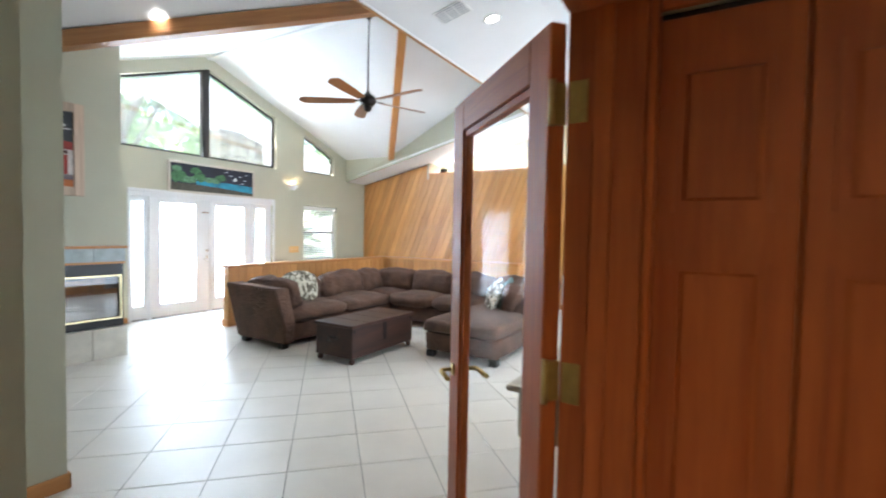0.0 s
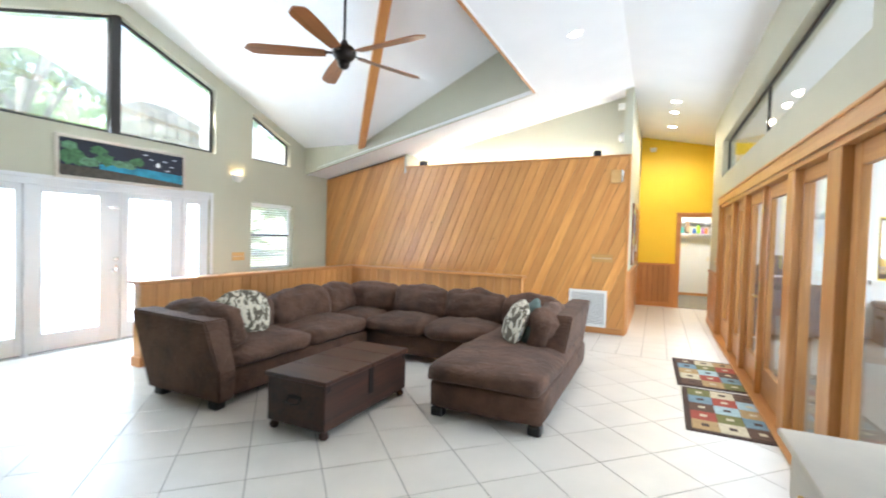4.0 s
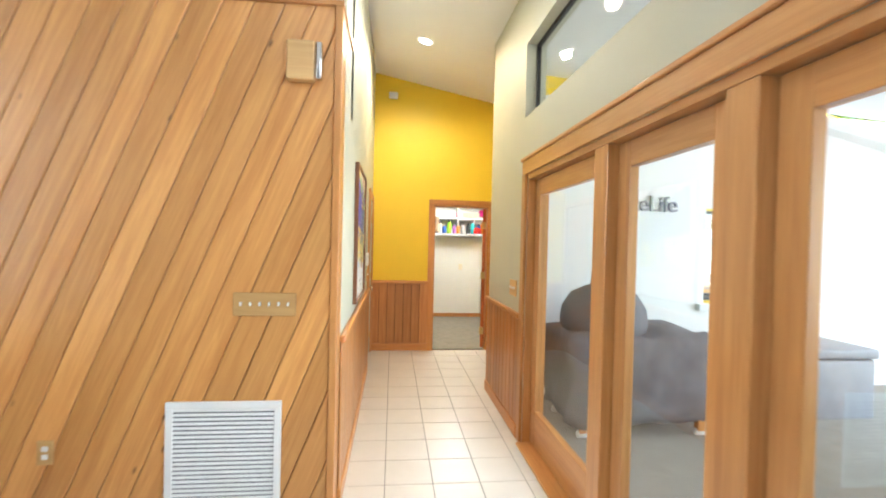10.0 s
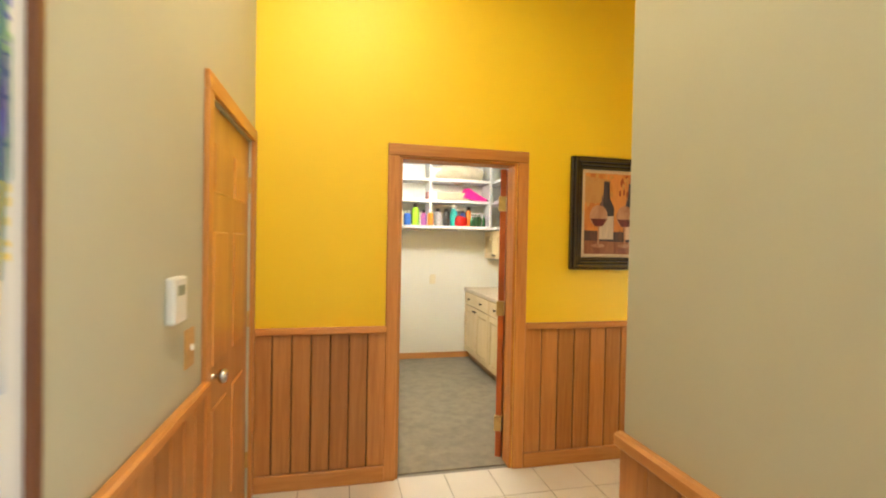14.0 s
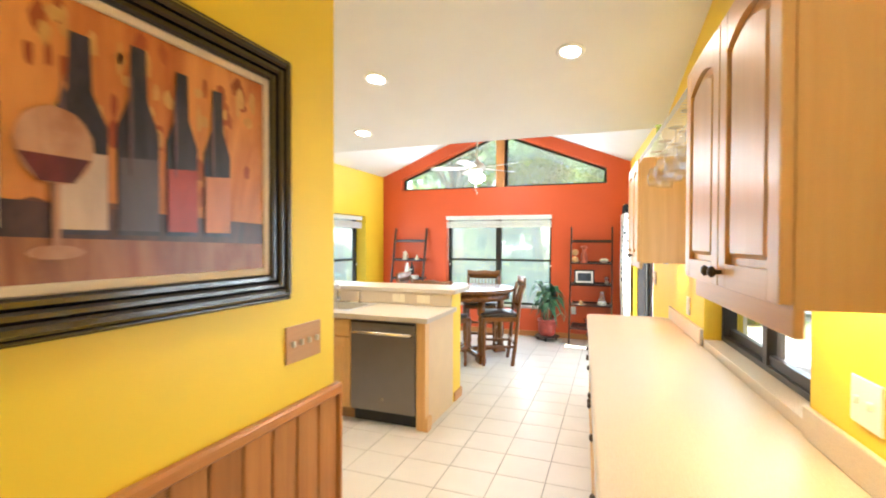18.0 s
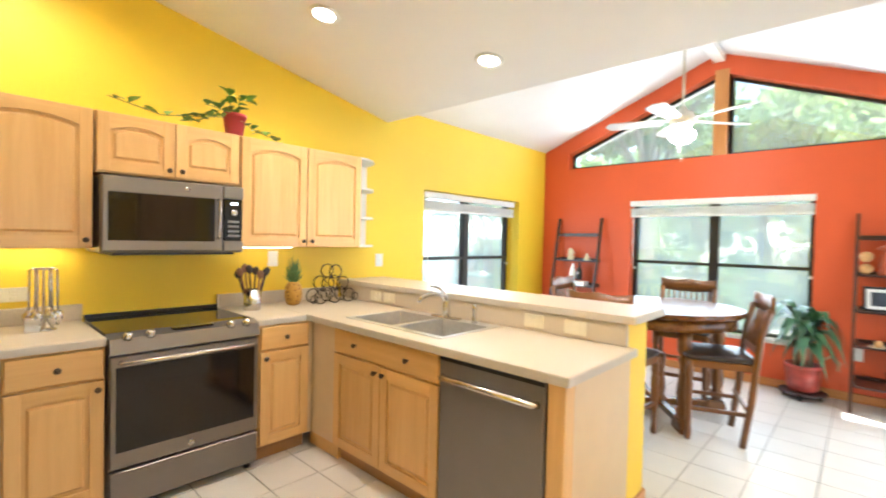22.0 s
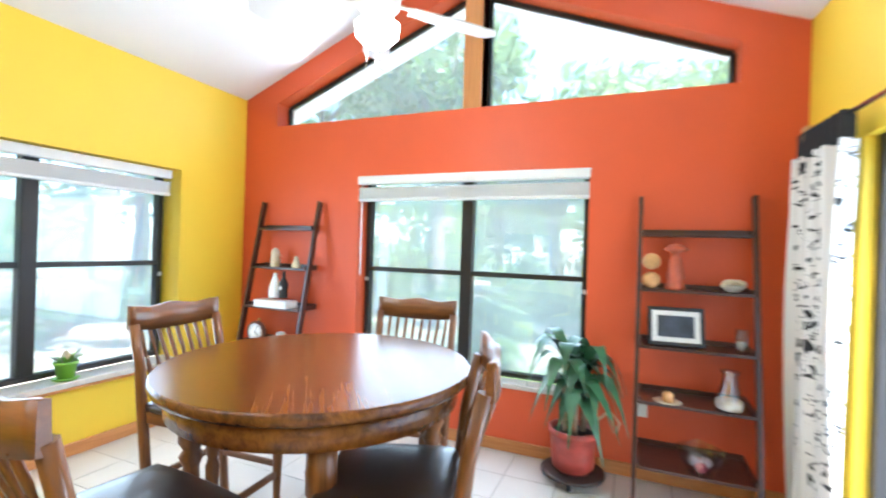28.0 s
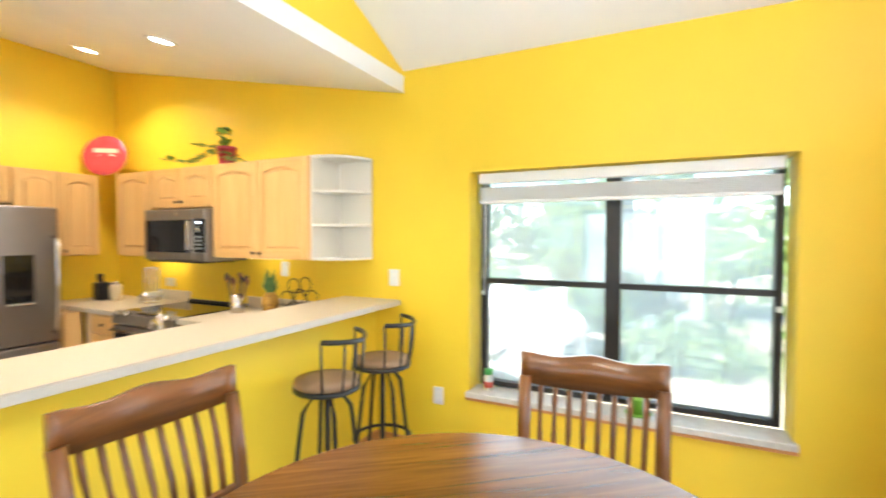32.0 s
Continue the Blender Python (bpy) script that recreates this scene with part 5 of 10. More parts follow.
g.visible_shadow = False
for z0 in (0.27, 1.885):
    bx("glazing_bead", fr, RX_, (0.105, -0.013, z0), (FL - FS, 0.013, z0 + 0.025), 0.003)
for x0 in (0.105, FL - FS - 0.02):
    bx("glazing_bead", fr, RZ_, (x0, -0.013, 0.295), (x0 + 0.02, 0.013, 1.885), 0.003)
for z0 in (0.25, 1.10, 1.78):
    hb = bx("hinge", fr, BRASS, (-0.012, -0.018, z0), (-0.0005, 0.018, z0 + 0.10), 0.001)
    part("hinge_pin", lathe([(0.008, z0 - 0.005), (0.008, z0 + 0.105)], 10), BRASS, fr, m=pose(-0.012, 0.02, 0))
for s_ in (-1, 1):
    part("lever", tube([(FL - 0.05, 0.02 * s_, 0.95), (FL - 0.05, 0.07 * s_, 0.95), (FL - 0.065, 0.075 * s_, 0.95), (FL - 0.16, 0.075 * s_, 0.95)], 0.009, 8), BRASS, fr)
    part("rose", lathe([(0.026, 0), (0.026, 0.006), (0.012, 0.010)], 18), BRASS, fr, m=pose(FL - 0.05, 0.022 * s_, 0.95, 90 if s_ < 0 else -90))
D0 = GX + 0.035
dj = struct("door_frame_den", box((D0 - 0.002, 0.66, 0.0), (D0 + 0.165, 0.70, 2.07), 0.003), RZ_, "russet wood jamb and casing of the den door", "door frame", LOW)
bx("head_jamb", dj, RY_, (D0 - 0.002, -0.62, 2.04), (D0 + 0.165, 0.66, 2.07), 0.003)
bx("casing", dj, RZ_, (D0 + 0.166, 0.665, 0.0), (D0 + 0.185, 0.704, 2.05), 0.004)
bx("casing", dj, RY_, (D0 + 0.166, -0.72, 2.05), (D0 + 0.185, 0.704, 2.15), 0.006)
bx("casing", dj, RY_, (D0 - 0.02, -0.72, 2.07), (D0 - 0.003, 0.70, 2.15), 0.005)
bx("door_stop", dj, RZ_, (D0 + 0.06, 0.648, 0.0), (D0 + 0.10, 0.659, 2.04), 0.002)
for z0 in (0.25, 1.10, 1.78):
    bx("hinge_leaf", dj, BRASS, (D0 + 0.004, 0.657, z0), (D0 + 0.045, 0.6595, z0 + 0.10), 0.001)
# closet doors
cl = thing("closet_door", pose(-0.16, 0.735, 0.0) @ LOW, "dark russet folding closet doors with raised panels", "closet door")
for i in range(4):
    x0 = i * 0.28
    lf = bx("leaf", cl, RZ_, (x0 + 0.002, 0.0, 0.012), (x0 + 0.278, 0.028, 2.015), 0.003)
    for z0, z1 in ((0.13, 0.72), (0.86, 1.45), (1.58, 1.90)):
        fr_ = [(x0 + 0.055, z0), (x0 + 0.225, z0), (x0 + 0.225, z1), (x0 + 0.055, z1)]
        b = slab(fr_, 'y', -0.007, 0.002)
        bmesh.ops.bevel(b, geom=[e for e in b.edges if all(v.co.y < -0.006 for v in e.verts)], offset=0.022, segments=1, affect='EDGES')
        part("raised_panel", b, RZ_, lf)
        for lo, hi in (((x0 + 0.045, -0.004, z0 - 0.01), (x0 + 0.055, 0.001, z1 + 0.01)), ((x0 + 0.225, -0.004, z0 - 0.01), (x0 + 0.235, 0.001, z1 + 0.01))):
            bx("moulding", lf, RZ_, lo, hi)
    if i in (0, 3):
        part("knob", lathe([(0.012, 0.0), (0.01, 0.015), (0.02, 0.026), (0.018, 0.036), (0, 0.04)], 16), RZ_, cl, m=pose(x0 + 0.14, 0.0, 0.80, 90))
cf = struct("trim_closet", box((-0.25, 0.705, 0.0), (-0.16, 0.73, 2.03), 0.005), RZ_, "russet wood casing of the closet", "trim", LOW)
bx("casing", cf, RX_, (-0.25, 0.705, 2.03), (1.05, 0.73, 2.12), 0.005)
bx("casing", cf, RZ_, (0.96, 0.705, 0.0), (1.05, 0.73, 2.03), 0.005)
bx("track", cf, BLACKF, (-0.16, 0.74, 2.016), (0.96, 0.775, 2.029))
# base board and book shelves by the den
bbd = struct("baseboard_stub", box((-3.0, 0.20, 0.0), (-2.985, 0.675, 0.085), 0.003), FIRY, "honey wood baseboard", "baseboard")
bx("return", bbd, FIRX, (-3.3, 0.66, 0.0), (-2.985, 0.675, 0.085), 0.003)
bc = thing("bookcase", pose(-3.3, -0.45, 0.0), "white open bookcase with a few red books", "bookcase")
for lo, hi in (((0, -0.42, 0), (0.28, -0.39, 2.3)), ((0, 0.60, 0), (0.28, 0.63, 2.3)), ((0, -0.39, 0), (0.02, 0.60, 2.3))):
    bx("side", bc, TRIMW, lo, hi, 0.002)
for i in range(6):
    bx("shelf", bc, TRIMW, (0.02, -0.39, 0.08 + i * 0.43), (0.28, 0.60, 0.105 + i * 0.43), 0.002)
for i in range(9):
    bk = thing("book", pose(-3.12, 0.10 - 0.034 * i, 1.825), "upright book with a red or pale cover", "book", "books on the shelf")
    h = 0.20 + 0.03 * ((i * 7) % 3)
    bx("cover", bk, paint(("book_red", "book_white", "book_wine")[i % 3], ((0.45, 0.03, 0.03), (0.7, 0.68, 0.64), (0.2, 0.03, 0.05))[i % 3], 0.5), (-0.08, -0.014, 0), (0.08, 0.014, h), 0.002)

# ---- console table by the glazed wall ----
CREAM = paint("cream_lacquer", (0.50, 0.45, 0.36), 0.45, 0.05, 6, 0.06, 70)
ct = thing("console_table", pose(-0.59, 2.18, 0.0), "cream painted console table with turned legs under the glazed wall", "console table")
bx("tabletop", ct, CREAM, (-0.22, -0.68, 0.725), (0.22, 0.68, 0.75), 0.006)
bx("drawer_case", ct, CREAM, (-0.18, -0.62, 0.50), (0.19, 0.62, 0.725), 0.004)
for i in range(3):
    d_ = bx("drawer", ct, CREAM, (-0.19, -0.60 + i * 0.405, 0.53), (-0.178, -0.21 + i * 0.405, 0.70), 0.003)
    part("knob", lathe([(0.006, 0), (0.012, 0.012), (0.01, 0.022), (0, 0.024)], 12), BRASS, d_, m=pose(-0.19, -0.405 + i * 0.405, 0.615, 0, -90))
for sx in (-0.15, 0.16):
    for sy in (-0.58, 0.58):
        part("leg", lathe([(0.012, 0), (0.016, 0.03), (0.012, 0.06), (0.018, 0.25), (0.024, 0.40), (0.014, 0.43), (0.025, 0.46), (0.025, 0.5)], 14), CREAM, ct, m=pose(sx, sy, 0))

# ---- wainscot of the hall ----
WNS = wood("wainscot_board", (0.52, 0.235, 0.075), (0.37, 0.145, 0.042), 'z', 0.36, knots=2.2, tone=0.13)


def wainscot(name, m, length, label, top=0.93, w=0.118):
    """Boards, rail and base board on a wall that faces local -y, from local x = 0 to length."""
    ob = struct(name, box((0, -0.004, 0.0), (length, -0.001, top), 0), paint("dark_groove", (0.06, 0.025, 0.010), 0.8), label, "wainscot", m)
    n = max(1, round(length / w))
    for i in range(n):
        bx("board", ob, WNS, (i * length / n + 0.003, -0.017, 0.10), ((i + 1) * length / n - 0.003, -0.004, top), 0.005)
    bx("chair_rail", ob, FIRX, (-0.004, -0.036, top), (length + 0.004, -0.001, top + 0.042), 0.008)
    bx("base_board", ob, FIRX, (0, -0.026, 0.0), (length, -0.004, 0.10), 0.005)
    return ob


wainscot("wainscot_hall_west", pose(HX, WY + 0.155, 0, 0, 0, 90), 11.03 - WY - 0.155, "honey pine wainscot of the hall")
wainscot("wainscot_hall_east", pose(GX, 10.36, 0, 0, 0, -90), 10.36 - 9.17, "honey pine wainscot of the hall")
wainscot("wainscot_pantry_west", pose(HX, PY, 0), 0.78, "honey pine wainscot under the yellow wall")
wainscot("wainscot_pantry_east", pose(0.055, PY, 0), PX - 0.055, "honey pine wainscot under the yellow wall")
struct("trim_wainscot_end", box((PX - 0.0, PY - 0.03, 0.0), (PX + 0.016, PY + 0.3, 0.97), 0.004), FIRZ, "wood corner board of the wainscot", "trim")


def six_panel(parent, w, h, material, y=-0.006):
    """Raised panels on a door leaf that faces local -y."""
    for x0, x1 in ((0.12 * w, 0.45 * w), (0.55 * w, 0.88 * w)):
        for z0, z1 in ((0.12 * h, 0.40 * h), (0.47 * h, 0.76 * h), (0.82 * h, 0.94 * h)):
            b = slab([(x0, z0), (x1, z0), (x1, z1), (x0, z1)], 'y', y, 0.001)
            bmesh.ops.bevel(b, geom=[e for e in b.edges if all(v.co.y < y + 0.001 for v in e.verts)], offset=0.025, segments=1, affect='EDGES')
            part("raised_panel", b, material, parent)


d3 = struct("door_3", box((0, 0.0, 0.01), (0.85, 0.04, 2.035), 0.003), PZ_, "honey pine six-panel door, closed", "door", pose(HX - 0.012, 11.10, 0, 0, 0, 90))
six_panel(d3, 0.85, 2.03, PZ_)
part("door_knob", lathe([(0.025, 0), (0.025, 0.006), (0.01, 0.012), (0.01, 0.035), (0.027, 0.045), (0.03, 0.06), (0.02, 0.072), (0, 0.075)], 18), CHROME, d3, m=pose(0.065, 0, 0.95, 90))
for z0 in (0.2, 1.0, 1.75):
    bx("hinge", d3, BRASS, (0.845, -0.012, z0), (0.865, 0.0, z0 + 0.09), 0.002)
c3 = struct("trim_door_3", box((HX, 11.03, 0.0), (HX + 0.02, 11.10, 2.045), 0.004), FIRZ, "honey wood casing of the hall door", "trim")
bx("casing", c3, FIRZ, (HX, 11.95, 0.0), (HX + 0.02, 12.02, 2.045), 0.004)
bx("casing", c3, FIRY, (HX, 11.03, 2.045), (HX + 0.02, 12.02, 2.115), 0.004)
# pantry door frame and leaf
c4 = struct("trim_pantry_door", box((-0.875, PY - 0.022, 0.0), (-0.80, PY, 2.03), 0.005), FIRZ, "honey wood casing of the pantry door", "trim")
bx("casing", c4, FIRZ, (-0.02, PY - 0.022, 0.0), (0.055, PY, 2.03), 0.005)
bx("casing", c4, FIRX, (-0.875, PY - 0.022, 2.03), (0.055, PY, 2.105), 0.005)
bx("jamb", c4, FIRZ, (-0.80, PY - 0.002, 0.0), (-0.782, PY + 0.122, 2.03), 0.002)
bx("jamb", c4, FIRZ, (-0.038, PY - 0.002, 0.0), (-0.02, PY + 0.122, 2.03), 0.002)
bx("jamb", c4, FIRX, (-0.782, PY - 0.002, 2.012), (-0.038, PY + 0.122, 2.03), 0.002)
d4 = struct("door_4", box((0, 0.0, 0.01), (0.74, 0.04, 2.01), 0.003), RZ_, "wood six-panel pantry door, standing open", "door", pose(-0.045, PY + 0.135, 0, 0, 0, 62))
six_panel(d4, 0.74, 2.0, RZ_)
for z0 in (0.2, 1.0, 1.72):
    bx("hinge", d4, BRASS, (-0.03, -0.004, z0), (0.03, 0.046, z0 + 0.10), 0.002)
part("door_knob", lathe([(0.025, 0), (0.01, 0.012), (0.01, 0.035), (0.028, 0.05), (0.02, 0.07), (0, 0.072)], 16), CHROME, d4, m=pose(0.68, 0, 0.95, 90))

# ---- hall pictures and plates ----
ab = thing("framed_art_print", pose(HX, 9.60, 1.035, 0, 0, 90), "abstract print of blue, yellow and green strokes in a brown frame", "picture")
BRF = wood("walnut_frame", (0.20, 0.075, 0.03), (0.12, 0.04, 0.018), 'z', 0.35)
framed(ab, 0.93, 1.055, 0.022, 0.03, BRF, paint("print_paper", (0.78, 0.79, 0.80), 0.5, 0.02))
ya = -0.0145
W_, H_ = 0.93, 1.055


def stroke(pts, material, k):
    daub(ab, [((u - 0.5) * W_, v * H_) for u, v in pts], ya - 0.0004 * k, material, "brush_stroke")


def brushy(name, a, b_, sc=9.0):
    if name in MATS:
        return MATS[name]
    m, nt, bs = nodes_of(name)
    f = noise_of(nt, sc, 5.0, 0.65, (1, 1, 0.3), dist=1.5)
    nt.links.new(ramp(nt, f, [(0.38, a), (0.62, b_)]), bs.inputs["Base Color"])
    bs.inputs["Roughness"].default_value = 0.4
    MATS[name] = m
    return m


stroke([(0.10, 0.26), (0.93, 0.22), (0.93, 0.96), (0.10, 0.96)], brushy("print_pale", (0.55, 0.62, 0.72), (0.72, 0.70, 0.68)), 1)
stroke([(0.10, 0.56), (0.50, 0.53), (0.93, 0.50), (0.93, 0.80), (0.55, 0.86), (0.12, 0.96)], brushy("print_blue", (0.035, 0.04, 0.34), (0.12, 0.11, 0.50)), 2)
stroke([(0.10, 0.40), (0.28, 0.36), (0.5, 0.39), (0.52, 0.54), (0.10, 0.57)], brushy("print_yellow", (0.80, 0.58, 0.06), (0.74, 0.62, 0.25)), 3)
stroke([(0.55, 0.30), (0.9, 0.26), (0.93, 0.50), (0.70, 0.54), (0.57, 0.48)], brushy("print_yellow", (0.80, 0.58, 0.06), (0.74, 0.62, 0.25)), 3)
stroke([(0.30, 0.93), (0.40, 0.84), (0.60, 0.78), (0.93, 0.70), (0.93, 0.80), (0.6, 0.88), (0.38, 0.97)], brushy("print_green", (0.30, 0.52, 0.25), (0.45, 0.62, 0.36)), 4)
stroke([(0.14, 0.97), (0.30, 0.90), (0.34, 0.95), (0.22, 0.98)], brushy("print_yellow", (0.80, 0.58, 0.06), (0.74, 0.62, 0.25)), 5)
stroke([(0.42, 0.97), (0.93, 0.84), (0.93, 0.97)], brushy("print_peach", (0.72, 0.50, 0.40), (0.76, 0.62, 0.55)), 5)
stroke([(0.62, 0.98), (0.90, 0.84), (0.93, 0.87), (0.70, 0.98)], brushy("print_brown", (0.28, 0.10, 0.05), (0.4, 0.2, 0.12)), 6)
stroke([(0.46, 0.30), (0.52, 0.28), (0.58, 0.80), (0.53, 0.84), (0.50, 0.55)], brushy("print_teal", (0.08, 0.20, 0.24), (0.12, 0.30, 0.33)), 6)
stroke([(0.60, 0.44), (0.72, 0.38), (0.84, 0.66), (0.70, 0.70)], brushy("print_teal", (0.08, 0.20, 0.24), (0.12, 0.30, 0.33)), 7)
stroke([(0.80, 0.30), (0.86, 0.28), (0.92, 0.78), (0.86, 0.80)], brushy("print_green", (0.30, 0.52, 0.25), (0.45, 0.62, 0.36)), 8)
stroke([(0.60, 0.72), (0.68, 0.70), (0.72, 0.82), (0.64, 0.86)], brushy("print_rust", (0.42, 0.10, 0.04), (0.5, 0.2, 0.1)), 8)
stroke([(0.46, 0.74), (0.60, 0.70), (0.62, 0.84)], brushy("print_pale", (0.55, 0.62, 0.72), (0.72, 0.70, 0.68)), 8)
stroke([(0.60, 0.24), (0.70, 0.22), (0.68, 0.34), (0.62, 0.36)], brushy("print_brown", (0.28, 0.10, 0.05), (0.4, 0.2, 0.12)), 9)
rs_ = random.Random(5)
ZONES = (("print_blue_dark", (0.03, 0.03, 0.30), (0.06, 0.07, 0.46), 0.10, 0.93, 0.50, 0.84, 70, 0.22), ("print_blue_mid", (0.10, 0.12, 0.55), (0.20, 0.20, 0.62), 0.10, 0.90, 0.56, 0.88, 46, 0.18),
         ("print_yellow", (0.80, 0.58, 0.06), (0.74, 0.62, 0.25), 0.10, 0.93, 0.33, 0.53, 44, 0.16), ("print_straw", (0.78, 0.66, 0.30), (0.74, 0.68, 0.48), 0.10, 0.60, 0.30, 0.50, 24, 0.12),
         ("print_green", (0.36, 0.58, 0.34), (0.48, 0.66, 0.46), 0.44, 0.93, 0.72, 0.90, 22, 0.16), ("print_teal", (0.05, 0.14, 0.26), (0.10, 0.26, 0.36), 0.46, 0.93, 0.34, 0.66, 26, 0.12))
for zi, (nm, ca, cb, u0, u1, v0, v1, cnt, ln) in enumerate(ZONES):
    b = bmesh.new()
    for i in range(cnt):
        u, v = rs_.uniform(u0, u1), rs_.uniform(v0, v1)
        du, dv = (ln * rs_.uniform(0.5, 1.3), rs_.uniform(-0.05, 0.0)) if zi != 5 else (rs_.uniform(-0.02, 0.02), ln * 1.6)
        th = rs_.uniform(0.003, 0.008)
        y_ = ya - 0.0048 - 0.0001 * (zi * 8 + i % 8)
        q_ = []
        for k in range(4):
            f_ = k / 3
            w_ = th * (0.8, 1.0, 0.95, 0.7)[k]
            q_.append(((u - du / 2 + du * f_ - (w_ if zi == 5 else 0), v + dv * f_ - (0 if zi == 5 else w_)), (u - du / 2 + du * f_ + (w_ if zi == 5 else 0), v + dv * f_ + (0 if zi == 5 else w_))))
        vv = [[b.verts.new(((min(max(p[0], 0.10), 0.93) - 0.5) * W_, y_, min(max(p[1], 0.22), 0.97) * H_)) for p in pr] for pr in q_]
        for k in range(3):
            b.faces.new((vv[k][0], vv[k + 1][0], vv[k + 1][1], vv[k][1]))
    tagged(part("paint_layer", b, brushy(nm, ca, cb), ab), kind="stuff")
for v, u0, u1 in ((0.125, 0.40, 0.68), (0.085, 0.55, 0.68)):
    stroke([(u0, v), (u1, v), (u1, v + 0.016), (u0, v + 0.016)], paint("print_grey_ink", (0.45, 0.45, 0.46), 0.5), 2)
th = thing("thermostat", pose(HX, 10.72, 1.31, 0, 0, 90), "white wall thermostat with a grey display", "thermostat")
bx("case", th, PLASTW, (-0.055, -0.028, -0.07), (0.055, 0, 0.07), 0.006)
bx("display", th, paint("lcd_grey", (0.25, 0.29, 0.24), 0.3), (-0.03, -0.0295, 0.015), (0.03, -0.0275, 0.045))
plate("switch_plate", pose(HX, 10.88, 1.13, 0, 0, 90), 0.085, 0.13, 1, OAKP, "small oak switch plate beside the hall door")
plate("switch_plate", pose(GX, 9.41, 1.15, 0, 0, -90), 0.20, 0.13, 3, OAKP, "oak switch plate with three white switches")
sn = thing("motion_sensor", pose(-1.40, PY, 3.51), "small white sensor on the yellow wall", "sensor")
bx("case", sn, PLASTW, (-0.06, -0.03, -0.045), (0.06, 0, 0.045), 0.008)
LACQ = paint("black_lacquer_frame", (0.020, 0.014, 0.012), 0.22, 0.15, 12, 0.05, 60, coat=0.4)
bp = thing("bottle_painting", pose(0.90, PY, 1.33), "painting of wine bottles and glasses in a wide black frame", "painting")
for inset, fw, dp, mt in ((0.0, 0.016, 0.036, LACQ), (0.016, 0.024, 0.052, LACQ), (0.040, 0.022, 0.042, LACQ), (0.062, 0.023, 0.030, LACQ), (0.085, 0.022, 0.02, paint("linen_liner", (0.62, 0.50, 0.34), 0.7))):
    w, h = 1.08 - 2 * inset, 0.77 - 2 * inset
    for lo, hi in (((-w / 2, -dp, inset), (-w / 2 + fw, 0, inset + h)), ((w / 2 - fw, -dp, inset), (w / 2, 0, inset + h)), ((-w / 2 + fw, -dp, inset), (w / 2 - fw, 0, inset + fw)), ((-w / 2 + fw, -dp, inset + h - fw), (w / 2 - fw, 0, inset + h))):
        bx("frame_side", bp, mt, lo, hi, 0.006 if mt is LACQ else 0.003)
bx("picture", bp, brushy("bottle_canvas", (0.40, 0.10, 0.02), (0.66, 0.27, 0.07), 3.5), (-0.433, -0.012, 0.107), (0.433, -0.001, 0.663))
yb = -0.0125
daub(bp, [(-0.433, 0.107), (0.433, 0.107), (0.433, 0.18), (-0.433, 0.20)], yb, brushy("table_paint", (0.22, 0.07, 0.03), (0.34, 0.14, 0.06)))
daub(bp, [(-0.433, 0.20), (0.433, 0.18), (0.433, 0.24), (-0.433, 0.27)], yb - 0.0004, brushy("shadow_paint", (0.04, 0.02, 0.02), (0.10, 0.04, 0.03)))
daub(bp, [(-0.433, 0.46), (-0.24, 0.46), (-0.24, 0.62), (-0.433, 0.64)], yb - 0.0004, brushy("parchment_paint", (0.44, 0.20, 0.06), (0.52, 0.28, 0.1)))
BOT = brushy("bottle_paint", (0.012, 0.012, 0.02), (0.05, 0.035, 0.05))
for i, (bxx, bw, hh, lab) in enumerate(((-0.265, 0.060, 0.41, (0.62, 0.52, 0.40)), (-0.075, 0.053, 0.40, (0.60, 0.44, 0.32)), (0.045, 0.048, 0.42, (0.10, 0.08, 0.09)), (0.155, 0.043, 0.40, (0.42, 0.05, 0.03)), (0.262, 0.043, 0.39, (0.56, 0.22, 0.10)))):
    z0, n = 0.20, bw * 0.36
    sh = [(bxx - bw, z0), (bxx + bw, z0), (bxx + bw, z0 + hh * 0.56), (bxx + n * 1.2, z0 + hh * 0.72), (bxx + n, z0 + hh), (bxx - n, z0 + hh), (bxx - n * 1.2, z0 + hh * 0.72), (bxx - bw, z0 + hh * 0.56)]
    daub(bp, sh, yb - 0.0008 - 0.0003 * i, BOT, "painted_bottle")
    daub(bp, [(bxx - bw * 0.95, z0 + 0.01), (bxx + bw * 0.95, z0 + 0.01), (bxx + bw * 0.95, z0 + hh * 0.42), (bxx - bw * 0.95, z0 + hh * 0.40)], yb - 0.0030 - 0.0003 * i, brushy("label_paint_%d" % i, shade(lab, 0.8), lab), "painted_label")
rb_ = random.Random(8)
for i, (nm, ca, cb, x0, x1, z0, z1, cnt) in enumerate((("ochre_touch", (0.50, 0.24, 0.06), (0.60, 0.33, 0.10), -0.42, 0.42, 0.42, 0.65, 40), ("rust_touch", (0.28, 0.05, 0.015), (0.36, 0.09, 0.02), -0.42, 0.42, 0.28, 0.65, 40), ("umber_touch", (0.10, 0.035, 0.02), (0.18, 0.06, 0.03), -0.42, 0.42, 0.11, 0.26, 36))):
    b = bmesh.new()
    for k in range(cnt):
        cx, cz, w_, h_ = rb_.uniform(x0, x1), rb_.uniform(z0, z1), rb_.uniform(0.012, 0.035), rb_.uniform(0.004, 0.012)
        if i < 2:
            w_, h_ = h_ * 1.6, w_
        pts_ = blob(cx, cz, min(w_, 0.43 - abs(cx)), h_, 8, 0.3, k)
        b.faces.new([b.verts.new((p[0], yb - 0.0007 + 0.00005 * i, p[1])) for p in pts_])
    tagged(part("paint_layer", b, brushy(nm, ca, cb, 12), bp), kind="stuff")
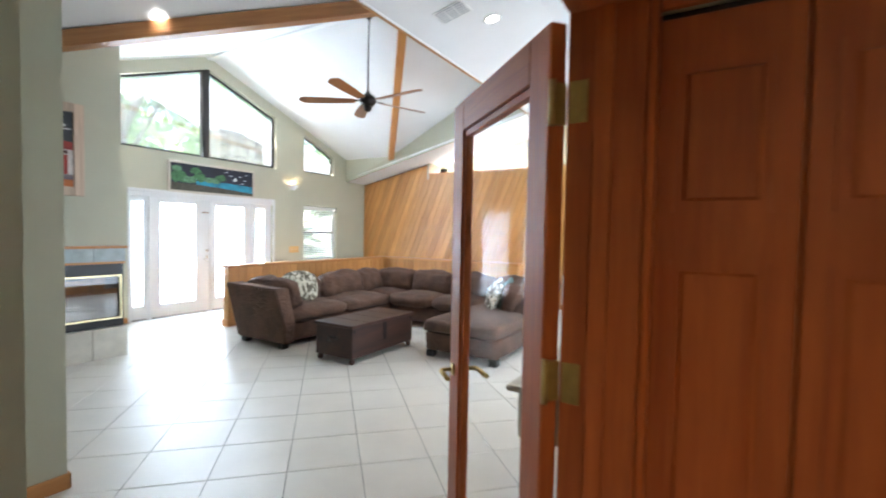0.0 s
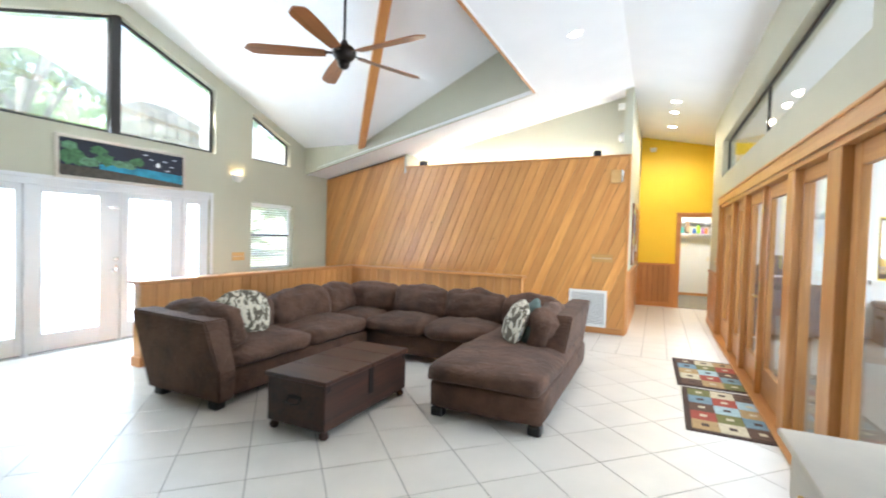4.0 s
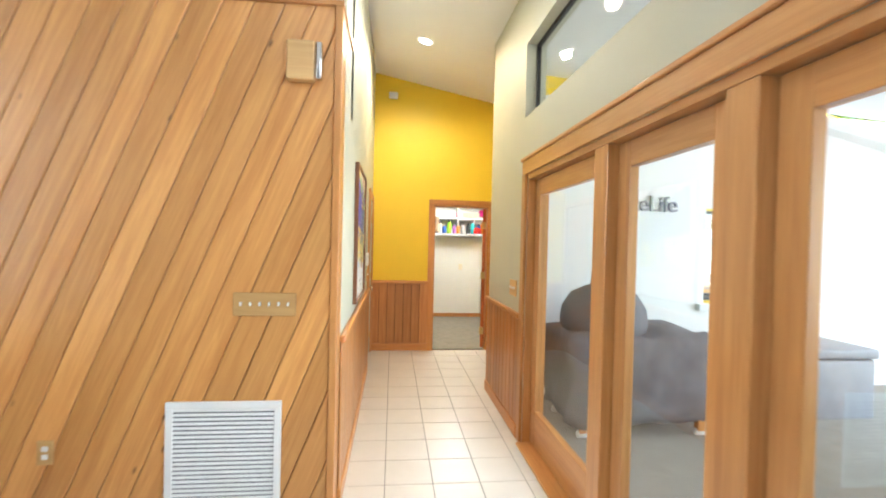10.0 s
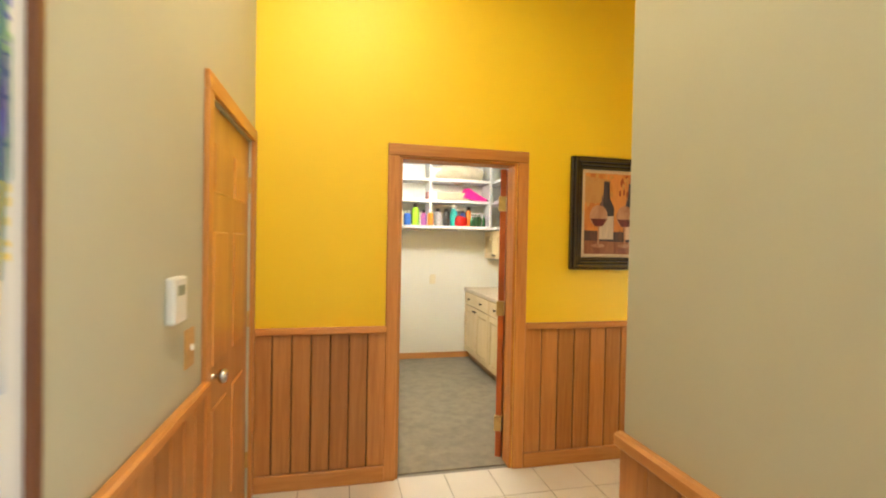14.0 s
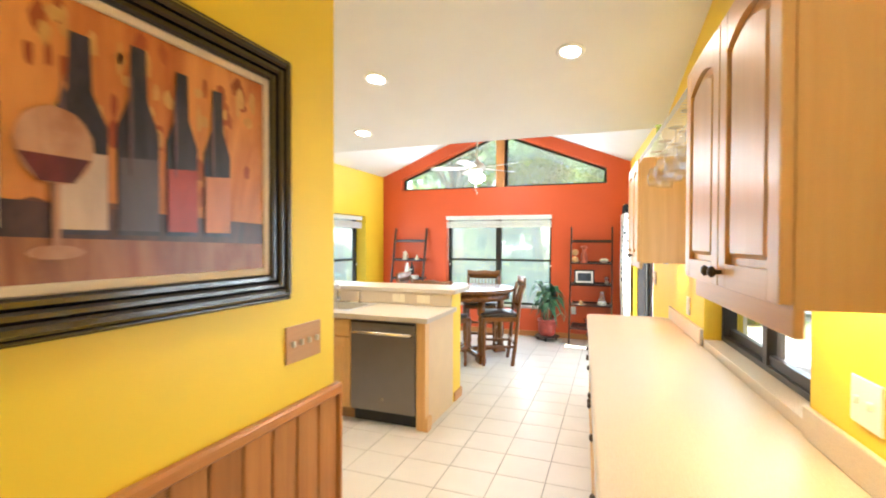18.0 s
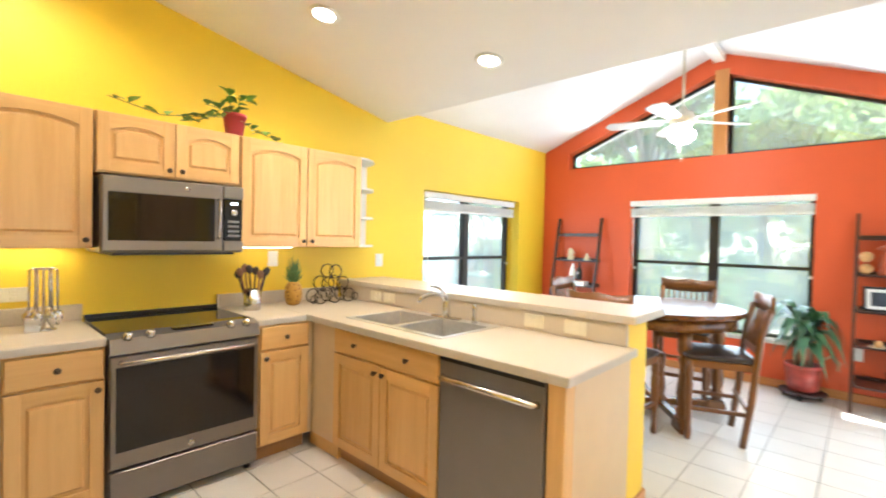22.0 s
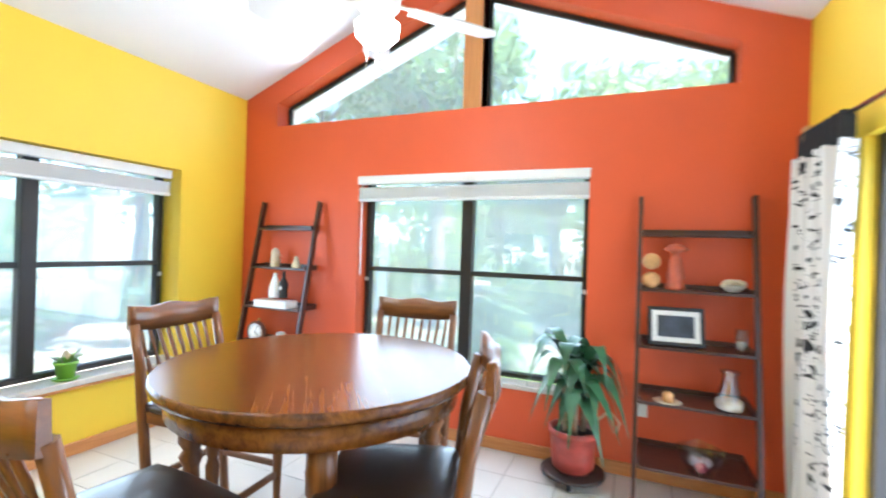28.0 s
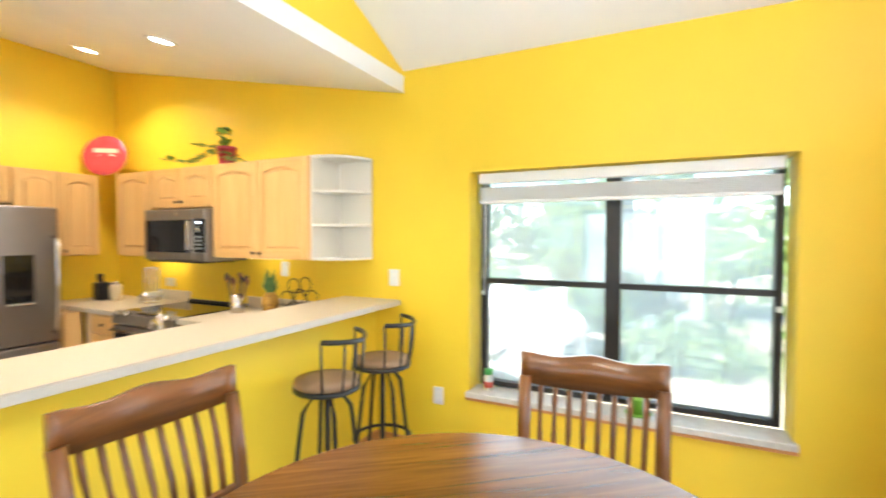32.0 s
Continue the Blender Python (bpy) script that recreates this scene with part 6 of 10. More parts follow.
for i, (x, z, w_, h_) in enumerate(((-0.30, 0.34, 0.012, 0.10), (-0.11, 0.33, 0.010, 0.09), (0.025, 0.36, 0.008, 0.12), (0.135, 0.37, 0.008, 0.10), (0.245, 0.37, 0.007, 0.10))):
    daub(bp, blob(x, z + 0.08, w_ * 0.5, h_, 12, 0.2, i), yb - 0.0050, brushy("bottle_sheen", (0.10, 0.06, 0.07), (0.22, 0.12, 0.12), 14), "painted_sheen")
for gx in (-0.325, -0.120):
    daub(bp, blob(gx, 0.37, 0.068, 0.075, 18, 0.02, 1), yb - 0.0056, brushy("glass_paint", (0.36, 0.15, 0.07), (0.52, 0.30, 0.18)), "painted_glass")
    daub(bp, [(gx - 0.062, 0.35), (gx + 0.062, 0.35), (gx + 0.03, 0.30), (gx - 0.03, 0.30)], yb - 0.0062, brushy("wine_paint", (0.08, 0.008, 0.008), (0.18, 0.02, 0.02)), "painted_wine")
    daub(bp, [(gx - 0.006, 0.17), (gx + 0.006, 0.17), (gx + 0.006, 0.30), (gx - 0.006, 0.30)], yb - 0.0056, brushy("glass_paint", (0.36, 0.15, 0.07), (0.52, 0.30, 0.18)), "painted_stem")
    daub(bp, blob(gx, 0.165, 0.05, 0.014, 12, 0.02, 2), yb - 0.0056, brushy("glass_paint", (0.36, 0.15, 0.07), (0.52, 0.30, 0.18)), "painted_foot")
plate("switch_plate", pose(1.54, PY, 1.17), 0.19, 0.125, 4, wood("tan_plate", (0.55, 0.30, 0.12), (0.45, 0.22, 0.08), 'x'), "tan wooden switch plate with four switches", tog=IVORY)
plate("wall_outlet", pose(0.98, PY - 0.018, 0.40), 0.075, 0.12, 1, IVORY, "ivory outlet in the wainscot", True, IVORY)

# ---- pantry ----
PSH = paint("shelf_white", (0.78, 0.79, 0.80), 0.45, 0.02)
ps = thing("pantry_shelves", pose(0, 0, 0), "white built-in pantry shelving on two walls", "shelving")
for z0 in (1.66, 1.98, 2.24, 2.48):
    dpt = 0.42 if z0 < 1.7 else 0.32
    bx("shelf", ps, PSH, (-1.67, 14.95 - dpt, z0), (1.06, 14.945, z0 + 0.035), 0.002)
    bx("side_shelf", ps, PSH, (0.72, 13.0, z0), (1.055, 14.95 - dpt - 0.002, z0 + 0.035), 0.002)
for x in (-1.0, -0.10, 0.66):
    bx("upright", ps, PSH, (x, 14.63, 1.70), (x + 0.03, 14.93, 2.60), 0.002)
bx("rail", ps, paint("shelf_light_grey", (0.45, 0.45, 0.44), 0.5), (-0.5, 14.60, 1.635), (0.25, 14.66, 1.66), 0.003)
pb = struct("baseboard_pantry", box((-1.67, 14.93, 0.0), (1.05, 14.949, 0.075), 0.003), FIRX, "honey wood baseboard in the pantry", "baseboard")
plate("wall_outlet", pose(0.02, 14.95, 1.02), 0.075, 0.12, 1, IVORY, "ivory wall plate in the pantry", False, IVORY)
BOTS = [("teal", (0.02, 0.50, 0.46)), ("black", (0.02, 0.02, 0.022)), ("cream", (0.62, 0.54, 0.40)), ("blue", (0.02, 0.12, 0.48)), ("lime green", (0.30, 0.62, 0.03)), ("purple", (0.42, 0.12, 0.45)), ("orange", (0.75, 0.22, 0.02)), ("grey", (0.35, 0.35, 0.36))]
rr = random.Random(11)
xs = -0.70
for i in range(12):
    nm, c = BOTS[(0, 1, 2, 3, 4, 5, 6, 7, 1, 0, 3, 6)[i]]
    h, r = rr.uniform(0.17, 0.27), rr.uniform(0.034, 0.046)
    bo = thing("water_bottle", pose(xs + r, 14.66 + rr.uniform(-0.03, 0.04), 1.695), nm + " drinking bottle with a cap on the pantry shelf", "bottle", "bottles on the pantry shelf")
    part("body", lathe([(r * 0.9, 0), (r, 0.01), (r, h * 0.68), (r * 0.72, h * 0.80), (r * 0.6, h * 0.82)], 16), paint("bottle_" + nm.replace(" ", "_"), c, 0.35, 0.04), bo)
    part("cap", lathe([(r * 0.66, h * 0.82), (r * 0.66, h * 0.95), (r * 0.4, h), (0, h)], 14), BLACK if i % 3 else PLASTW, bo)
    xs += 2 * r + rr.uniform(0.005, 0.03)
rc = thing("red_kettle", pose(0.30, 14.68, 1.695), "red enamel kettle stacked with lids", "kettle")
part("body", lathe([(0.07, 0), (0.09, 0.03), (0.085, 0.10), (0.06, 0.13), (0, 0.14)], 20), paint("red_enamel", (0.55, 0.02, 0.015), 0.25), rc)
part("handle", tube([(-0.07, 0, 0.11), (-0.06, 0, 0.18), (0.06, 0, 0.18), (0.07, 0, 0.11)], 0.008), BLACK, rc)
bx("box_lid", rc, paint("silver_box", (0.6, 0.6, 0.6), 0.3, metal=0.6), (-0.07, -0.05, 0.19), (0.07, 0.05, 0.22), 0.004)
GG = paint("dark_green_bottle_glass", (0.01, 0.10, 0.03), 0.12, spec=0.8)
for i in range(7):
    gb = thing("green_bottle", pose(0.43 + 0.052 * (i % 4), 14.62 + 0.08 * (i // 4), 1.695), "small dark green glass bottle", "bottle", "green bottles on the pantry shelf")
    part("body", lathe([(0.022, 0), (0.024, 0.01), (0.024, 0.09), (0.010, 0.13), (0.010, 0.155)], 12), GG, gb)
    part("cap", lathe([(0.012, 0.155), (0.012, 0.17), (0, 0.172)], 10), PLASTW, gb)
bs_ = thing("wicker_basket", pose(-0.45, 14.76, 2.515), "brown wicker basket with a green lining", "basket")
part("basket", lathe([(0.13, 0), (0.17, 0.06), (0.19, 0.13), (0.175, 0.13), (0.12, 0.02), (0, 0.02)], 24), paint("wicker", (0.13, 0.06, 0.025), 0.8, 0.4, 60, 0.9, 90), bs_)
part("lining", lathe([(0.19, 0.125), (0.20, 0.145), (0.17, 0.15)], 24), paint("green_cloth", (0.20, 0.36, 0.08), 0.9), bs_)
ppl = thing("folded_blanket", pose(0.18, 14.77, 2.275), "cream folded cloth on the pantry shelf", "blanket")
part("cloth", cushion((-0.20, -0.14, 0), (0.40, 0.12, 0.17), 0.07, 0.03, 5, 0.03), paint("cream_cloth", (0.60, 0.54, 0.42), 0.95, 0.1, 20, 0.4, 200), ppl)
bxx_ = thing("storage_box", pose(0.10, 14.77, 2.02), "pale cardboard storage box", "box")
bx("carton", bxx_, paint("cream_card", (0.62, 0.56, 0.40), 0.8), (-0.10, -0.14, 0), (0.30, 0.13, 0.09), 0.003)
pk = thing("pink_tray", pose(0.46, 14.70, 2.02, 0, 10, 15), "bright pink plastic folder lying on the shelf", "folder")
part("sheet", slab([(-0.16, 0.0), (0.17, 0.0), (0.15, 0.05), (-0.05, 0.10), (-0.12, 0.13)], 'y', -0.08, 0.06), paint("hot_pink", (0.80, 0.02, 0.30), 0.4), pk)
for i, (x, c, w, h) in enumerate(((-0.04, (0.55, 0.25, 0.28), 0.16, 0.10), (0.16, (0.28, 0.18, 0.10), 0.10, 0.06), (0.50, (0.05, 0.05, 0.055), 0.34, 0.03))):
    ob = thing("tin_box", pose(x, 14.75, 2.0 + 0.015), "small tin on the middle pantry shelf", "tin")
    bx("tin", ob, paint("tin_%d" % i, c, 0.5, 0.1, 20), (-w / 2, -0.07, 0), (w / 2, 0.07, h), 0.006)
bb_ = thing("black_bag", pose(0.86, 14.42, 1.695, 0, 0, 20), "crumpled black bag on the corner shelf", "bag")
part("bag", cushion((-0.12, -0.10, 0), (0.12, 0.10, 0.24), 0.06, 0.02, 9, 0.03), paint("black_nylon", (0.02, 0.02, 0.024), 0.5, 0.2, 15, 0.5, 40), bb_)
for i in range(6):
    ob = thing("folded_cloths", pose(0.90, 14.1 - 0.2 * (i % 3), 1.70 if i < 3 else 2.02), "small stack of folded cloths", "cloth", "cloths on the side shelf")
    part("stack", cushion((-0.10, -0.08, 0), (0.10, 0.08, 0.14), 0.03, 0.01, i, 0.01, 4), paint("cloth_%d" % i, ((0.08, 0.07, 0.2), (0.3, 0.3, 0.34), (0.02, 0.25, 0.28), (0.25, 0.1, 0.3), (0.5, 0.5, 0.5), (0.1, 0.1, 0.12))[i], 0.9, 0.1, 20, 0.4, 200), ob)
WBX = paint("white_carton", (0.74, 0.74, 0.72), 0.6, 0.04)
for i, (x, z, w, h) in enumerate(((-0.62, 2.275, 0.30, 0.06), (-0.55, 2.017, 0.34, 0.10), (-0.02, 2.275, 0.16, 0.13), (-0.02, 2.017, 0.13, 0.12))):
    ob = thing("white_box", pose(x, 14.77, z), "white cardboard box on a pantry shelf", "box", "white boxes in the pantry")
    bx("carton", ob, WBX, (-w / 2, -0.12, 0), (w / 2, 0.12, h), 0.004)
for i, (y, z, c, h) in enumerate(((14.25, 2.017, (0.22, 0.08, 0.18), 0.10), (14.02, 2.017, (0.05, 0.06, 0.22), 0.13), (13.80, 2.017, (0.30, 0.12, 0.16), 0.11), (13.60, 1.697, (0.20, 0.02, 0.05), 0.24), (13.42, 1.697, (0.02, 0.02, 0.03), 0.22), (14.20, 2.277, (0.36, 0.14, 0.15), 0.09), (13.9, 2.277, (0.72, 0.71, 0.68), 0.12))):
    ob = thing("folded_cloth", pose(0.88, y, z, 0, 0, 8 * (i % 3 - 1)), "folded dark patterned cloth on the side shelf", "cloth", "cloths on the side shelf")
    part("fold", cushion((-0.14, -0.09, 0), (0.14, 0.09, h), 0.03, 0.01, i + 50, 0.014, 5), paint("dark_cloth_%d" % i, c, 0.9, 0.5, 30, 0.4, 200), ob)
tb_ = thing("travel_tumbler", pose(-0.52, 14.60, 1.695), "tall tan travel tumbler with a black base", "tumbler")
part("body", lathe([(0.045, 0.03), (0.048, 0.10), (0.052, 0.30), (0.05, 0.32), (0, 0.32)], 20), paint("tan_tumbler", (0.50, 0.36, 0.22), 0.4), tb_)
part("base_band", lathe([(0.042, 0), (0.046, 0.004), (0.046, 0.03), (0.04, 0.032)], 20), BLACK, tb_)
# unseen ceiling lamp, added to brighten the pantry
pl_ = thing("ceiling_light", pose(-0.3, 13.4, 2.62), "unseen flush ceiling light added to brighten the pantry", "ceiling light")
part("bowl", lathe([(0.0, -0.09), (0.10, -0.07), (0.15, -0.03), (0.16, 0.0)], 24), glow("pantry_bowl_glow", (1.0, 0.97, 0.90), 1.5), pl_)
pp = bpy.data.lights.new("pantry_lamp", 'POINT')
pp.energy, pp.color, pp.shadow_soft_size = 16 * LAMP, (1.0, 0.98, 0.94), 0.12
po = new("pantry_lamp", pp)
po.location = (-0.3, 13.4, 2.42)

# ---- kitchen cabinets ----
MAP = dict(light=(0.75, 0.47, 0.185), dark=(0.65, 0.375, 0.13))
MX_, MY_, MZ_ = [wood("honey_maple", MAP["light"], MAP["dark"], a, 0.38, 0.6, coat=0.2, tone=0.05) for a in "xyz"]
MCREAM = paint("pale_maple_panel", (0.68, 0.52, 0.32), 0.45, 0.04, 5, 0.05, 80)
KNOB = paint("dark_bronze_knob", (0.10, 0.075, 0.055), 0.35, 0.1, 30, 0.05, 90, metal=0.9)


def laminate():
    m, nt, b = nodes_of("beige_laminate")
    f = noise_of(nt, 260.0, 2.0)
    nt.links.new(ramp(nt, f, [(0.35, (0.50, 0.42, 0.31)), (0.65, (0.62, 0.53, 0.41))]), b.inputs["Base Color"])
    b.inputs["Roughness"].default_value = 0.38
    return m


LAM = laminate()
LAMEDGE = paint("laminate_edge", (0.54, 0.49, 0.42), 0.45, 0.05, 60)


def knob_at(parent, x, z, y=-0.022):
    return part("knob", lathe([(0.006, 0), (0.006, 0.012), (0.014, 0.018), (0.015, 0.024), (0.008, 0.030), (0, 0.031)], 14), KNOB, parent, m=pose(x, y, z, 90))


def cab_door(parent, x0, x1, z0, z1, arched=False, knob=None, name="door", mats=None):
    """A framed door with a raised panel, facing local -y; front of the frame at y = -0.022."""
    mz, mx = mats or (MZ_, MX_)
    s = min(0.058, (x1 - x0) * 0.2)
    d = part(name, box((x0 + 0.004, -0.008, z0 + 0.004), (x1 - 0.004, -0.0005, z1 - 0.004)), mz, parent)
    part("stile", box((x0, -0.022, z0), (x0 + s, 0, z1), 0.002), mz, d)
    part("stile", box((x1 - s, -0.022, z0), (x1, 0, z1), 0.002), mz, d)
    part("rail", box((x0 + s, -0.0217, z0), (x1 - s, 0, z0 + s)), mx, d)
    rise = 0.035 if arched else 0.0
    xm, w = (x0 + x1) / 2, (x1 - x0) / 2 - s
    n = 9 if arched else 2
    arc = [(x0 + s + 2 * w * i / (n - 1), z1 - s - rise + rise * (1 - ((2 * i / (n - 1)) - 1) ** 2 if arched else 0)) for i in range(n)]
    part("rail", slab(arc + [(x1 - s, z1), (x0 + s, z1)], 'y', -0.0217, 0), mx, d)
    e = 0.012
    arc2 = [(min(max(p[0], x0 + s + e), x1 - s - e), p[1] - e) for p in arc]
    pb_ = slab([(x0 + s + e, z0 + s + e), (x1 - s - e, z0 + s + e)] + arc2[::-1], 'y', -0.019, -0.007)
    bmesh.ops.bevel(pb_, geom=[q for q in pb_.edges if all(v.co.y < -0.018 for v in q.verts)], offset=0.016, segments=1, affect='EDGES')
    part("raised_panel", pb_, mz, d)
    if knob:
        knob_at(d, *knob)
    return d


def drawer_front(parent, x0, x1, z0, z1, knobs=1, mx=None):
    d = part("drawer", box((x0, -0.022, z0), (x1, 0, z1), 0.006), mx or MX_, parent)
    for i in range(knobs):
        knob_at(d, x0 + (x1 - x0) * (i + 0.5) / knobs, (z0 + z1) / 2)
    return d


def base_unit(m, w, layout, label, depth=0.58, group="base cabinets"):
    """A base cabinet from local x = 0 to w, its front at local y = 0 and its back behind it."""
    ob = thing("base_cabinet", m, label, "cabinet", group)
    low = 0.715 if layout == "sink" else 0.872       # open above for the sink bowls
    bx("body", ob, MZ_, (0, 0.0, 0.10), (w, depth, low), 0.001)
    if low < 0.8:
        bx("front_frame", ob, MX_, (0, 0.0, low), (w, 0.02, 0.872), 0.001)
    bx("toe_kick", ob, wood("toe_kick", (0.42, 0.22, 0.09), (0.33, 0.16, 0.06), 'x'), (0, 0.05, 0.0), (w, depth, 0.10))
    g = 0.006
    if layout == "drawer_door":
        drawer_front(ob, g, w - g, 0.715, 0.862)
        cab_door(ob, g, w - g, 0.115, 0.703, False, (w - 0.035, 0.665))
    elif layout == "drawer_door_l":
        drawer_front(ob, g, w - g, 0.715, 0.862)
        cab_door(ob, g, w - g, 0.115, 0.703, False, (0.035, 0.665))
    elif layout == "sink":
        drawer_front(ob, g, w - g, 0.715, 0.862, 2)
        cab_door(ob, g, w / 2 - 0.003, 0.115, 0.703, False, (w / 2 - 0.035, 0.665))
        cab_door(ob, w / 2 + 0.003, w - g, 0.115, 0.703, False, (w / 2 + 0.035, 0.665))
    elif layout == "two":
        drawer_front(ob, g, w / 2 - 0.003, 0.715, 0.862)
        drawer_front(ob, w / 2 + 0.003, w - g, 0.715, 0.862)
        cab_door(ob, g, w / 2 - 0.003, 0.115, 0.703, False, (w / 2 - 0.035, 0.665))
        cab_door(ob, w / 2 + 0.003, w - g, 0.115, 0.703, False, (w / 2 + 0.035, 0.665))
    return ob


def upper_unit(m, w, z0, z1, doors, label, depth=0.31, knobs_low=True, group="wall cabinets", knob_right=True):
    ob = thing("wall_cabinet", m, label, "cabinet", group)
    bx("body", ob, MZ_, (0, 0.0, z0), (w, depth, z1), 0.001)
    g = 0.004
    for i in range(doors):
        x0, x1 = w * i / doors + g, w * (i + 1) / doors - g
        kx = (x1 - 0.03 if i == 0 else x0 + 0.03) if doors == 2 else (x1 - 0.03 if knob_right else x0 + 0.03)
        cab_door(ob, x0, x1, z0 + 0.008, z1 - 0.008, True, (kx, z0 + 0.045))
    return ob


# north run
base_unit(pose(2.04, 14.335, 0), 0.375, "drawer_door", "honey maple base cabinet with a drawer and a panelled door")
f1 = thing("cabinet_filler", pose(1.93, 14.335, 0), "pale maple filler panel beside the refrigerator", "cabinet")
bx("panel", f1, MCREAM, (0, 0, 0.0), (0.108, 0.58, 0.872), 0.002)
base_unit(pose(3.20, 14.335, 0), 0.345, "drawer_door_l", "honey maple base cabinet with a drawer and a panelled door", 0.58)
f2 = thing("cabinet_filler", pose(3.547, 14.33, 0), "pale maple corner panel", "cabinet")
bx("panel", f2, MCREAM, (0.0, 0.0, 0.10), (0.05, 0.02, 0.872), 0.002)
bx("panel", f2, MCREAM, (0.03, -0.29, 0.10), (0.05, 0.0, 0.872), 0.002)
bx("toe_kick", f2, MX_, (0.05, -0.29, 0.0), (0.09, 0.05, 0.10))
upper_unit(pose(1.91, 14.63, 0), 0.50, 1.35, 2.10, 1, "honey maple wall cabinet with an arched door")
upper_unit(pose(2.42, 14.63, 0), 0.765, 1.765, 2.10, 2, "short honey maple wall cabinet above the microwave")
upper_unit(pose(3.195, 14.63, 0), 0.98, 1.36, 2.10, 2, "honey maple wall cabinet with two arched doors")
osh = thing("corner_shelf_unit", pose(4.178, 14.955, 0), "white open end shelf with three rounded shelves", "shelf")
SHW = paint("shelf_cream_white", (0.74, 0.70, 0.62), 0.45, 0.02)
bx("back_panel", osh, SHW, (0, -0.012, 1.36), (0.30, 0.0, 2.10))
bx("side_panel", osh, SHW, (0.0, -0.32, 1.36), (0.012, -0.012, 2.10))
qs = [(0.0, -0.005)] + [(0.30 * math.cos(a), -0.01 - 0.31 * math.sin(a)) for a in [math.pi / 2 * i / 8 for i in range(9)]]
for z0 in (1.36, 1.60, 1.84, 2.085):
    part("shelf", slab(qs, 'z', z0, z0 + 0.016), SHW, osh)
# west run
upper_unit(pose(1.58, 13.12, 0, 0, 0, 90), 0.85, 1.80, 2.10, 2, "short honey maple wall cabinet over the refrigerator")
upper_unit(pose(1.58, 13.98, 0, 0, 0, 90), 0.64, 1.35, 2.10, 2, "honey maple wall cabinet with arched doors")
base_unit(pose(1.87, 14.20, 0, 0, 0, 90), 0.13, "none", "narrow honey maple corner cabinet")

# lights under the wall cabinets
for x0, x1, gl_ in ((1.98, 2.36, 3.6), (3.30, 3.70, 1.2)):
    uc = thing("under_cabinet_light", pose(x0, 14.86, 1.345), "slim light under the wall cabinet, switched on", "light", "lights under the cabinets")
    bx("housing", uc, PLASTW, (0, -0.03, 0.006), (x1 - x0, 0.03, 0.016), 0.003)
    bx("diffuser", uc, glow("counter_light_glow_%d" % (gl_ * 10), (1.0, 0.88, 0.60), gl_), (0.01, -0.02, 0.0), (x1 - x0 - 0.01, 0.02, 0.0055), 0.002)
# peninsula
MPEN = lambda y: pose(3.575, y, 0, 0, 0, -90)
base_unit(MPEN(14.04), 0.93, "sink", "honey maple sink cabinet with two panelled doors")
pe = thing("peninsula_end", pose(0, 0, 0), "pale panel and maple stile at the end of the peninsula", "cabinet")
bx("stile", pe, MZ_, (3.56, 12.425, 0.0), (3.64, 12.505, 0.872), 0.003)
bx("panel", pe, MCREAM, (3.64, 12.425, 0.0), (4.235, 12.445, 0.872), 0.002)
bx("toe_board", pe, MX_, (3.55, 12.40, 0.0), (3.645, 12.425, 0.11), 0.003)
dw = thing("dishwasher", MPEN(13.105), "slate grey dishwasher with a curved handle under the counter", "dishwasher")
bx("body", dw, BLACK, (0.003, 0.0, 0.10), (0.595, 0.57, 0.868))
bx("door_panel", dw, STEEL, (0.004, -0.03, 0.115), (0.594, 0.0, 0.862), 0.006)
bx("control_lip", dw, BLACK, (0.004, -0.031, 0.845), (0.594, -0.028, 0.862))
part("handle", tube([(0.03, -0.03, 0.765), (0.04, -0.06, 0.768), (0.30, -0.072, 0.772), (0.555, -0.06, 0.768), (0.565, -0.03, 0.765)], 0.016, 10), CHROME, dw)
part("badge", lathe([(0.013, 0), (0.013, 0.002), (0, 0.002)], 16), CHROME, dw, m=pose(0.30, -0.03, 0.22, 90))
bx("kick_plate", dw, BLACK, (0.004, 0.04, 0.0), (0.594, 0.06, 0.10))
# knee wall and bar
kw = struct("wall_bar", box((4.24, 12.44, 0.0), (4.50, NY, 1.03)), YELLOW, "yellow half wall under the breakfast bar", "half wall")
bx("baseboard", kw, FIRY, (4.50, 12.425, 0.0), (4.516, NY, 0.085), 0.003)
bx("baseboard", kw, FIRX, (4.30, 12.424, 0.0), (4.516, 12.44, 0.085), 0.003)
bar = thing("breakfast_bar", pose(0, 0, 0), "beige laminate breakfast bar top with a pale rounded edge", "counter")
b = slab([(4.21, 12.40), (4.66, 12.40), (4.71, 12.45), (4.71, NY - 0.003), (4.21, NY - 0.003)], 'z', 1.032, 1.072)
bmesh.ops.bevel(b, geom=[e for e in b.edges if abs(e.verts[0].co.z - e.verts[1].co.z) < 1e-4], offset=0.006, segments=2, affect='EDGES')
part("top", b, LAM, bar)
bx("edge_band", bar, LAMEDGE, (4.206, 12.46, 1.036), (4.2095, NY - 0.005, 1.067))
bx("edge_band", bar, LAMEDGE, (4.7105, 12.47, 1.036), (4.714, NY - 0.005, 1.067))
bx("edge_band", bar, LAMEDGE, (4.23, 12.396, 1.036), (4.65, 12.3995, 1.067))
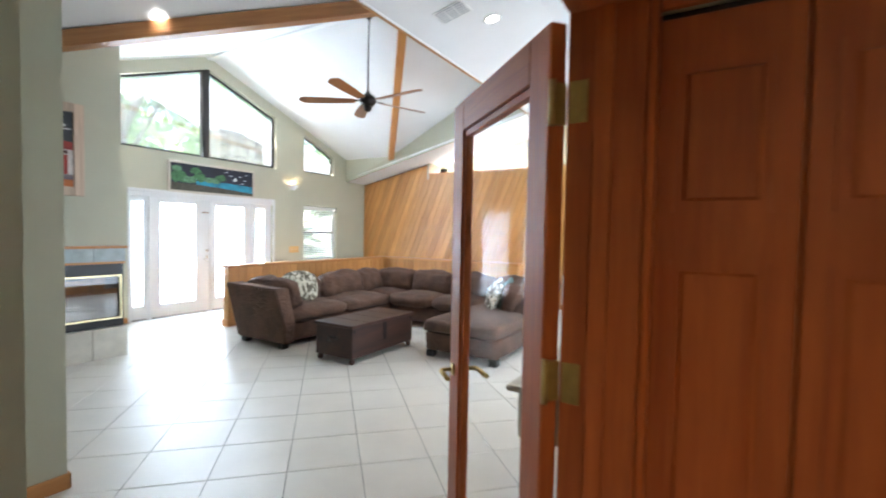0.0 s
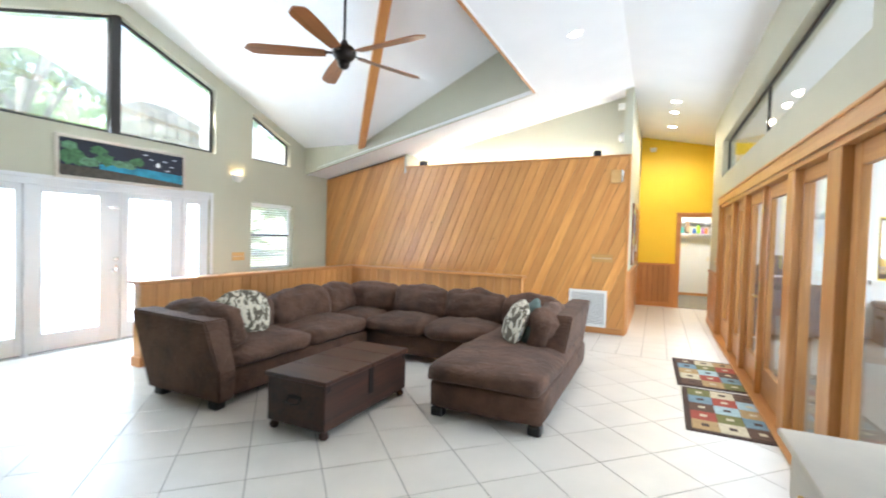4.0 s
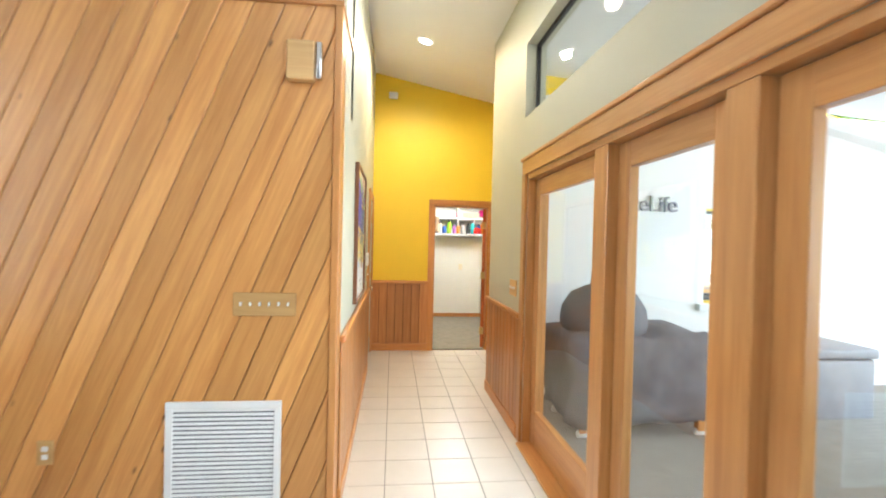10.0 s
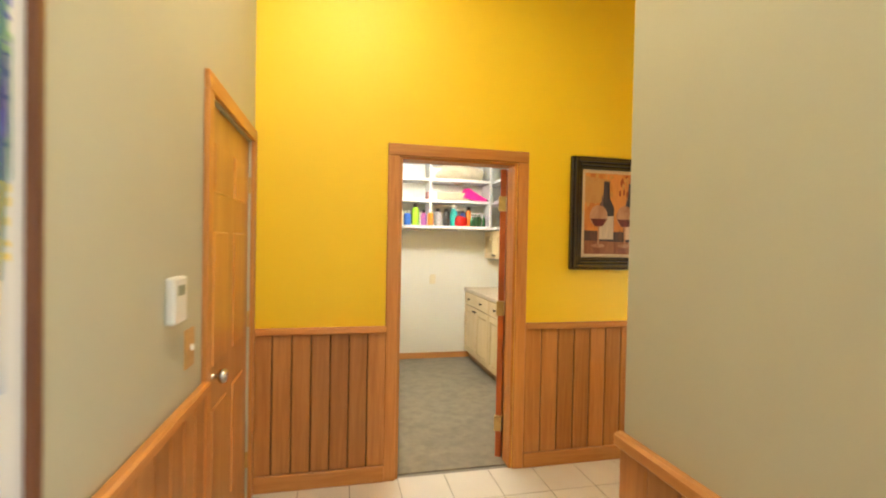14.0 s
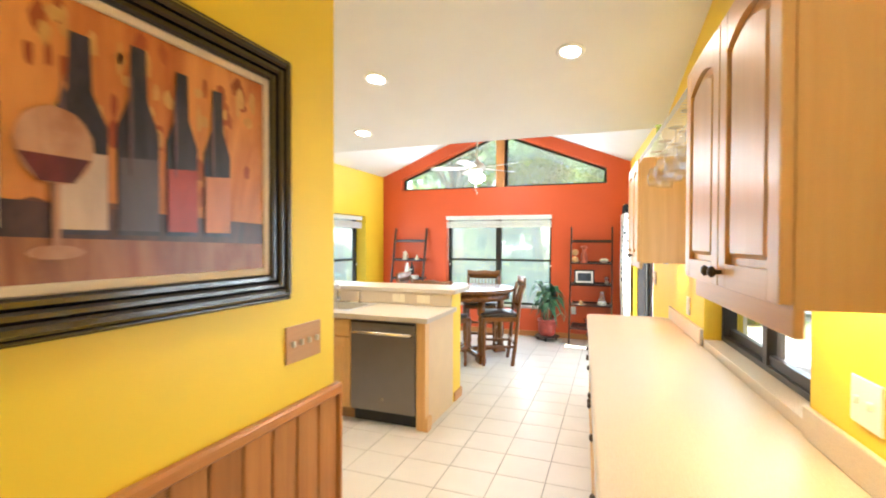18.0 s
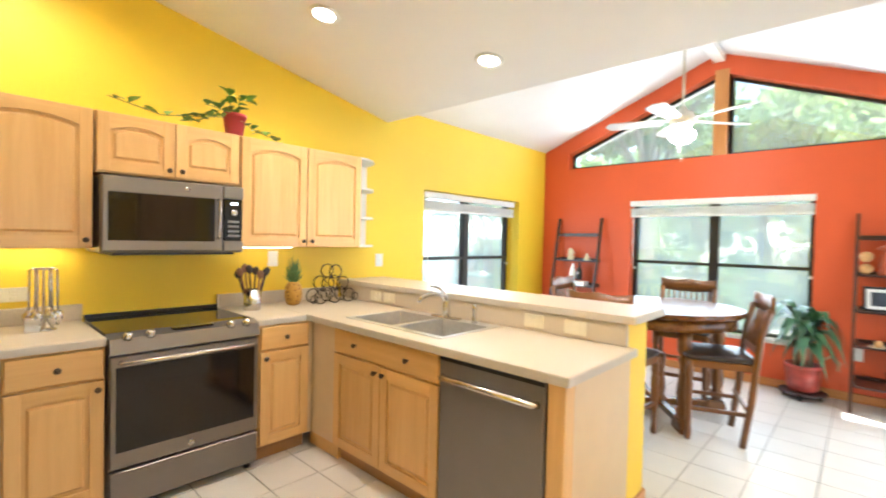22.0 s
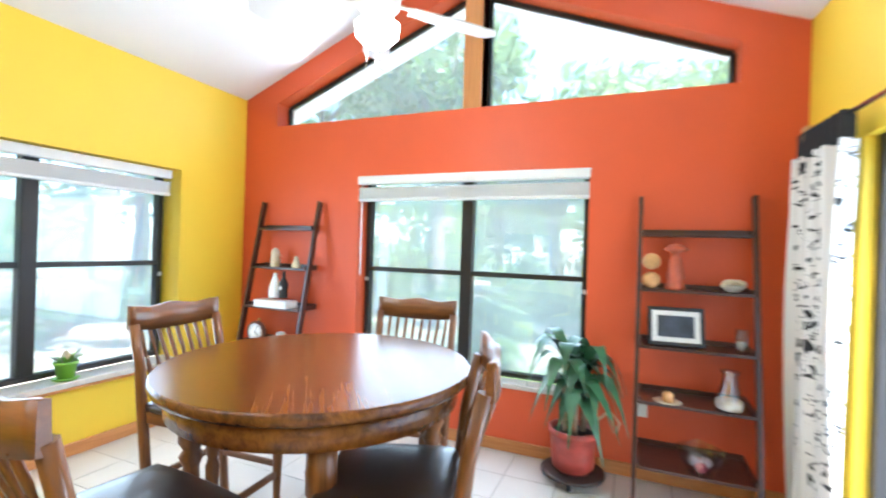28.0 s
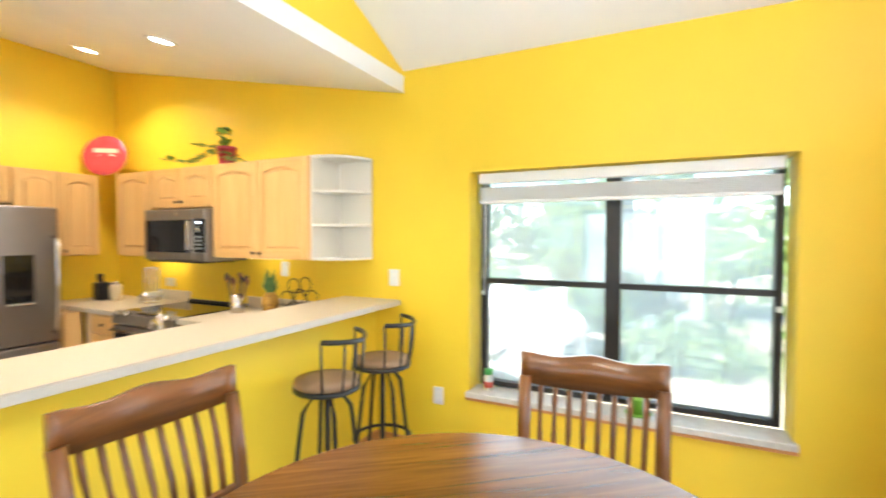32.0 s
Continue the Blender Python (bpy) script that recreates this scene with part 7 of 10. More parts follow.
# counters
cn = thing("counter_top", pose(0, 0, 0), "beige laminate counter with splash backs, L-shaped", "counter")
bx("top", cn, LAM, (1.27, 14.31, 0.874), (2.417, NY - 0.003, 0.915), 0.005)
bx("top", cn, LAM, (3.183, 14.31, 0.874), (3.52, NY - 0.003, 0.915), 0.005)
SKX0, SKX1, SKY0, SKY1 = 3.66, 4.16, 13.22, 14.02
for lo, hi in (((3.52, 14.03, 0.874), (4.236, NY - 0.003, 0.915)), ((3.52, 12.395, 0.874), (4.236, 13.21, 0.915)), ((3.52, 13.21, 0.874), (3.655, 14.03, 0.915)), ((4.165, 13.21, 0.874), (4.236, 14.03, 0.915))):
    bx("top", cn, LAM, lo, hi, 0.0)
bx("edge_band", cn, LAMEDGE, (3.516, 12.395, 0.876), (3.5195, 14.305, 0.911))
bx("edge_band", cn, LAMEDGE, (3.52, 12.391, 0.876), (4.236, 12.3945, 0.911))
bx("edge_band", cn, LAMEDGE, (3.183, 14.3055, 0.876), (3.516, 14.3095, 0.911))
bx("edge_band", cn, LAMEDGE, (1.94, 14.3055, 0.876), (2.417, 14.3095, 0.911))
bx("splash", cn, LAM, (1.94, NY - 0.022, 0.917), (2.417, NY - 0.003, 1.01), 0.003)
bx("splash", cn, LAM, (3.183, NY - 0.022, 0.917), (4.20, NY - 0.003, 1.01), 0.003)
bx("bar_splash", cn, LAM, (4.218, 12.44, 0.917), (4.239, NY - 0.024, 1.031), 0.002)
SINKM = paint("brushed_sink_steel", (0.62, 0.61, 0.60), 0.34, 0.08, 40, 0.05, 300, metal=0.85)
sk = thing("kitchen_sink", pose(0, 0, 0), "stainless steel double bowl kitchen sink set in the counter", "sink")
for y0, y1 in ((SKY0, 13.60), (13.64, SKY1)):
    bm = bmesh.new()
    x0, x1, z0, z1 = SKX0 + 0.03, SKX1 - 0.06, 0.74, 0.918
    for a, b_, c, d_ in (((x0, y0, z1), (x0 + 0.02, y0 + 0.02, z0), (x0 + 0.02, y1 - 0.02, z0), (x0, y1, z1)), ((x1, y1, z1), (x1 - 0.02, y1 - 0.02, z0), (x1 - 0.02, y0 + 0.02, z0), (x1, y0, z1)),
                         ((x0, y1, z1), (x0 + 0.02, y1 - 0.02, z0), (x1 - 0.02, y1 - 0.02, z0), (x1, y1, z1)), ((x1, y0, z1), (x1 - 0.02, y0 + 0.02, z0), (x0 + 0.02, y0 + 0.02, z0), (x0, y0, z1)),
                         ((x0 + 0.02, y0 + 0.02, z0), (x1 - 0.02, y0 + 0.02, z0), (x1 - 0.02, y1 - 0.02, z0), (x0 + 0.02, y1 - 0.02, z0))):
        bm.faces.new([bm.verts.new(p) for p in (a, b_, c, d_)])
    part("bowl", bm, SINKM, sk)
for lo, hi in (((SKX0 - 0.015, SKY0 - 0.03, 0.915), (SKX0 + 0.03, SKY1 + 0.03, 0.9195)), ((SKX1 - 0.06, SKY0 - 0.03, 0.915), (SKX1 + 0.02, SKY1 + 0.03, 0.9195)), ((SKX0 + 0.03, SKY0 - 0.03, 0.915), (SKX1 - 0.06, SKY0, 0.9195)), ((SKX0 + 0.03, SKY1, 0.915), (SKX1 - 0.06, SKY1 + 0.03, 0.9195)), ((SKX0 + 0.03, 13.60, 0.915), (SKX1 - 0.06, 13.64, 0.9195))):
    bx("rim", sk, SINKM, lo, hi, 0.002)
for yc in (13.41, 13.83):
    part("drain", lathe([(0.04, 0.742), (0.042, 0.746), (0.03, 0.744), (0, 0.741)], 18), CHROME, sk, m=pose(3.87, yc, 0))
fa = thing("kitchen_faucet", pose(4.13, 13.60, 0.9195), "chrome kitchen faucet with a raised lever", "faucet")
bx("deck_plate", fa, CHROME, (-0.028, -0.12, 0.0), (0.028, 0.12, 0.012), 0.006, seg=2)
part("spout", tube([(0, 0, 0.01), (0, 0, 0.10), (-0.03, 0.01, 0.155), (-0.10, 0.03, 0.17), (-0.17, 0.05, 0.15), (-0.20, 0.06, 0.115)], 0.017, 12, taper=0.75), CHROME, fa)
part("lever", tube([(0, 0, 0.10), (-0.005, -0.01, 0.15), (-0.05, 0.02, 0.20), (-0.10, 0.05, 0.215)], 0.008, 8), CHROME, fa)
part("column", lathe([(0.026, 0), (0.024, 0.05), (0.022, 0.11), (0.012, 0.13), (0, 0.135)], 16), CHROME, fa)
spr = thing("sink_sprayer", pose(4.13, 13.36, 0.9195), "chrome sink side sprayer", "sprayer")
part("body", lathe([(0.02, 0), (0.014, 0.02), (0.011, 0.06), (0.016, 0.09), (0.014, 0.115), (0, 0.12)], 14), CHROME, spr)
for y in (14.45, 14.28, 12.98, 12.72):
    plate("wall_outlet", pose(4.218, y, 0.975, 0, 0, -90), 0.13, 0.078, 1, IVORY, "ivory outlet in the bar splash back", True, IVORY)

# range
rg = thing("electric_range", pose(2.42, 14.30, 0), "slate electric range with a black glass oven door", "stove")
BGL = paint("black_oven_glass", (0.008, 0.007, 0.007), 0.06, 0.05, 4, 0.0, spec=0.45)
bx("body", rg, STEEL, (0.003, 0.02, 0.03), (0.757, 0.64, 0.905), 0.003)
bx("cooktop", rg, paint("cooktop_glass", (0.012, 0.012, 0.013), 0.05, 0.03, 4, 0.0, spec=0.8), (0.003, 0.06, 0.905), (0.757, 0.645, 0.922), 0.003)
bx("back_lip", rg, BLACK, (0.003, 0.635, 0.922), (0.757, 0.652, 0.945), 0.003)
b = slab([(-0.012, 0.905), (-0.03, 0.83), (0.06, 0.83), (0.06, 0.925)], 'x', 0.003, 0.757)
pnl = part("control_panel", b, STEEL, rg)
for x in (0.08, 0.18, 0.59, 0.68):
    part("knob", lathe([(0.024, 0), (0.022, 0.015), (0.016, 0.032), (0, 0.034)], 16), CHROME, rg, m=pose(x, -0.005, 0.905, 35))
bx("display", rg, BGL, (0.29, 0.005, 0.9155), (0.50, 0.05, 0.926), 0.002)
od = bx("oven_door", rg, STEEL, (0.006, -0.02, 0.245), (0.754, 0.02, 0.815), 0.006)
bx("oven_glass", od, BGL, (0.03, -0.0225, 0.33), (0.73, -0.018, 0.76), 0.002)
bx("oven_window", od, paint("oven_window_brown", (0.016, 0.011, 0.008), 0.08, 0.1, 5, 0.0, spec=0.45), (0.16, -0.0235, 0.37), (0.60, -0.0222, 0.66), 0.0)
part("handle", tube([(0.05, -0.02, 0.785), (0.05, -0.06, 0.785), (0.71, -0.06, 0.785), (0.71, -0.02, 0.785)], 0.013, 10), CHROME, od)
part("badge", lathe([(0.017, 0), (0.017, 0.002), (0, 0.002)], 18), CHROME, od, m=pose(0.38, -0.022, 0.285, 90))
bx("drawer", rg, STEEL, (0.006, -0.02, 0.05), (0.754, 0.02, 0.232), 0.006)
for x in (0.04, 0.72):
    part("foot", lathe([(0.02, 0), (0.02, 0.03)], 10), BLACK, rg, m=pose(x, 0.05, 0))
mw = thing("microwave_oven", pose(2.43, 14.56, 1.325), "slate over-the-range microwave with a dark glass door", "microwave")
bx("case", mw, STEEL, (0, 0.0, 0.0), (0.755, 0.39, 0.425), 0.006)
bx("door", mw, STEEL, (0.003, -0.022, 0.01), (0.625, 0.0, 0.42), 0.006)
bx("window", mw, BGL, (0.03, -0.025, 0.07), (0.575, -0.02, 0.335), 0.003)
bx("control_panel", mw, BGL, (0.63, -0.024, 0.075), (0.745, 0.0, 0.34), 0.003)
bx("trim", mw, STEEL, (0.63, -0.022, 0.01), (0.752, 0.0, 0.07), 0.004)
bx("trim", mw, STEEL, (0.63, -0.022, 0.345), (0.752, 0.0, 0.42), 0.004)
part("handle", tube([(0.595, -0.022, 0.09), (0.595, -0.05, 0.10), (0.595, -0.05, 0.32), (0.595, -0.022, 0.33)], 0.010, 10), CHROME, mw)
part("dial", lathe([(0.02, 0), (0.02, 0.012), (0.012, 0.016), (0, 0.016)], 18), CHROME, mw, m=pose(0.69, -0.024, 0.255, 90))
bx("clock", mw, glow("clock_digits", (0.7, 0.85, 1.0), 1.0), (0.67, -0.0255, 0.305), (0.715, -0.0238, 0.318))
for i in range(4):
    bx("button_row", mw, paint("button_grey", (0.16, 0.16, 0.16), 0.5), (0.655, -0.0252, 0.10 + i * 0.03), (0.725, -0.0238, 0.115 + i * 0.03))
part("badge", lathe([(0.014, 0), (0.014, 0.002), (0, 0.002)], 18), CHROME, mw, m=pose(0.42, -0.022, 0.38, 90))
bx("vent_lip", mw, BLACK, (0.05, -0.01, -0.012), (0.70, 0.30, 0.0))
# refrigerator
fg = thing("refrigerator", pose(1.89, 13.28, 0, 0, 0, 90), "slate french-door refrigerator with tubular handles and a water dispenser", "refrigerator")
bx("body", fg, paint("fridge_side_grey", (0.16, 0.155, 0.15), 0.5, 0.04, 5, 0.05, 120), (0.0, 0.06, 0.02), (0.89, 0.69, 1.75), 0.005)
for x0, x1 in ((0.003, 0.443), (0.447, 0.887)):
    bx("door", fg, STEEL, (x0, 0.0, 0.66), (x1, 0.065, 1.765), 0.018, seg=3)
bx("freezer_drawer", fg, STEEL, (0.003, 0.0, 0.06), (0.887, 0.065, 0.65), 0.018, seg=3)
for x in (0.40, 0.845):
    part("handle", tube([(x, 0.0, 0.74), (x, -0.055, 0.76), (x, -0.07, 1.15), (x, -0.055, 1.50), (x, 0.0, 1.52)], 0.016, 10), CHROME, fg)
part("handle", tube([(0.08, 0.0, 0.57), (0.10, -0.06, 0.57), (0.79, -0.06, 0.57), (0.81, 0.0, 0.57)], 0.016, 10), CHROME, fg)
bx("dispenser", fg, BGL, (0.52, -0.004, 1.0), (0.72, 0.01, 1.38), 0.006)
bx("dispenser_tray", fg, CHROME, (0.53, -0.03, 0.985), (0.71, 0.0, 1.0), 0.004)

# things on the north counter
us = thing("utensil_stand", pose(2.22, 14.72, 0.915), "chrome stand hung with steel kitchen utensils", "utensil stand")
part("base", lathe([(0.055, 0), (0.055, 0.006), (0.01, 0.012), (0.006, 0.33), (0, 0.335)], 18), CHROME, us)
part("ring", tube([(0.05 * math.cos(a), 0.05 * math.sin(a), 0.325) for a in [2 * math.pi * i / 16 for i in range(16)]], 0.004, 6, closed=True), CHROME, us)
for i in range(6):
    a = 2 * math.pi * i / 6
    x, y = 0.055 * math.cos(a), 0.055 * math.sin(a)
    part("utensil", tube([(x, y, 0.32), (x * 1.05, y * 1.05, 0.10)], 0.006, 6), CHROME, us)
    part("utensil_head", lathe([(0.004, 0.02), (0.022, 0.05), (0.026, 0.085), (0.008, 0.11)], 10), CHROME, us, m=pose(x * 1.05, y * 1.05, 0.0))
sp_ = bx("spatula", us, CHROME, (-0.08, -0.07, 0.003), (-0.02, -0.06, 0.08), 0.004)
ut = thing("utensil_crock", pose(3.33, 14.72, 0.915), "steel crock full of wooden spoons", "utensil holder")
part("crock", lathe([(0.055, 0), (0.058, 0.005), (0.058, 0.145), (0.052, 0.145), (0.05, 0.02), (0, 0.02)], 24), CHROME, ut)
SPOON = paint("spoon_wood", (0.24, 0.11, 0.05), 0.6, 0.3, 20)
SPOOND = paint("spoon_dark", (0.035, 0.022, 0.018), 0.5, 0.3, 20)
for i in range(8):
    a = 2 * math.pi * i / 8 + 0.3
    x, y = math.cos(a), math.sin(a)
    top = Vector((0.10 * x, 0.06 * y, 0.25 + 0.02 * (i % 3)))
    part("spoon", tube([(0.03 * x, 0.03 * y, 0.02), top * 0.98], 0.006, 6), (SPOON, SPOOND)[i % 2], ut)
    part("spoon_bowl", lathe([(0, -0.04), (0.022, -0.015), (0.025, 0.015), (0, 0.035)], 10), (SPOON, SPOOND)[i % 2], ut, m=Matrix.Translation(top) @ pose(0, 0, 0, 0, 25 * x, 0) @ Matrix.Diagonal((1, 0.4, 1, 1)))
pa = thing("pineapple", pose(3.66, 14.75, 0.915), "ripe pineapple with a leafy crown standing on the counter", "pineapple")


def pine_mat():
    m, nt, b = nodes_of("pineapple_skin")
    tc = nt.nodes.new("ShaderNodeTexCoord")
    vo = nt.nodes.new("ShaderNodeTexVoronoi")
    vo.inputs["Scale"].default_value = 48.0
    nt.links.new(tc.outputs["Object"], vo.inputs["Vector"])
    nt.links.new(ramp(nt, vo.outputs["Distance"], [(0.1, (0.10, 0.05, 0.012)), (0.45, (0.42, 0.22, 0.03))]), b.inputs["Base Color"])
    bump_to(nt, b, vo.outputs["Distance"], 0.8, 0.006)
    b.inputs["Roughness"].default_value = 0.7
    return m


part("fruit", lathe([(0.03, 0), (0.055, 0.02), (0.066, 0.08), (0.062, 0.14), (0.04, 0.175), (0.02, 0.18)], 22), pine_mat(), pa)
PLEAF = paint("pineapple_leaf", (0.10, 0.20, 0.06), 0.5, 0.3, 20)
bm = bmesh.new()
for i in range(34):
    a, k = i * 2.4, i / 34
    out, up = 0.035 + 0.05 * (1 - k), 0.17 + 0.05 + 0.16 * k
    p0 = Vector((0.02 * math.cos(a), 0.02 * math.sin(a), 0.17))
    p2 = Vector((out * math.cos(a), out * math.sin(a), up))
    s = Vector((-math.sin(a), math.cos(a), 0)) * 0.011
    mid = (p0 + p2) / 2 + Vector((math.cos(a), math.sin(a), 0)) * -0.01
    v = [bm.verts.new(p) for p in (p0 - s, p0 + s, mid + s, p2, mid - s)]
    bm.faces.new(v)
part("crown", bm, PLEAF, pa)
wr = thing("wine_rack", pose(3.98, 14.73, 0.915), "dark wire wine rack of curled rings", "wine rack")
WIRE = paint("dark_wire", (0.035, 0.025, 0.02), 0.4, 0.1, 20, 0.05, 90, metal=0.8)
for x, z in ((-0.13, 0.055), (0.0, 0.055), (0.13, 0.055), (-0.068, 0.155), (0.068, 0.155), (0.0, 0.25)):
    for dy in (-0.06, 0.06):
        part("ring", tube([(x + 0.055 * math.cos(a), dy, z + 0.053 * math.sin(a)) for a in [2 * math.pi * i / 20 for i in range(20)]], 0.0045, 6, closed=True), WIRE, wr)
    part("tie_bar", tube([(x, -0.06, z - 0.053), (x, 0.06, z - 0.053)], 0.0035, 6), WIRE, wr)
for s in (-1, 1):
    part("curl", tube([(s * (0.19 + 0.03 * math.cos(a)), -0.06, 0.04 + 0.03 * math.sin(a)) for a in [2 * math.pi * i / 14 for i in range(14)]], 0.004, 6, closed=True), WIRE, wr)
plate("wall_outlet", pose(2.12, NY, 1.085), 0.13, 0.078, 1, IVORY, "ivory outlet on the yellow wall above the counter", True, IVORY)
plate("wall_outlet", pose(3.60, NY, 1.26), 0.08, 0.12, 1, PLASTW, "white outlet on the yellow wall above the counter", True)
plate("wall_switch", pose(4.66, NY, 1.23), 0.085, 0.12, 1, PLASTW, "white switch plate on the yellow wall")
plate("wall_outlet", pose(5.02, NY, 0.42), 0.075, 0.12, 1, PLASTW, "white outlet low on the yellow wall", True)
kn = thing("knife_block", pose(1.55, 14.66, 0.915), "dark block and pale jar on the corner counter", "knife block")
bx("block", kn, BLACK, (-0.05, -0.06, 0), (0.05, 0.06, 0.17), 0.01)
for i in range(3):
    bx("knife_handle", kn, BLACK, (-0.035 + i * 0.03, -0.03, 0.17), (-0.02 + i * 0.03, 0.0, 0.25), 0.004)
jr = thing("storage_jar", pose(1.70, 14.70, 0.915), "clear storage jar with a pale lid on the corner counter", "jar")
part("body", lathe([(0.05, 0), (0.052, 0.01), (0.052, 0.13), (0.045, 0.15)], 18), paint("jar_cream", (0.5, 0.4, 0.25), 0.25), jr)
part("lid", lathe([(0.048, 0.15), (0.048, 0.175), (0, 0.18)], 18), CHROME, jr)

# plants and plate above the cabinets
LEAFG = paint("pothos_leaf", (0.14, 0.30, 0.05), 0.4, 0.35, 18, 0.1, 60)


def leaf_mesh(bm, base, tip, width, droop=0.0):
    """One bent heart-shaped leaf."""
    base, tip = Vector(base), Vector(tip)
    d = tip - base
    s = d.cross(Vector((0, 0, 1)))
    s = s.normalized() * width if s.length > 1e-6 else Vector((width, 0, 0))
    up = s.cross(d).normalized() * abs(width) * 0.35
    m1, m2 = base + d * 0.28, base + d * 0.66 - Vector((0, 0, droop * 0.4))
    tip = tip - Vector((0, 0, droop))
    v = [bm.verts.new(p) for p in (base, m1 + s + up, m2 + s * 0.75 + up * 0.6, tip, m2 - s * 0.75 + up * 0.6, m1 - s + up, m1, m2)]
    for f in ((0, 6, 1), (1, 6, 7, 2), (2, 7, 3), (0, 5, 6), (5, 4, 7, 6), (4, 3, 7)):
        bm.faces.new([v[i] for i in f]).smooth = True


pt = thing("potted_ivy", pose(3.20, 14.74, 2.10), "trailing pothos in a raspberry red pot on top of the cabinets", "potted plant")
part("pot", lathe([(0.05, 0), (0.055, 0.01), (0.072, 0.13), (0.075, 0.13), (0.078, 0.155), (0.07, 0.155), (0.065, 0.13), (0, 0.12)], 22), paint("raspberry_pot", (0.40, 0.04, 0.06), 0.4, 0.06), pt)
bm, vb = bmesh.new(), bmesh.new()
r_ = random.Random(5)
vines = [[(0, 0, 0.14), (0.02, -0.05, 0.26), (0.06, -0.08, 0.24)], [(0, 0, 0.14), (-0.05, 0.0, 0.27), (0.0, 0.05, 0.30)], [(0, 0, 0.14), (-0.14, -0.05, 0.12), (-0.26, -0.08, 0.05), (-0.36, -0.08, 0.03)], [(0, 0, 0.14), (-0.20, 0.0, 0.10), (-0.45, -0.05, 0.05), (-0.72, -0.06, 0.10)], [(0, 0, 0.14), (0.12, -0.06, 0.06), (0.22, -0.10, 0.02), (0.30, -0.10, -0.02)], [(0, 0, 0.14), (-0.08, -0.08, 0.15), (-0.22, -0.10, 0.16)]]
for vn in vines:
    tube(vn, 0.003, 5, vb)
    for a, b_ in zip(vn, vn[1:]):
        a, b_ = Vector(a), Vector(b_)
        for j in range(4):
            p = a.lerp(b_, (j + 0.5) / 4)
            dr = Vector((r_.uniform(-1, 1), r_.uniform(-1, 0.5), r_.uniform(-0.1, 0.6))).normalized()
            leaf_mesh(bm, p, p + dr * r_.uniform(0.06, 0.10), r_.uniform(0.022, 0.036), 0.015)
part("vines", vb, paint("vine_stem", (0.18, 0.25, 0.07), 0.6), pt)
part("leaves", bm, LEAFG, pt)
dp = thing("decorative_plate", pose(1.55, 14.72, 2.10, 0, 0, 35), "round red plate painted with white fruit, propped on the cabinets", "plate")
part("plate", lathe([(0.0, 0.0), (0.12, 0.0), (0.20, 0.025), (0.195, 0.03), (0.12, 0.01), (0, 0.01)], 32), paint("red_glazed_plate", (0.58, 0.07, 0.07), 0.25, 0.2, 10), dp, m=pose(0, 0, 0.20, 80))
for i, (x, z) in enumerate(((-0.07, 0.13), (-0.02, 0.12), (0.03, 0.14), (0.08, 0.13), (-0.06, 0.18), (0.05, 0.19))):
    daub(dp, blob(x, z, 0.035, 0.03, 12, 0.2, i), -0.008, paint("plate_cream", (0.75, 0.66, 0.45), 0.35), "painted_fruit")
daub(dp, [(-0.11, 0.235), (0.11, 0.235), (0.10, 0.275), (-0.10, 0.275)], -0.008, paint("plate_cream", (0.75, 0.66, 0.45), 0.35), "writing_bar")

# ---- south run, set on the slanting wall ----


def on_s(x, y=0.0, z=0.0, rz=180):
    return MS @ pose(x, y, z, 0, 0, rz)


for x1, w, lay in ((0.93, 0.92, "two"), (1.95, 1.01, "two"), (2.96, 1.0, "two")):
    base_unit(on_s(x1, 0.60), w, lay, "honey maple base cabinet with drawers and dark bar pulls", 0.59)
se = thing("cabinet_end_panel", MS @ pose(0, 0, 0), "maple end panel of the long counter", "cabinet")
bx("panel", se, MY_, (-0.012, 0.003, 0.0), (0.008, 0.60, 0.872), 0.002)
sc_ = thing("counter_top", MS @ pose(0, 0, 0), "long beige laminate counter under the window", "counter")
b = slab([(-0.03, 0.003), (2.92, 0.003), (2.98, 0.06), (2.98, 0.60), (2.94, 0.64), (-0.03, 0.64)], 'z', 0.874, 0.915)
bmesh.ops.bevel(b, geom=[e for e in b.edges if abs(e.verts[0].co.z - e.verts[1].co.z) < 1e-4], offset=0.005, segments=2, affect='EDGES')
part("top", b, LAM, sc_)
bx("window_sill", sc_, LAM, (0.603, -0.13, 0.88), (1.897, 0.0025, 0.956), 0.002)
bx("edge_band", sc_, LAMEDGE, (-0.02, 0.6405, 0.877), (2.93, 0.644, 0.911))
bx("splash", sc_, LAM, (-0.03, 0.003, 0.917), (0.60, 0.022, 1.015), 0.003)
bx("splash", sc_, LAM, (1.90, 0.003, 0.917), (2.92, 0.022, 1.015), 0.003)
upper_unit(on_s(0.64, 0.325), 0.78, 1.40, 2.09, 2, "honey maple wall cabinet with two arched doors beside the window", 0.32)
upper_unit(on_s(2.79, 0.315), 0.62, 1.385, 2.08, 2, "honey maple wall cabinet with two arched doors beside the window", 0.32)
for x0, x1 in ((-0.12, 0.62), (2.19, 2.77)):
    lv = thing("light_valance", MS @ pose(0, 0, 0), "maple strip hiding a light under the wall cabinet", "valance", "valances under the cabinets")
    bx("strip", lv, MX_, (x0, 0.30, 1.345), (x1, 0.318, 1.40), 0.003)
    bx("light_strip", lv, glow("under_cabinet_glow", (1.0, 0.80, 0.42), 6.0), (x0 + 0.12, 0.10, 1.385), (x1 - 0.12, 0.14, 1.398))
wk = thing("glass_rack", MS @ pose(0, 0, 0), "white wire shelf hung with stemmed glasses above the window", "glass rack")
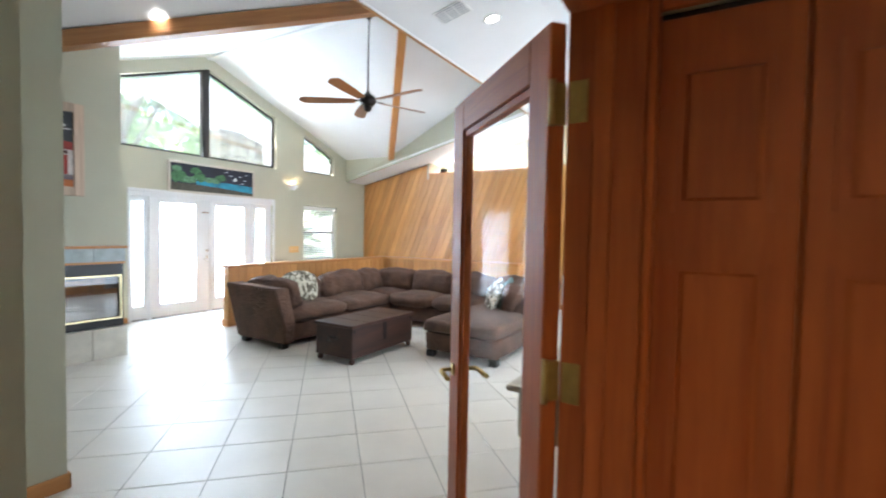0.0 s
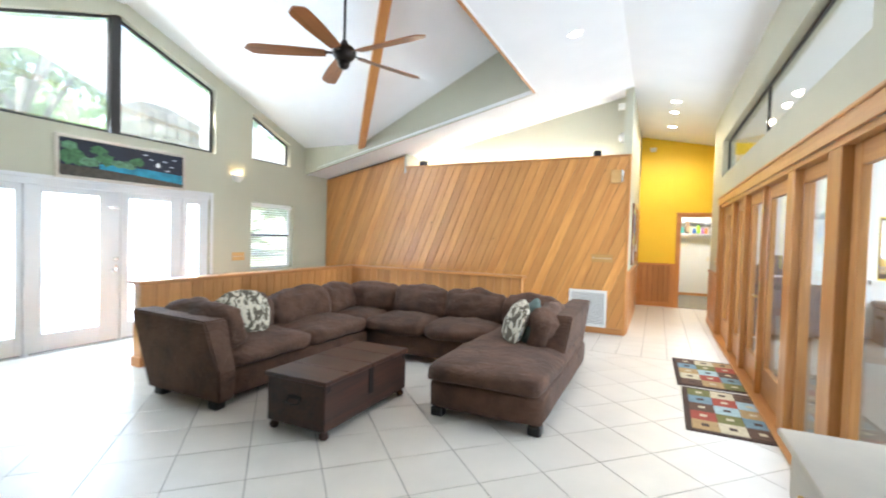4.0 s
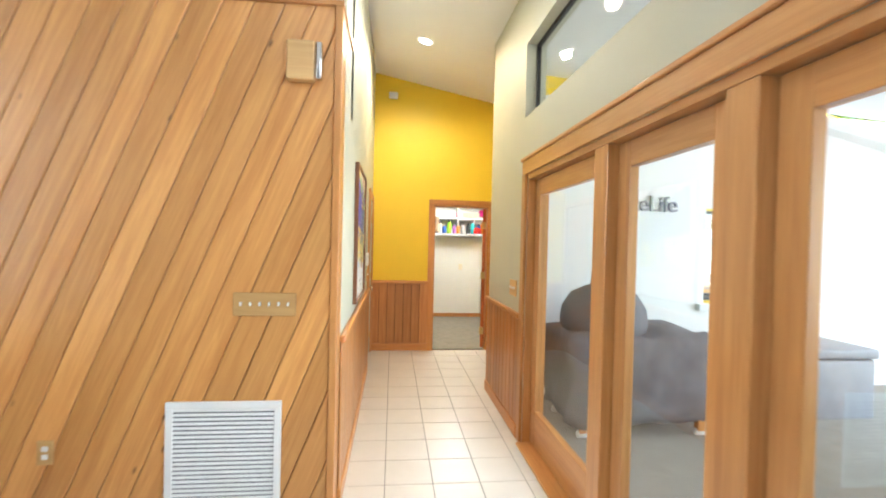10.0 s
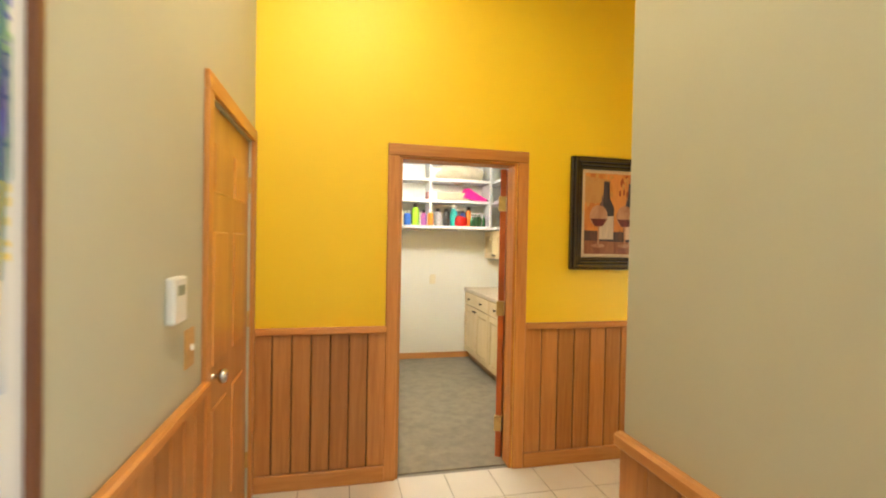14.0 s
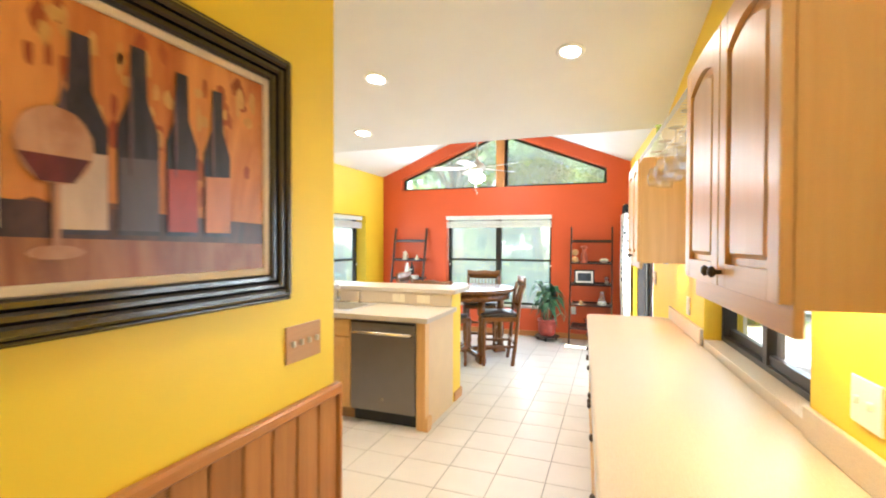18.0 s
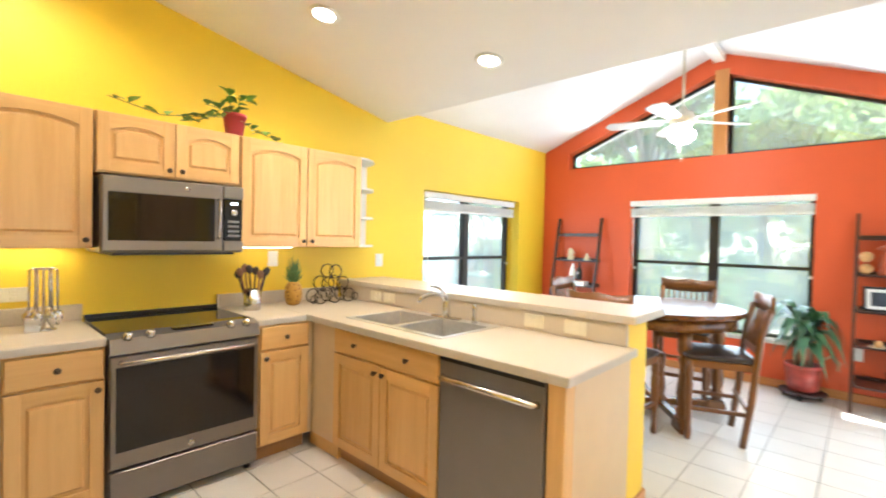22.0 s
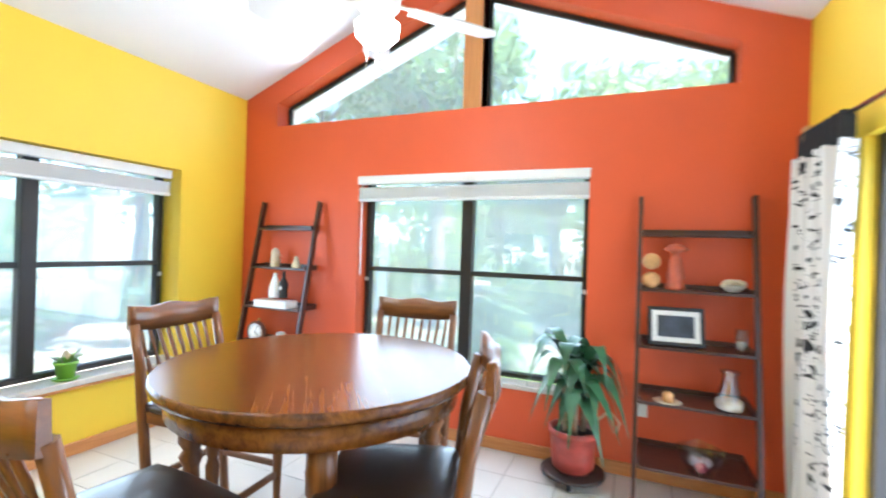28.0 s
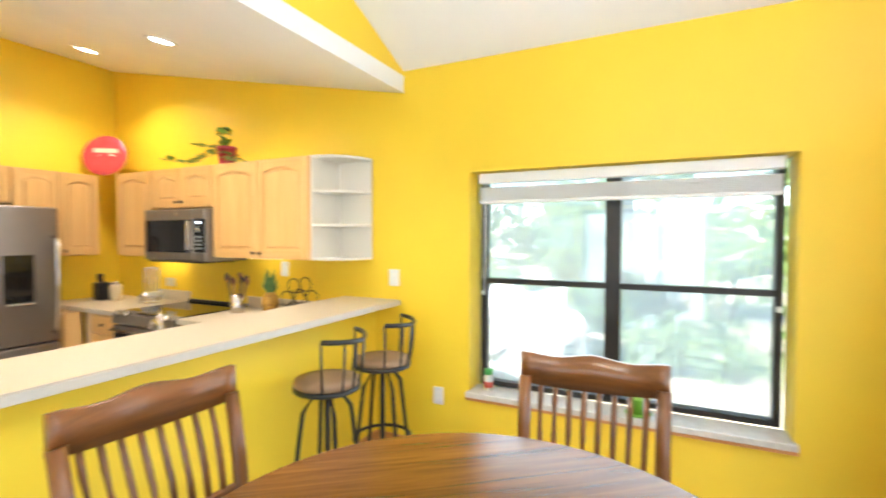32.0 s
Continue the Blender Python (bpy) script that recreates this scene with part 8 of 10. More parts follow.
for i in range(36):
    part("wire", tube([(0.67 + i * 0.0415, 0.02, 2.075), (0.67 + i * 0.0415, 0.325, 2.075), (0.67 + i * 0.0415, 0.33, 2.045)], 0.0028, 5), PLASTW, wk)
for y, z in ((0.02, 2.072), (0.12, 2.072), (0.22, 2.072), (0.325, 2.072), (0.33, 2.045)):
    part("long_wire", tube([(0.65, y, z), (2.16, y, z)], 0.0034, 6), PLASTW, wk)
CLEAR = glass("clear_stemware", (0.93, 0.93, 0.94), 0.03, 0.35, 0.8)
for i in range(12):
    x, y = 0.92 + 0.10 * i, 0.20 + 0.06 * ((i * 5) % 3 - 1)
    gl = thing("wine_glass", MS @ pose(x, y, 2.068, 180), "clear stemmed glass hanging upside down", "glass", "hanging glasses")
    part("foot", lathe([(0.034, 0.0), (0.034, 0.003), (0.006, 0.008)], 18), CLEAR, gl)
    part("stem", lathe([(0.004, 0.006), (0.004, 0.085)], 8), CLEAR, gl)
    prof = [(0.005, 0.085), (0.038, 0.105), (0.052, 0.15), (0.044, 0.205)] if i % 3 else [(0.005, 0.085), (0.065, 0.175)]
    part("bowl", lathe(prof, 20), CLEAR, gl)
gv = thing("green_vase", MS @ pose(2.26, 0.2, 2.08), "slim green glass vase on top of the wall cabinet", "vase")
part("body", lathe([(0.04, 0), (0.055, 0.03), (0.05, 0.09), (0.018, 0.15), (0.014, 0.20), (0.024, 0.225)], 20), paint("lime_glass", (0.30, 0.42, 0.06), 0.12, spec=0.8), gv)
# counter window with its blind
sw_ = struct("window_6", box((0.62, -0.115, 0.975), (1.25, -0.11, 1.90)), GLASS, "dark framed sliding window over the counter", "window", MS)
sw_.visible_shadow = False
g = bx("pane", sw_, GLASS, (1.25, -0.145, 0.975), (1.88, -0.14, 1.90))
g.visible_shadow = False
for lo, hi in (((0.60, -0.16, 0.957), (1.90, -0.09, 0.985)), ((0.60, -0.16, 1.89), (1.90, -0.09, 1.92)), ((0.60, -0.16, 0.985), (0.635, -0.09, 1.89)), ((1.865, -0.16, 0.985), (1.90, -0.09, 1.89)), ((1.225, -0.16, 0.985), (1.275, -0.09, 1.89)), ((0.635, -0.13, 0.985), (1.225, -0.10, 1.03)), ((1.275, -0.155, 0.985), (1.865, -0.125, 1.03))):
    bx("frame_bar", sw_, BLACKF, lo, hi, 0.002)
rs = thing("woven_shade", MS @ pose(0, 0, 0), "rolled-up tan woven shade in the counter window", "blind")
BAM = paint("woven_bamboo", (0.60, 0.46, 0.28), 0.8, 0.25, 90, 0.6, 120)
for i in range(4):
    part("fold", tube([(0.61, -0.05, 1.745 + 0.042 * i), (1.89, -0.05, 1.745 + 0.042 * i)], 0.026, 8), BAM, rs)
part("tilt_wand", tube([(1.82, -0.02, 1.76), (1.82, -0.015, 1.20)], 0.006, 6), PLASTW, rs)
plate("wall_outlet", MS @ pose(2.30, 0.0, 1.10, 0, 0, 180), 0.08, 0.12, 1, PLASTW, "white outlet above the counter", True)
plate("wall_switch", MS @ pose(0.30, 0.0, 1.12, 0, 0, 180), 0.13, 0.12, 2, PLASTW, "white double switch above the counter")
# wire stand at the counter's west end
ws = thing("wire_stand", MS @ pose(-0.41, 0.16, 0.0), "tall black metal rack with curved rails and wire shelves", "metal stand")
for x in (-0.26, 0.0):
    part("side_rail", tube([(x, 0.14, 0.0), (x, 0.205, 0.10), (x, 0.205, 0.98), (x, 0.195, 1.05), (x, 0.14, 1.13), (x, 0.13, 1.18), (x, 0.13, 1.47), (x, 0.115, 1.54), (x, 0.07, 1.58), (x, 0.0, 1.59),
                           (x, -0.07, 1.58), (x, -0.115, 1.54), (x, -0.13, 1.47), (x, -0.13, 0.0)], 0.010, 8), BLACK, ws)
for z, hw in ((0.30, 0.2), (0.70, 0.2), (1.17, 0.13), (1.42, 0.13)):
    part("shelf_rim", tube([(-0.26, -0.13, z), (0.0, -0.13, z), (0.0, hw, z), (-0.26, hw, z)], 0.007, 6, closed=True), BLACK, ws)
    for i in range(5):
        part("shelf_wire", tube([(-0.26, -0.10 + 0.05 * i, z), (0.0, -0.10 + 0.05 * i, z)], 0.004, 5), BLACK, ws)

# ---- pantry cabinets ----
MX_, MY_, MZ_ = [wood("pale_pantry_maple", (0.70, 0.56, 0.34), (0.60, 0.46, 0.26), a, 0.42, 0.6, coat=0.1, tone=0.03) for a in "xyz"]
base_unit(pose(0.47, 13.02, 0, 0, 0, -90) @ pose(-1.90, 0, 0), 0.95, "two", "pale maple base cabinet in the pantry", 0.56, "pantry cabinets")
base_unit(pose(0.47, 13.02, 0, 0, 0, -90) @ pose(-0.94, 0, 0), 0.94, "two", "pale maple base cabinet in the pantry", 0.56, "pantry cabinets")
pc = thing("counter_top", pose(0, 0, 0), "cream laminate counter in the pantry", "counter")
bx("top", pc, LAM, (0.44, 12.95, 0.874), (1.055, 14.925, 0.915), 0.005)
bx("splash", pc, LAM, (1.035, 12.95, 0.917), (1.055, 14.925, 1.02), 0.003)
upper_unit(pose(0.73, 14.93, 0, 0, 0, -90), 0.80, 1.30, 1.65, 2, "pale maple wall cabinet in the pantry", 0.32, group="pantry cabinets")

# ---- dining table ----
TW = dict(light=(0.22, 0.078, 0.014), dark=(0.068, 0.021, 0.005))
TX_, TZ_ = wood("chestnut_table", TW["light"], TW["dark"], 'x', 0.24, 0.8, coat=0.15, tone=0.14), wood("chestnut_table", TW["light"], TW["dark"], 'z', 0.3, 0.8, coat=0.3, tone=0.05)
TY_ = wood("chestnut_table", TW["light"], TW["dark"], 'y', 0.3, 0.8, coat=0.3, tone=0.05)
tb = thing("dining_table", pose(6.11, 12.87, 0, 0, 0, 38), "round chestnut wood counter-height dining table with turned legs", "dining table")
R = 0.62
npl = 12
for i in range(npl):
    y0, y1 = -R + 2 * R * i / npl, -R + 2 * R * (i + 1) / npl
    pts = []
    for j in range(13):
        y = y0 + (y1 - y0) * j / 12
        pts.append((math.sqrt(max(R * R - y * y, 0)), y))
    pts = pts + [(-x, y) for x, y in reversed(pts)]
    pts = [p for k, p in enumerate(pts) if k == 0 or (abs(p[0] - pts[k - 1][0]) + abs(p[1] - pts[k - 1][1])) > 1e-5]
    if abs(pts[0][0] - pts[-1][0]) < 1e-5:
        pts = pts[:-1]
    b = slab(pts, 'z', 0.885, 0.917)
    part("top_plank", b, TX_, tb)
part("edge_moulding", lathe([(R - 0.03, 0.868), (R - 0.002, 0.872), (R + 0.008, 0.887), (R + 0.006, 0.908), (R, 0.9165), (R - 0.004, 0.9165), (R - 0.004, 0.886), (R - 0.03, 0.882)], 72), TX_, tb)
part("apron", lathe([(R - 0.07, 0.775), (R - 0.045, 0.78), (R - 0.045, 0.868), (R - 0.08, 0.868), (R - 0.08, 0.78)], 56), TX_, tb)
LEGP = [(0.03, 0.10), (0.045, 0.12), (0.05, 0.17), (0.034, 0.20), (0.046, 0.23), (0.05, 0.30), (0.036, 0.42), (0.03, 0.52), (0.046, 0.56), (0.03, 0.585), (0.05, 0.62), (0.05, 0.78)]
for i in range(4):
    a = i * math.pi / 2
    lg = part("leg", lathe(LEGP, 18), TZ_, tb, m=pose(0.49 * math.cos(a), 0.49 * math.sin(a), 0))
    ft = slab([(-0.10, 0.0), (0.07, 0.0), (0.07, 0.03), (0.055, 0.08), (0.045, 0.11), (-0.10, 0.11)], 'y', -0.045, 0.045)
    bmesh.ops.bevel(ft, geom=ft.edges[:], offset=0.012, segments=2, affect='EDGES')
    part("foot", ft, TX_, tb, m=pose(0.49 * math.cos(a), 0.49 * math.sin(a), 0, 0, 0, math.degrees(a)))
    part("stretcher", box((0.03, -0.035, 0.045), (0.42, 0.035, 0.10), 0.01), TX_, tb, m=pose(0, 0, 0, 0, 0, math.degrees(a)))
part("pedestal", lathe([(0.06, 0.04), (0.07, 0.10), (0.05, 0.14), (0.06, 0.2), (0.045, 0.35), (0.06, 0.45), (0.04, 0.5)], 20), TZ_, tb)

# ---- dining chairs ----
CH = dict(light=(0.21, 0.076, 0.017), dark=(0.085, 0.028, 0.008))
CX_, CY_, CZ_ = [wood("chestnut_chair", CH["light"], CH["dark"], a, 0.3, 0.9, coat=0.2, tone=0.08) for a in "xyz"]
LEATH = paint("dark_brown_leather", (0.028, 0.018, 0.014), 0.35, 0.2, 8, 0.25, 120, coat=0.2)


def dining_chair(m):
    """Faces local +y: the seat lies ahead of the back, which stands at local y = 0."""
    c = thing("dining_chair", m, "chestnut wood counter-height chair with a slatted back and dark leather seat", "chair", "chairs round the table")
    W = 0.235
    for s in (-1, 1):
        pts = [(s * (W - 0.02), 0.10, 0.0), (s * (W - 0.01), 0.06, 0.30), (s * W, 0.035, 0.60), (s * W, 0.015, 0.80), (s * (W + 0.005), -0.03, 1.0)]
        b = tube(pts, 0.024, 8)
        part("back_leg", b, CZ_, c)
        part("front_leg", lathe([(0.018, 0), (0.024, 0.03), (0.018, 0.07), (0.026, 0.30), (0.03, 0.42), (0.02, 0.45), (0.03, 0.48), (0.03, 0.59)], 12), CZ_, c, m=pose(s * (W - 0.02), 0.45, 0))
        bx("side_stretcher", c, CY_, (s * (W - 0.02) - 0.011, 0.08, 0.22), (s * (W - 0.02) + 0.011, 0.44, 0.25), 0.004)
        bx("side_rail", c, CY_, (s * (W - 0.012) - 0.012, 0.04, 0.545), (s * (W - 0.012) + 0.012, 0.46, 0.60), 0.004)
    bx("front_rail", c, CX_, (-W, 0.445, 0.545), (W, 0.47, 0.60), 0.004)
    bx("front_stretcher", c, CX_, (-W, 0.44, 0.17), (W, 0.462, 0.205), 0.004)
    bx("back_stretcher", c, CX_, (-W, 0.075, 0.27), (W, 0.095, 0.30), 0.004)
    part("seat", cushion((-W - 0.005, 0.04, 0.595), (W + 0.005, 0.48, 0.645), 0.02, 0.015, 1, 0.001, 5), LEATH, c)
    # crest rail: bowed, its top edge dipping to the ends
    b = bmesh.new()
    n = 14
    rows_ = []
    for i in range(n + 1):
        u = -1 + 2 * i / n
        x = u * (W + 0.022)
        y = -0.045 - 0.035 * (1 - u * u) + 0.005
        zt = 1.080 + 0.008 * math.cos(u * math.pi * 2.0)
        zb = 0.965 - 0.02 * (1 - u * u) + 0.01
        rows_.append([b.verts.new((x, y + dy, z)) for dy, z in ((-0.014, zb), (0.014, zb), (0.010, zt), (-0.012, zt))])
    for p_, q_ in zip(rows_, rows_[1:]):
        for k in range(4):
            b.faces.new((p_[k], p_[(k + 1) % 4], q_[(k + 1) % 4], q_[k])).smooth = True
    b.faces.new(rows_[0][::-1])
    b.faces.new(rows_[-1])
    bmesh.ops.recalc_face_normals(b, faces=b.faces[:])
    part("crest_rail", b, CX_, c)
    bx("lower_rail", c, CX_, (-W + 0.01, 0.012, 0.665), (W - 0.01, 0.034, 0.715), 0.005)
    for i in range(8):
        u = -1 + 2 * (i + 0.5) / 8
        x = u * (W - 0.025)
        yt = -0.06 - 0.03 * (1 - u * u)
        part("slat", tube([(x * 0.95, 0.022, 0.70), (x * 0.97, 0.010 + yt * 0.15, 0.80), (x, yt * 0.55, 0.90), (x, yt * 0.95, 0.98)], 0.0105, 6), CZ_, c)
    return c


chair = dining_chair(pose(5.11, 12.97, 0, 0, 0, -95))
for m in (pose(6.19, 13.82, 0, 0, 0, 183), pose(7.07, 12.91, 0, 0, 0, 98), pose(5.98, 12.155, 0, 0, 0, 20)):
    copy_thing(chair, m)

# ---- bar stools ----
SEATF = paint("tan_stool_seat", (0.30, 0.19, 0.11), 0.7, 0.12, 12, 0.3, 150)
st = thing("bar_stool", pose(4.80, 14.06, 0, 0, 0, 100), "black metal bar stool with a tan round seat and low back", "bar stool", "stools at the bar")
part("seat", lathe([(0.16, 0.733), (0.175, 0.745), (0.170, 0.768), (0.10, 0.775), (0, 0.775)], 28), SEATF, st)
part("seat_ring", lathe([(0.17, 0.71), (0.18, 0.715), (0.18, 0.735), (0.165, 0.735)], 28), BLACK, st)
part("post", lathe([(0.016, 0.12), (0.016, 0.72)], 12), BLACK, st)
for i in range(4):
    a = math.pi / 4 + math.pi / 2 * i
    c_, s_ = math.cos(a), math.sin(a)
    part("leg", tube([(0.06 * c_, 0.06 * s_, 0.70), (0.13 * c_, 0.13 * s_, 0.60), (0.17 * c_, 0.17 * s_, 0.30), (0.215 * c_, 0.215 * s_, 0.0)], 0.012, 8), BLACK, st)
part("foot_ring", tube([(0.178 * math.cos(a), 0.178 * math.sin(a), 0.26) for a in [2 * math.pi * i / 28 for i in range(28)]], 0.011, 8, closed=True), BLACK, st)
arc = [(0.20 * math.cos(a), 0.20 * math.sin(a), 0.985 + 0.02 * abs(math.cos(a - math.pi * 1.5 + math.pi / 2))) for a in [math.pi * 1.12 + math.pi * 0.76 * i / 12 for i in range(13)]]
part("back_rail", tube(arc, 0.014, 8), BLACK, st)
for k in (0, 3, 5, 7, 9, 12):
    p = arc[k]
    part("back_spindle", tube([(p[0] * 0.85, p[1] * 0.85, 0.73), (p[0] * 0.95, p[1] * 0.95, 0.84), p], 0.007, 6), BLACK, st)
copy_thing(st, pose(4.83, 14.55, 0, 0, 0, 106))

# ---- ladder shelves ----
ESP = dict(light=(0.065, 0.022, 0.014), dark=(0.03, 0.011, 0.008))
EX_, EY_, EZ_ = [wood("espresso_shelf", ESP["light"], ESP["dark"], a, 0.3, coat=0.3, tone=0.04) for a in "xyz"]


def ladder_shelf(m, w):
    """Leans back against a wall on local +x; its width runs along local y."""
    ob = thing("ladder_shelf", m, "dark espresso leaning ladder shelf with five shelves", "shelf", "ladder shelves")
    lean = 0.36
    for s in (-1, 1):
        b = box((-0.025, -0.012, 0), (0.025, 0.012, 1.80), 0.003)
        part("side_rail", b, EZ_, ob, m=pose(-lean - 0.03, s * w / 2, 0.0, 0, math.degrees(math.asin(lean / 1.80)), 0))
    for i, z in enumerate((0.22, 0.56, 0.865, 1.19, 1.52)):
        xw = -0.02
        xf = -lean * (1 - z / 1.80) - 0.06
        sh = bx("shelf", ob, EY_, (xf, -w / 2 + 0.014, z), (xw, w / 2 - 0.014, z + 0.018), 0.002)
        bx("shelf_back", sh, EY_, (xw - 0.012, -w / 2 + 0.014, z + 0.018), (xw, w / 2 - 0.014, z + 0.045), 0.002)
        for s in (-1, 1):
            bx("shelf_side", sh, EX_, (xf, s * (w / 2 - 0.02) - 0.006, z + 0.018), (xw - 0.012, s * (w / 2 - 0.02) + 0.006, z + 0.04), 0.002)
    return ob


ladder_shelf(pose(OX, 11.335, 0), 0.60)
ladder_shelf(pose(OX, 14.395, 0), 0.60)

# things on the shelves
CERC = paint("cream_ceramic", (0.66, 0.58, 0.42), 0.35, 0.15, 25)
MAROON = paint("terracotta_red_ceramic", (0.42, 0.09, 0.04), 0.35, 0.3, 18)
TAN = paint("tan_ceramic", (0.55, 0.30, 0.12), 0.4, 0.2, 20)
stn = thing("beer_stein", pose(7.54, 14.475, 1.208), "cream ceramic stein with a pewter lid", "stein")
part("mug", lathe([(0.038, 0), (0.04, 0.01), (0.033, 0.10), (0.036, 0.125), (0.03, 0.14), (0.012, 0.155), (0, 0.165)], 18), CERC, stn)
part("handle", tube([(0, -0.033, 0.11), (0, -0.06, 0.095), (0, -0.06, 0.05), (0, -0.035, 0.035)], 0.006), CERC, stn)
fgn = thing("small_figurine", pose(7.52, 14.235, 1.208), "small cream ceramic ornament", "ornament")
part("ornament", lathe([(0.04, 0), (0.035, 0.02), (0.025, 0.05), (0.015, 0.08), (0.018, 0.09), (0, 0.10)], 14), CERC, fgn)
wc = thing("white_decanter", pose(7.46, 14.395, 0.96), "white bottle-shaped ornament with a stopper", "ornament")
part("body", lathe([(0.045, 0), (0.05, 0.03), (0.042, 0.10), (0.02, 0.17), (0.014, 0.19), (0.016, 0.20), (0, 0.205)], 16), PLASTW, wc)
bb = thing("black_decanter", pose(7.46, 14.305, 0.96), "black glass bottle with a pale emblem", "bottle")
part("body", lathe([(0.032, 0), (0.036, 0.02), (0.036, 0.12), (0.014, 0.165), (0.012, 0.21), (0.015, 0.215), (0, 0.22)], 16), BLACK, bb)
bx("emblem", bb, PLASTW, (-0.039, -0.012, 0.07), (-0.035, 0.012, 0.10))
bo = thing("white_book_box", pose(7.45, 14.375, 0.883), "long white flat box lying on the shelf", "box")
bx("carton", bo, PLASTW, (-0.07, -0.17, 0), (0.07, 0.17, 0.058), 0.004)
ck = thing("alarm_clock", pose(7.40, 14.495, 0.578, 0, 0, -90), "round brown table clock with a white dial", "clock")
part("case", lathe([(0.085, 0), (0.09, 0.01), (0.09, 0.035), (0.075, 0.045), (0.075, 0.040), (0, 0.040)], 28), wood("clock_wood", (0.16, 0.05, 0.025), (0.09, 0.03, 0.015), 'x'), ck, m=pose(0, 0, 0.10, 90))
part("dial", lathe([(0.072, 0.041), (0.072, 0.042), (0, 0.042)], 28), PLASTW, ck, m=pose(0, 0, 0.10, 90))
for a, l in ((20, 0.055), (120, 0.04)):
    part("clock_hand", box((-0.003, -0.0445, 0.0), (0.003, -0.043, l)), BLACK, ck, m=pose(0, 0, 0.10, 0, a, 0))
for i in range(12):
    part("hour_mark", box((-0.002, -0.0445, 0.055), (0.002, -0.043, 0.066)), BLACK, ck, m=pose(0, 0, 0.10, 0, i * 30, 0))
part("finial", lathe([(0.008, 0.19), (0.012, 0.20), (0, 0.215)], 10), BRASS, ck)
gs = thing("glass_globe", pose(7.38, 14.245, 0.578), "clear glass snow globe on a dark base", "ornament")
part("base", lathe([(0.04, 0), (0.04, 0.03), (0.03, 0.035)], 16), BLACK, gs)
part("globe", lathe([(0.03, 0.035), (0.048, 0.06), (0.05, 0.085), (0.035, 0.12), (0, 0.13)], 18), paint("milky_glass", (0.55, 0.52, 0.50), 0.1, 0.2, 20, spec=0.8), gs)
fi = thing("painted_figurine", pose(7.54, 11.440, 1.208), "tall red and tan ceramic ornament with a broad hat shape", "ornament")
part("ornament", lathe([(0.06, 0), (0.055, 0.02), (0.04, 0.05), (0.05, 0.07), (0.035, 0.17), (0.022, 0.20), (0.028, 0.22), (0.07, 0.235), (0.05, 0.25), (0.03, 0.265), (0, 0.27)], 18), MAROON, fi)
for z in (0.05, 0.16):
    od_ = thing("small_plate_ornament", pose(7.52, 11.570, 1.208 + z - 0.05, 0, 0, 0), "small round tan ornament disc", "ornament", "ornament discs")
    part("disc", lathe([(0.045, 0), (0.05, 0.012), (0.03, 0.02), (0, 0.02)], 18), TAN, od_, m=pose(0, 0, 0.05, 0, -80, 0))
sh_ = thing("shell_bowl", pose(7.52, 11.150, 1.208), "small bowl of cream sea shells", "bowl")
part("bowl", lathe([(0.025, 0), (0.06, 0.03), (0.065, 0.045), (0.058, 0.045), (0.02, 0.01), (0, 0.01)], 20), paint("bowl_glass_grey", (0.4, 0.38, 0.34), 0.2), sh_)
for i in range(9):
    part("shell", lathe([(0.0, 0), (0.022, 0.012), (0.014, 0.03), (0, 0.04)], 8), CERC, sh_, m=pose(0.035 * math.cos(i * 2.1), 0.04 * math.sin(i * 2.1), 0.035 + 0.008 * (i % 2), 30 * math.sin(i), 40 * math.cos(i), 0))
ph = thing("photo_frame", pose(7.48, 11.430, 0.883, -14, 0, -84), "black photo frame with a white mat and a dark picture", "photo frame")
for lo, hi in (((-0.15, -0.018, 0), (-0.128, 0, 0.225)), ((0.128, -0.018, 0), (0.15, 0, 0.225)), ((-0.128, -0.018, 0), (0.128, 0, 0.022)), ((-0.128, -0.018, 0.203), (0.128, 0, 0.225))):
    bx("frame_side", ph, BLACK, lo, hi, 0.003)
bx("mat", ph, PLASTW, (-0.128, -0.010, 0.022), (0.128, -0.004, 0.203))
bx("picture", ph, paint("photo_dark_blue", (0.03, 0.04, 0.06), 0.45, 0.5, 12), (-0.098, -0.012, 0.050), (0.098, -0.009, 0.175))
cg = thing("candle_glass", pose(7.46, 11.110, 0.883), "tall clear candle glass", "candle holder")
part("glass", lathe([(0.03, 0), (0.032, 0.01), (0.032, 0.13), (0.029, 0.13), (0.029, 0.02), (0, 0.02)], 18), CLEAR, cg)
part("candle", lathe([(0.025, 0.02), (0.025, 0.06), (0, 0.062)], 14), CERC, cg)
jl = thing("shell_jar", pose(7.40, 11.170, 0.578), "clear glass jar holding sand and shells", "jar")
part("jar", lathe([(0.065, 0), (0.075, 0.02), (0.07, 0.07), (0.04, 0.14), (0.035, 0.19), (0.05, 0.215), (0.046, 0.215), (0.032, 0.19), (0.036, 0.14), (0.064, 0.07), (0, 0.015)], 22), CLEAR, jl)
part("sand", lathe([(0.06, 0.012), (0.066, 0.03), (0.062, 0.06), (0, 0.065)], 18), paint("pale_sand", (0.66, 0.60, 0.48), 0.9, 0.15, 60), jl)
cd = thing("candle_dish", pose(7.38, 11.470, 0.578), "small tan candle on a shell-shaped dish", "candle")
part("dish", lathe([(0.03, 0), (0.075, 0.012), (0.07, 0.014), (0, 0.006)], 16), CERC, cd)
part("candle", lathe([(0.028, 0.008), (0.032, 0.05), (0.02, 0.065), (0, 0.066)], 14), TAN, cd)
gbw = thing("glass_bowl", pose(7.32, 11.310, 0.238), "square clear glass bowl with pink balls", "bowl")
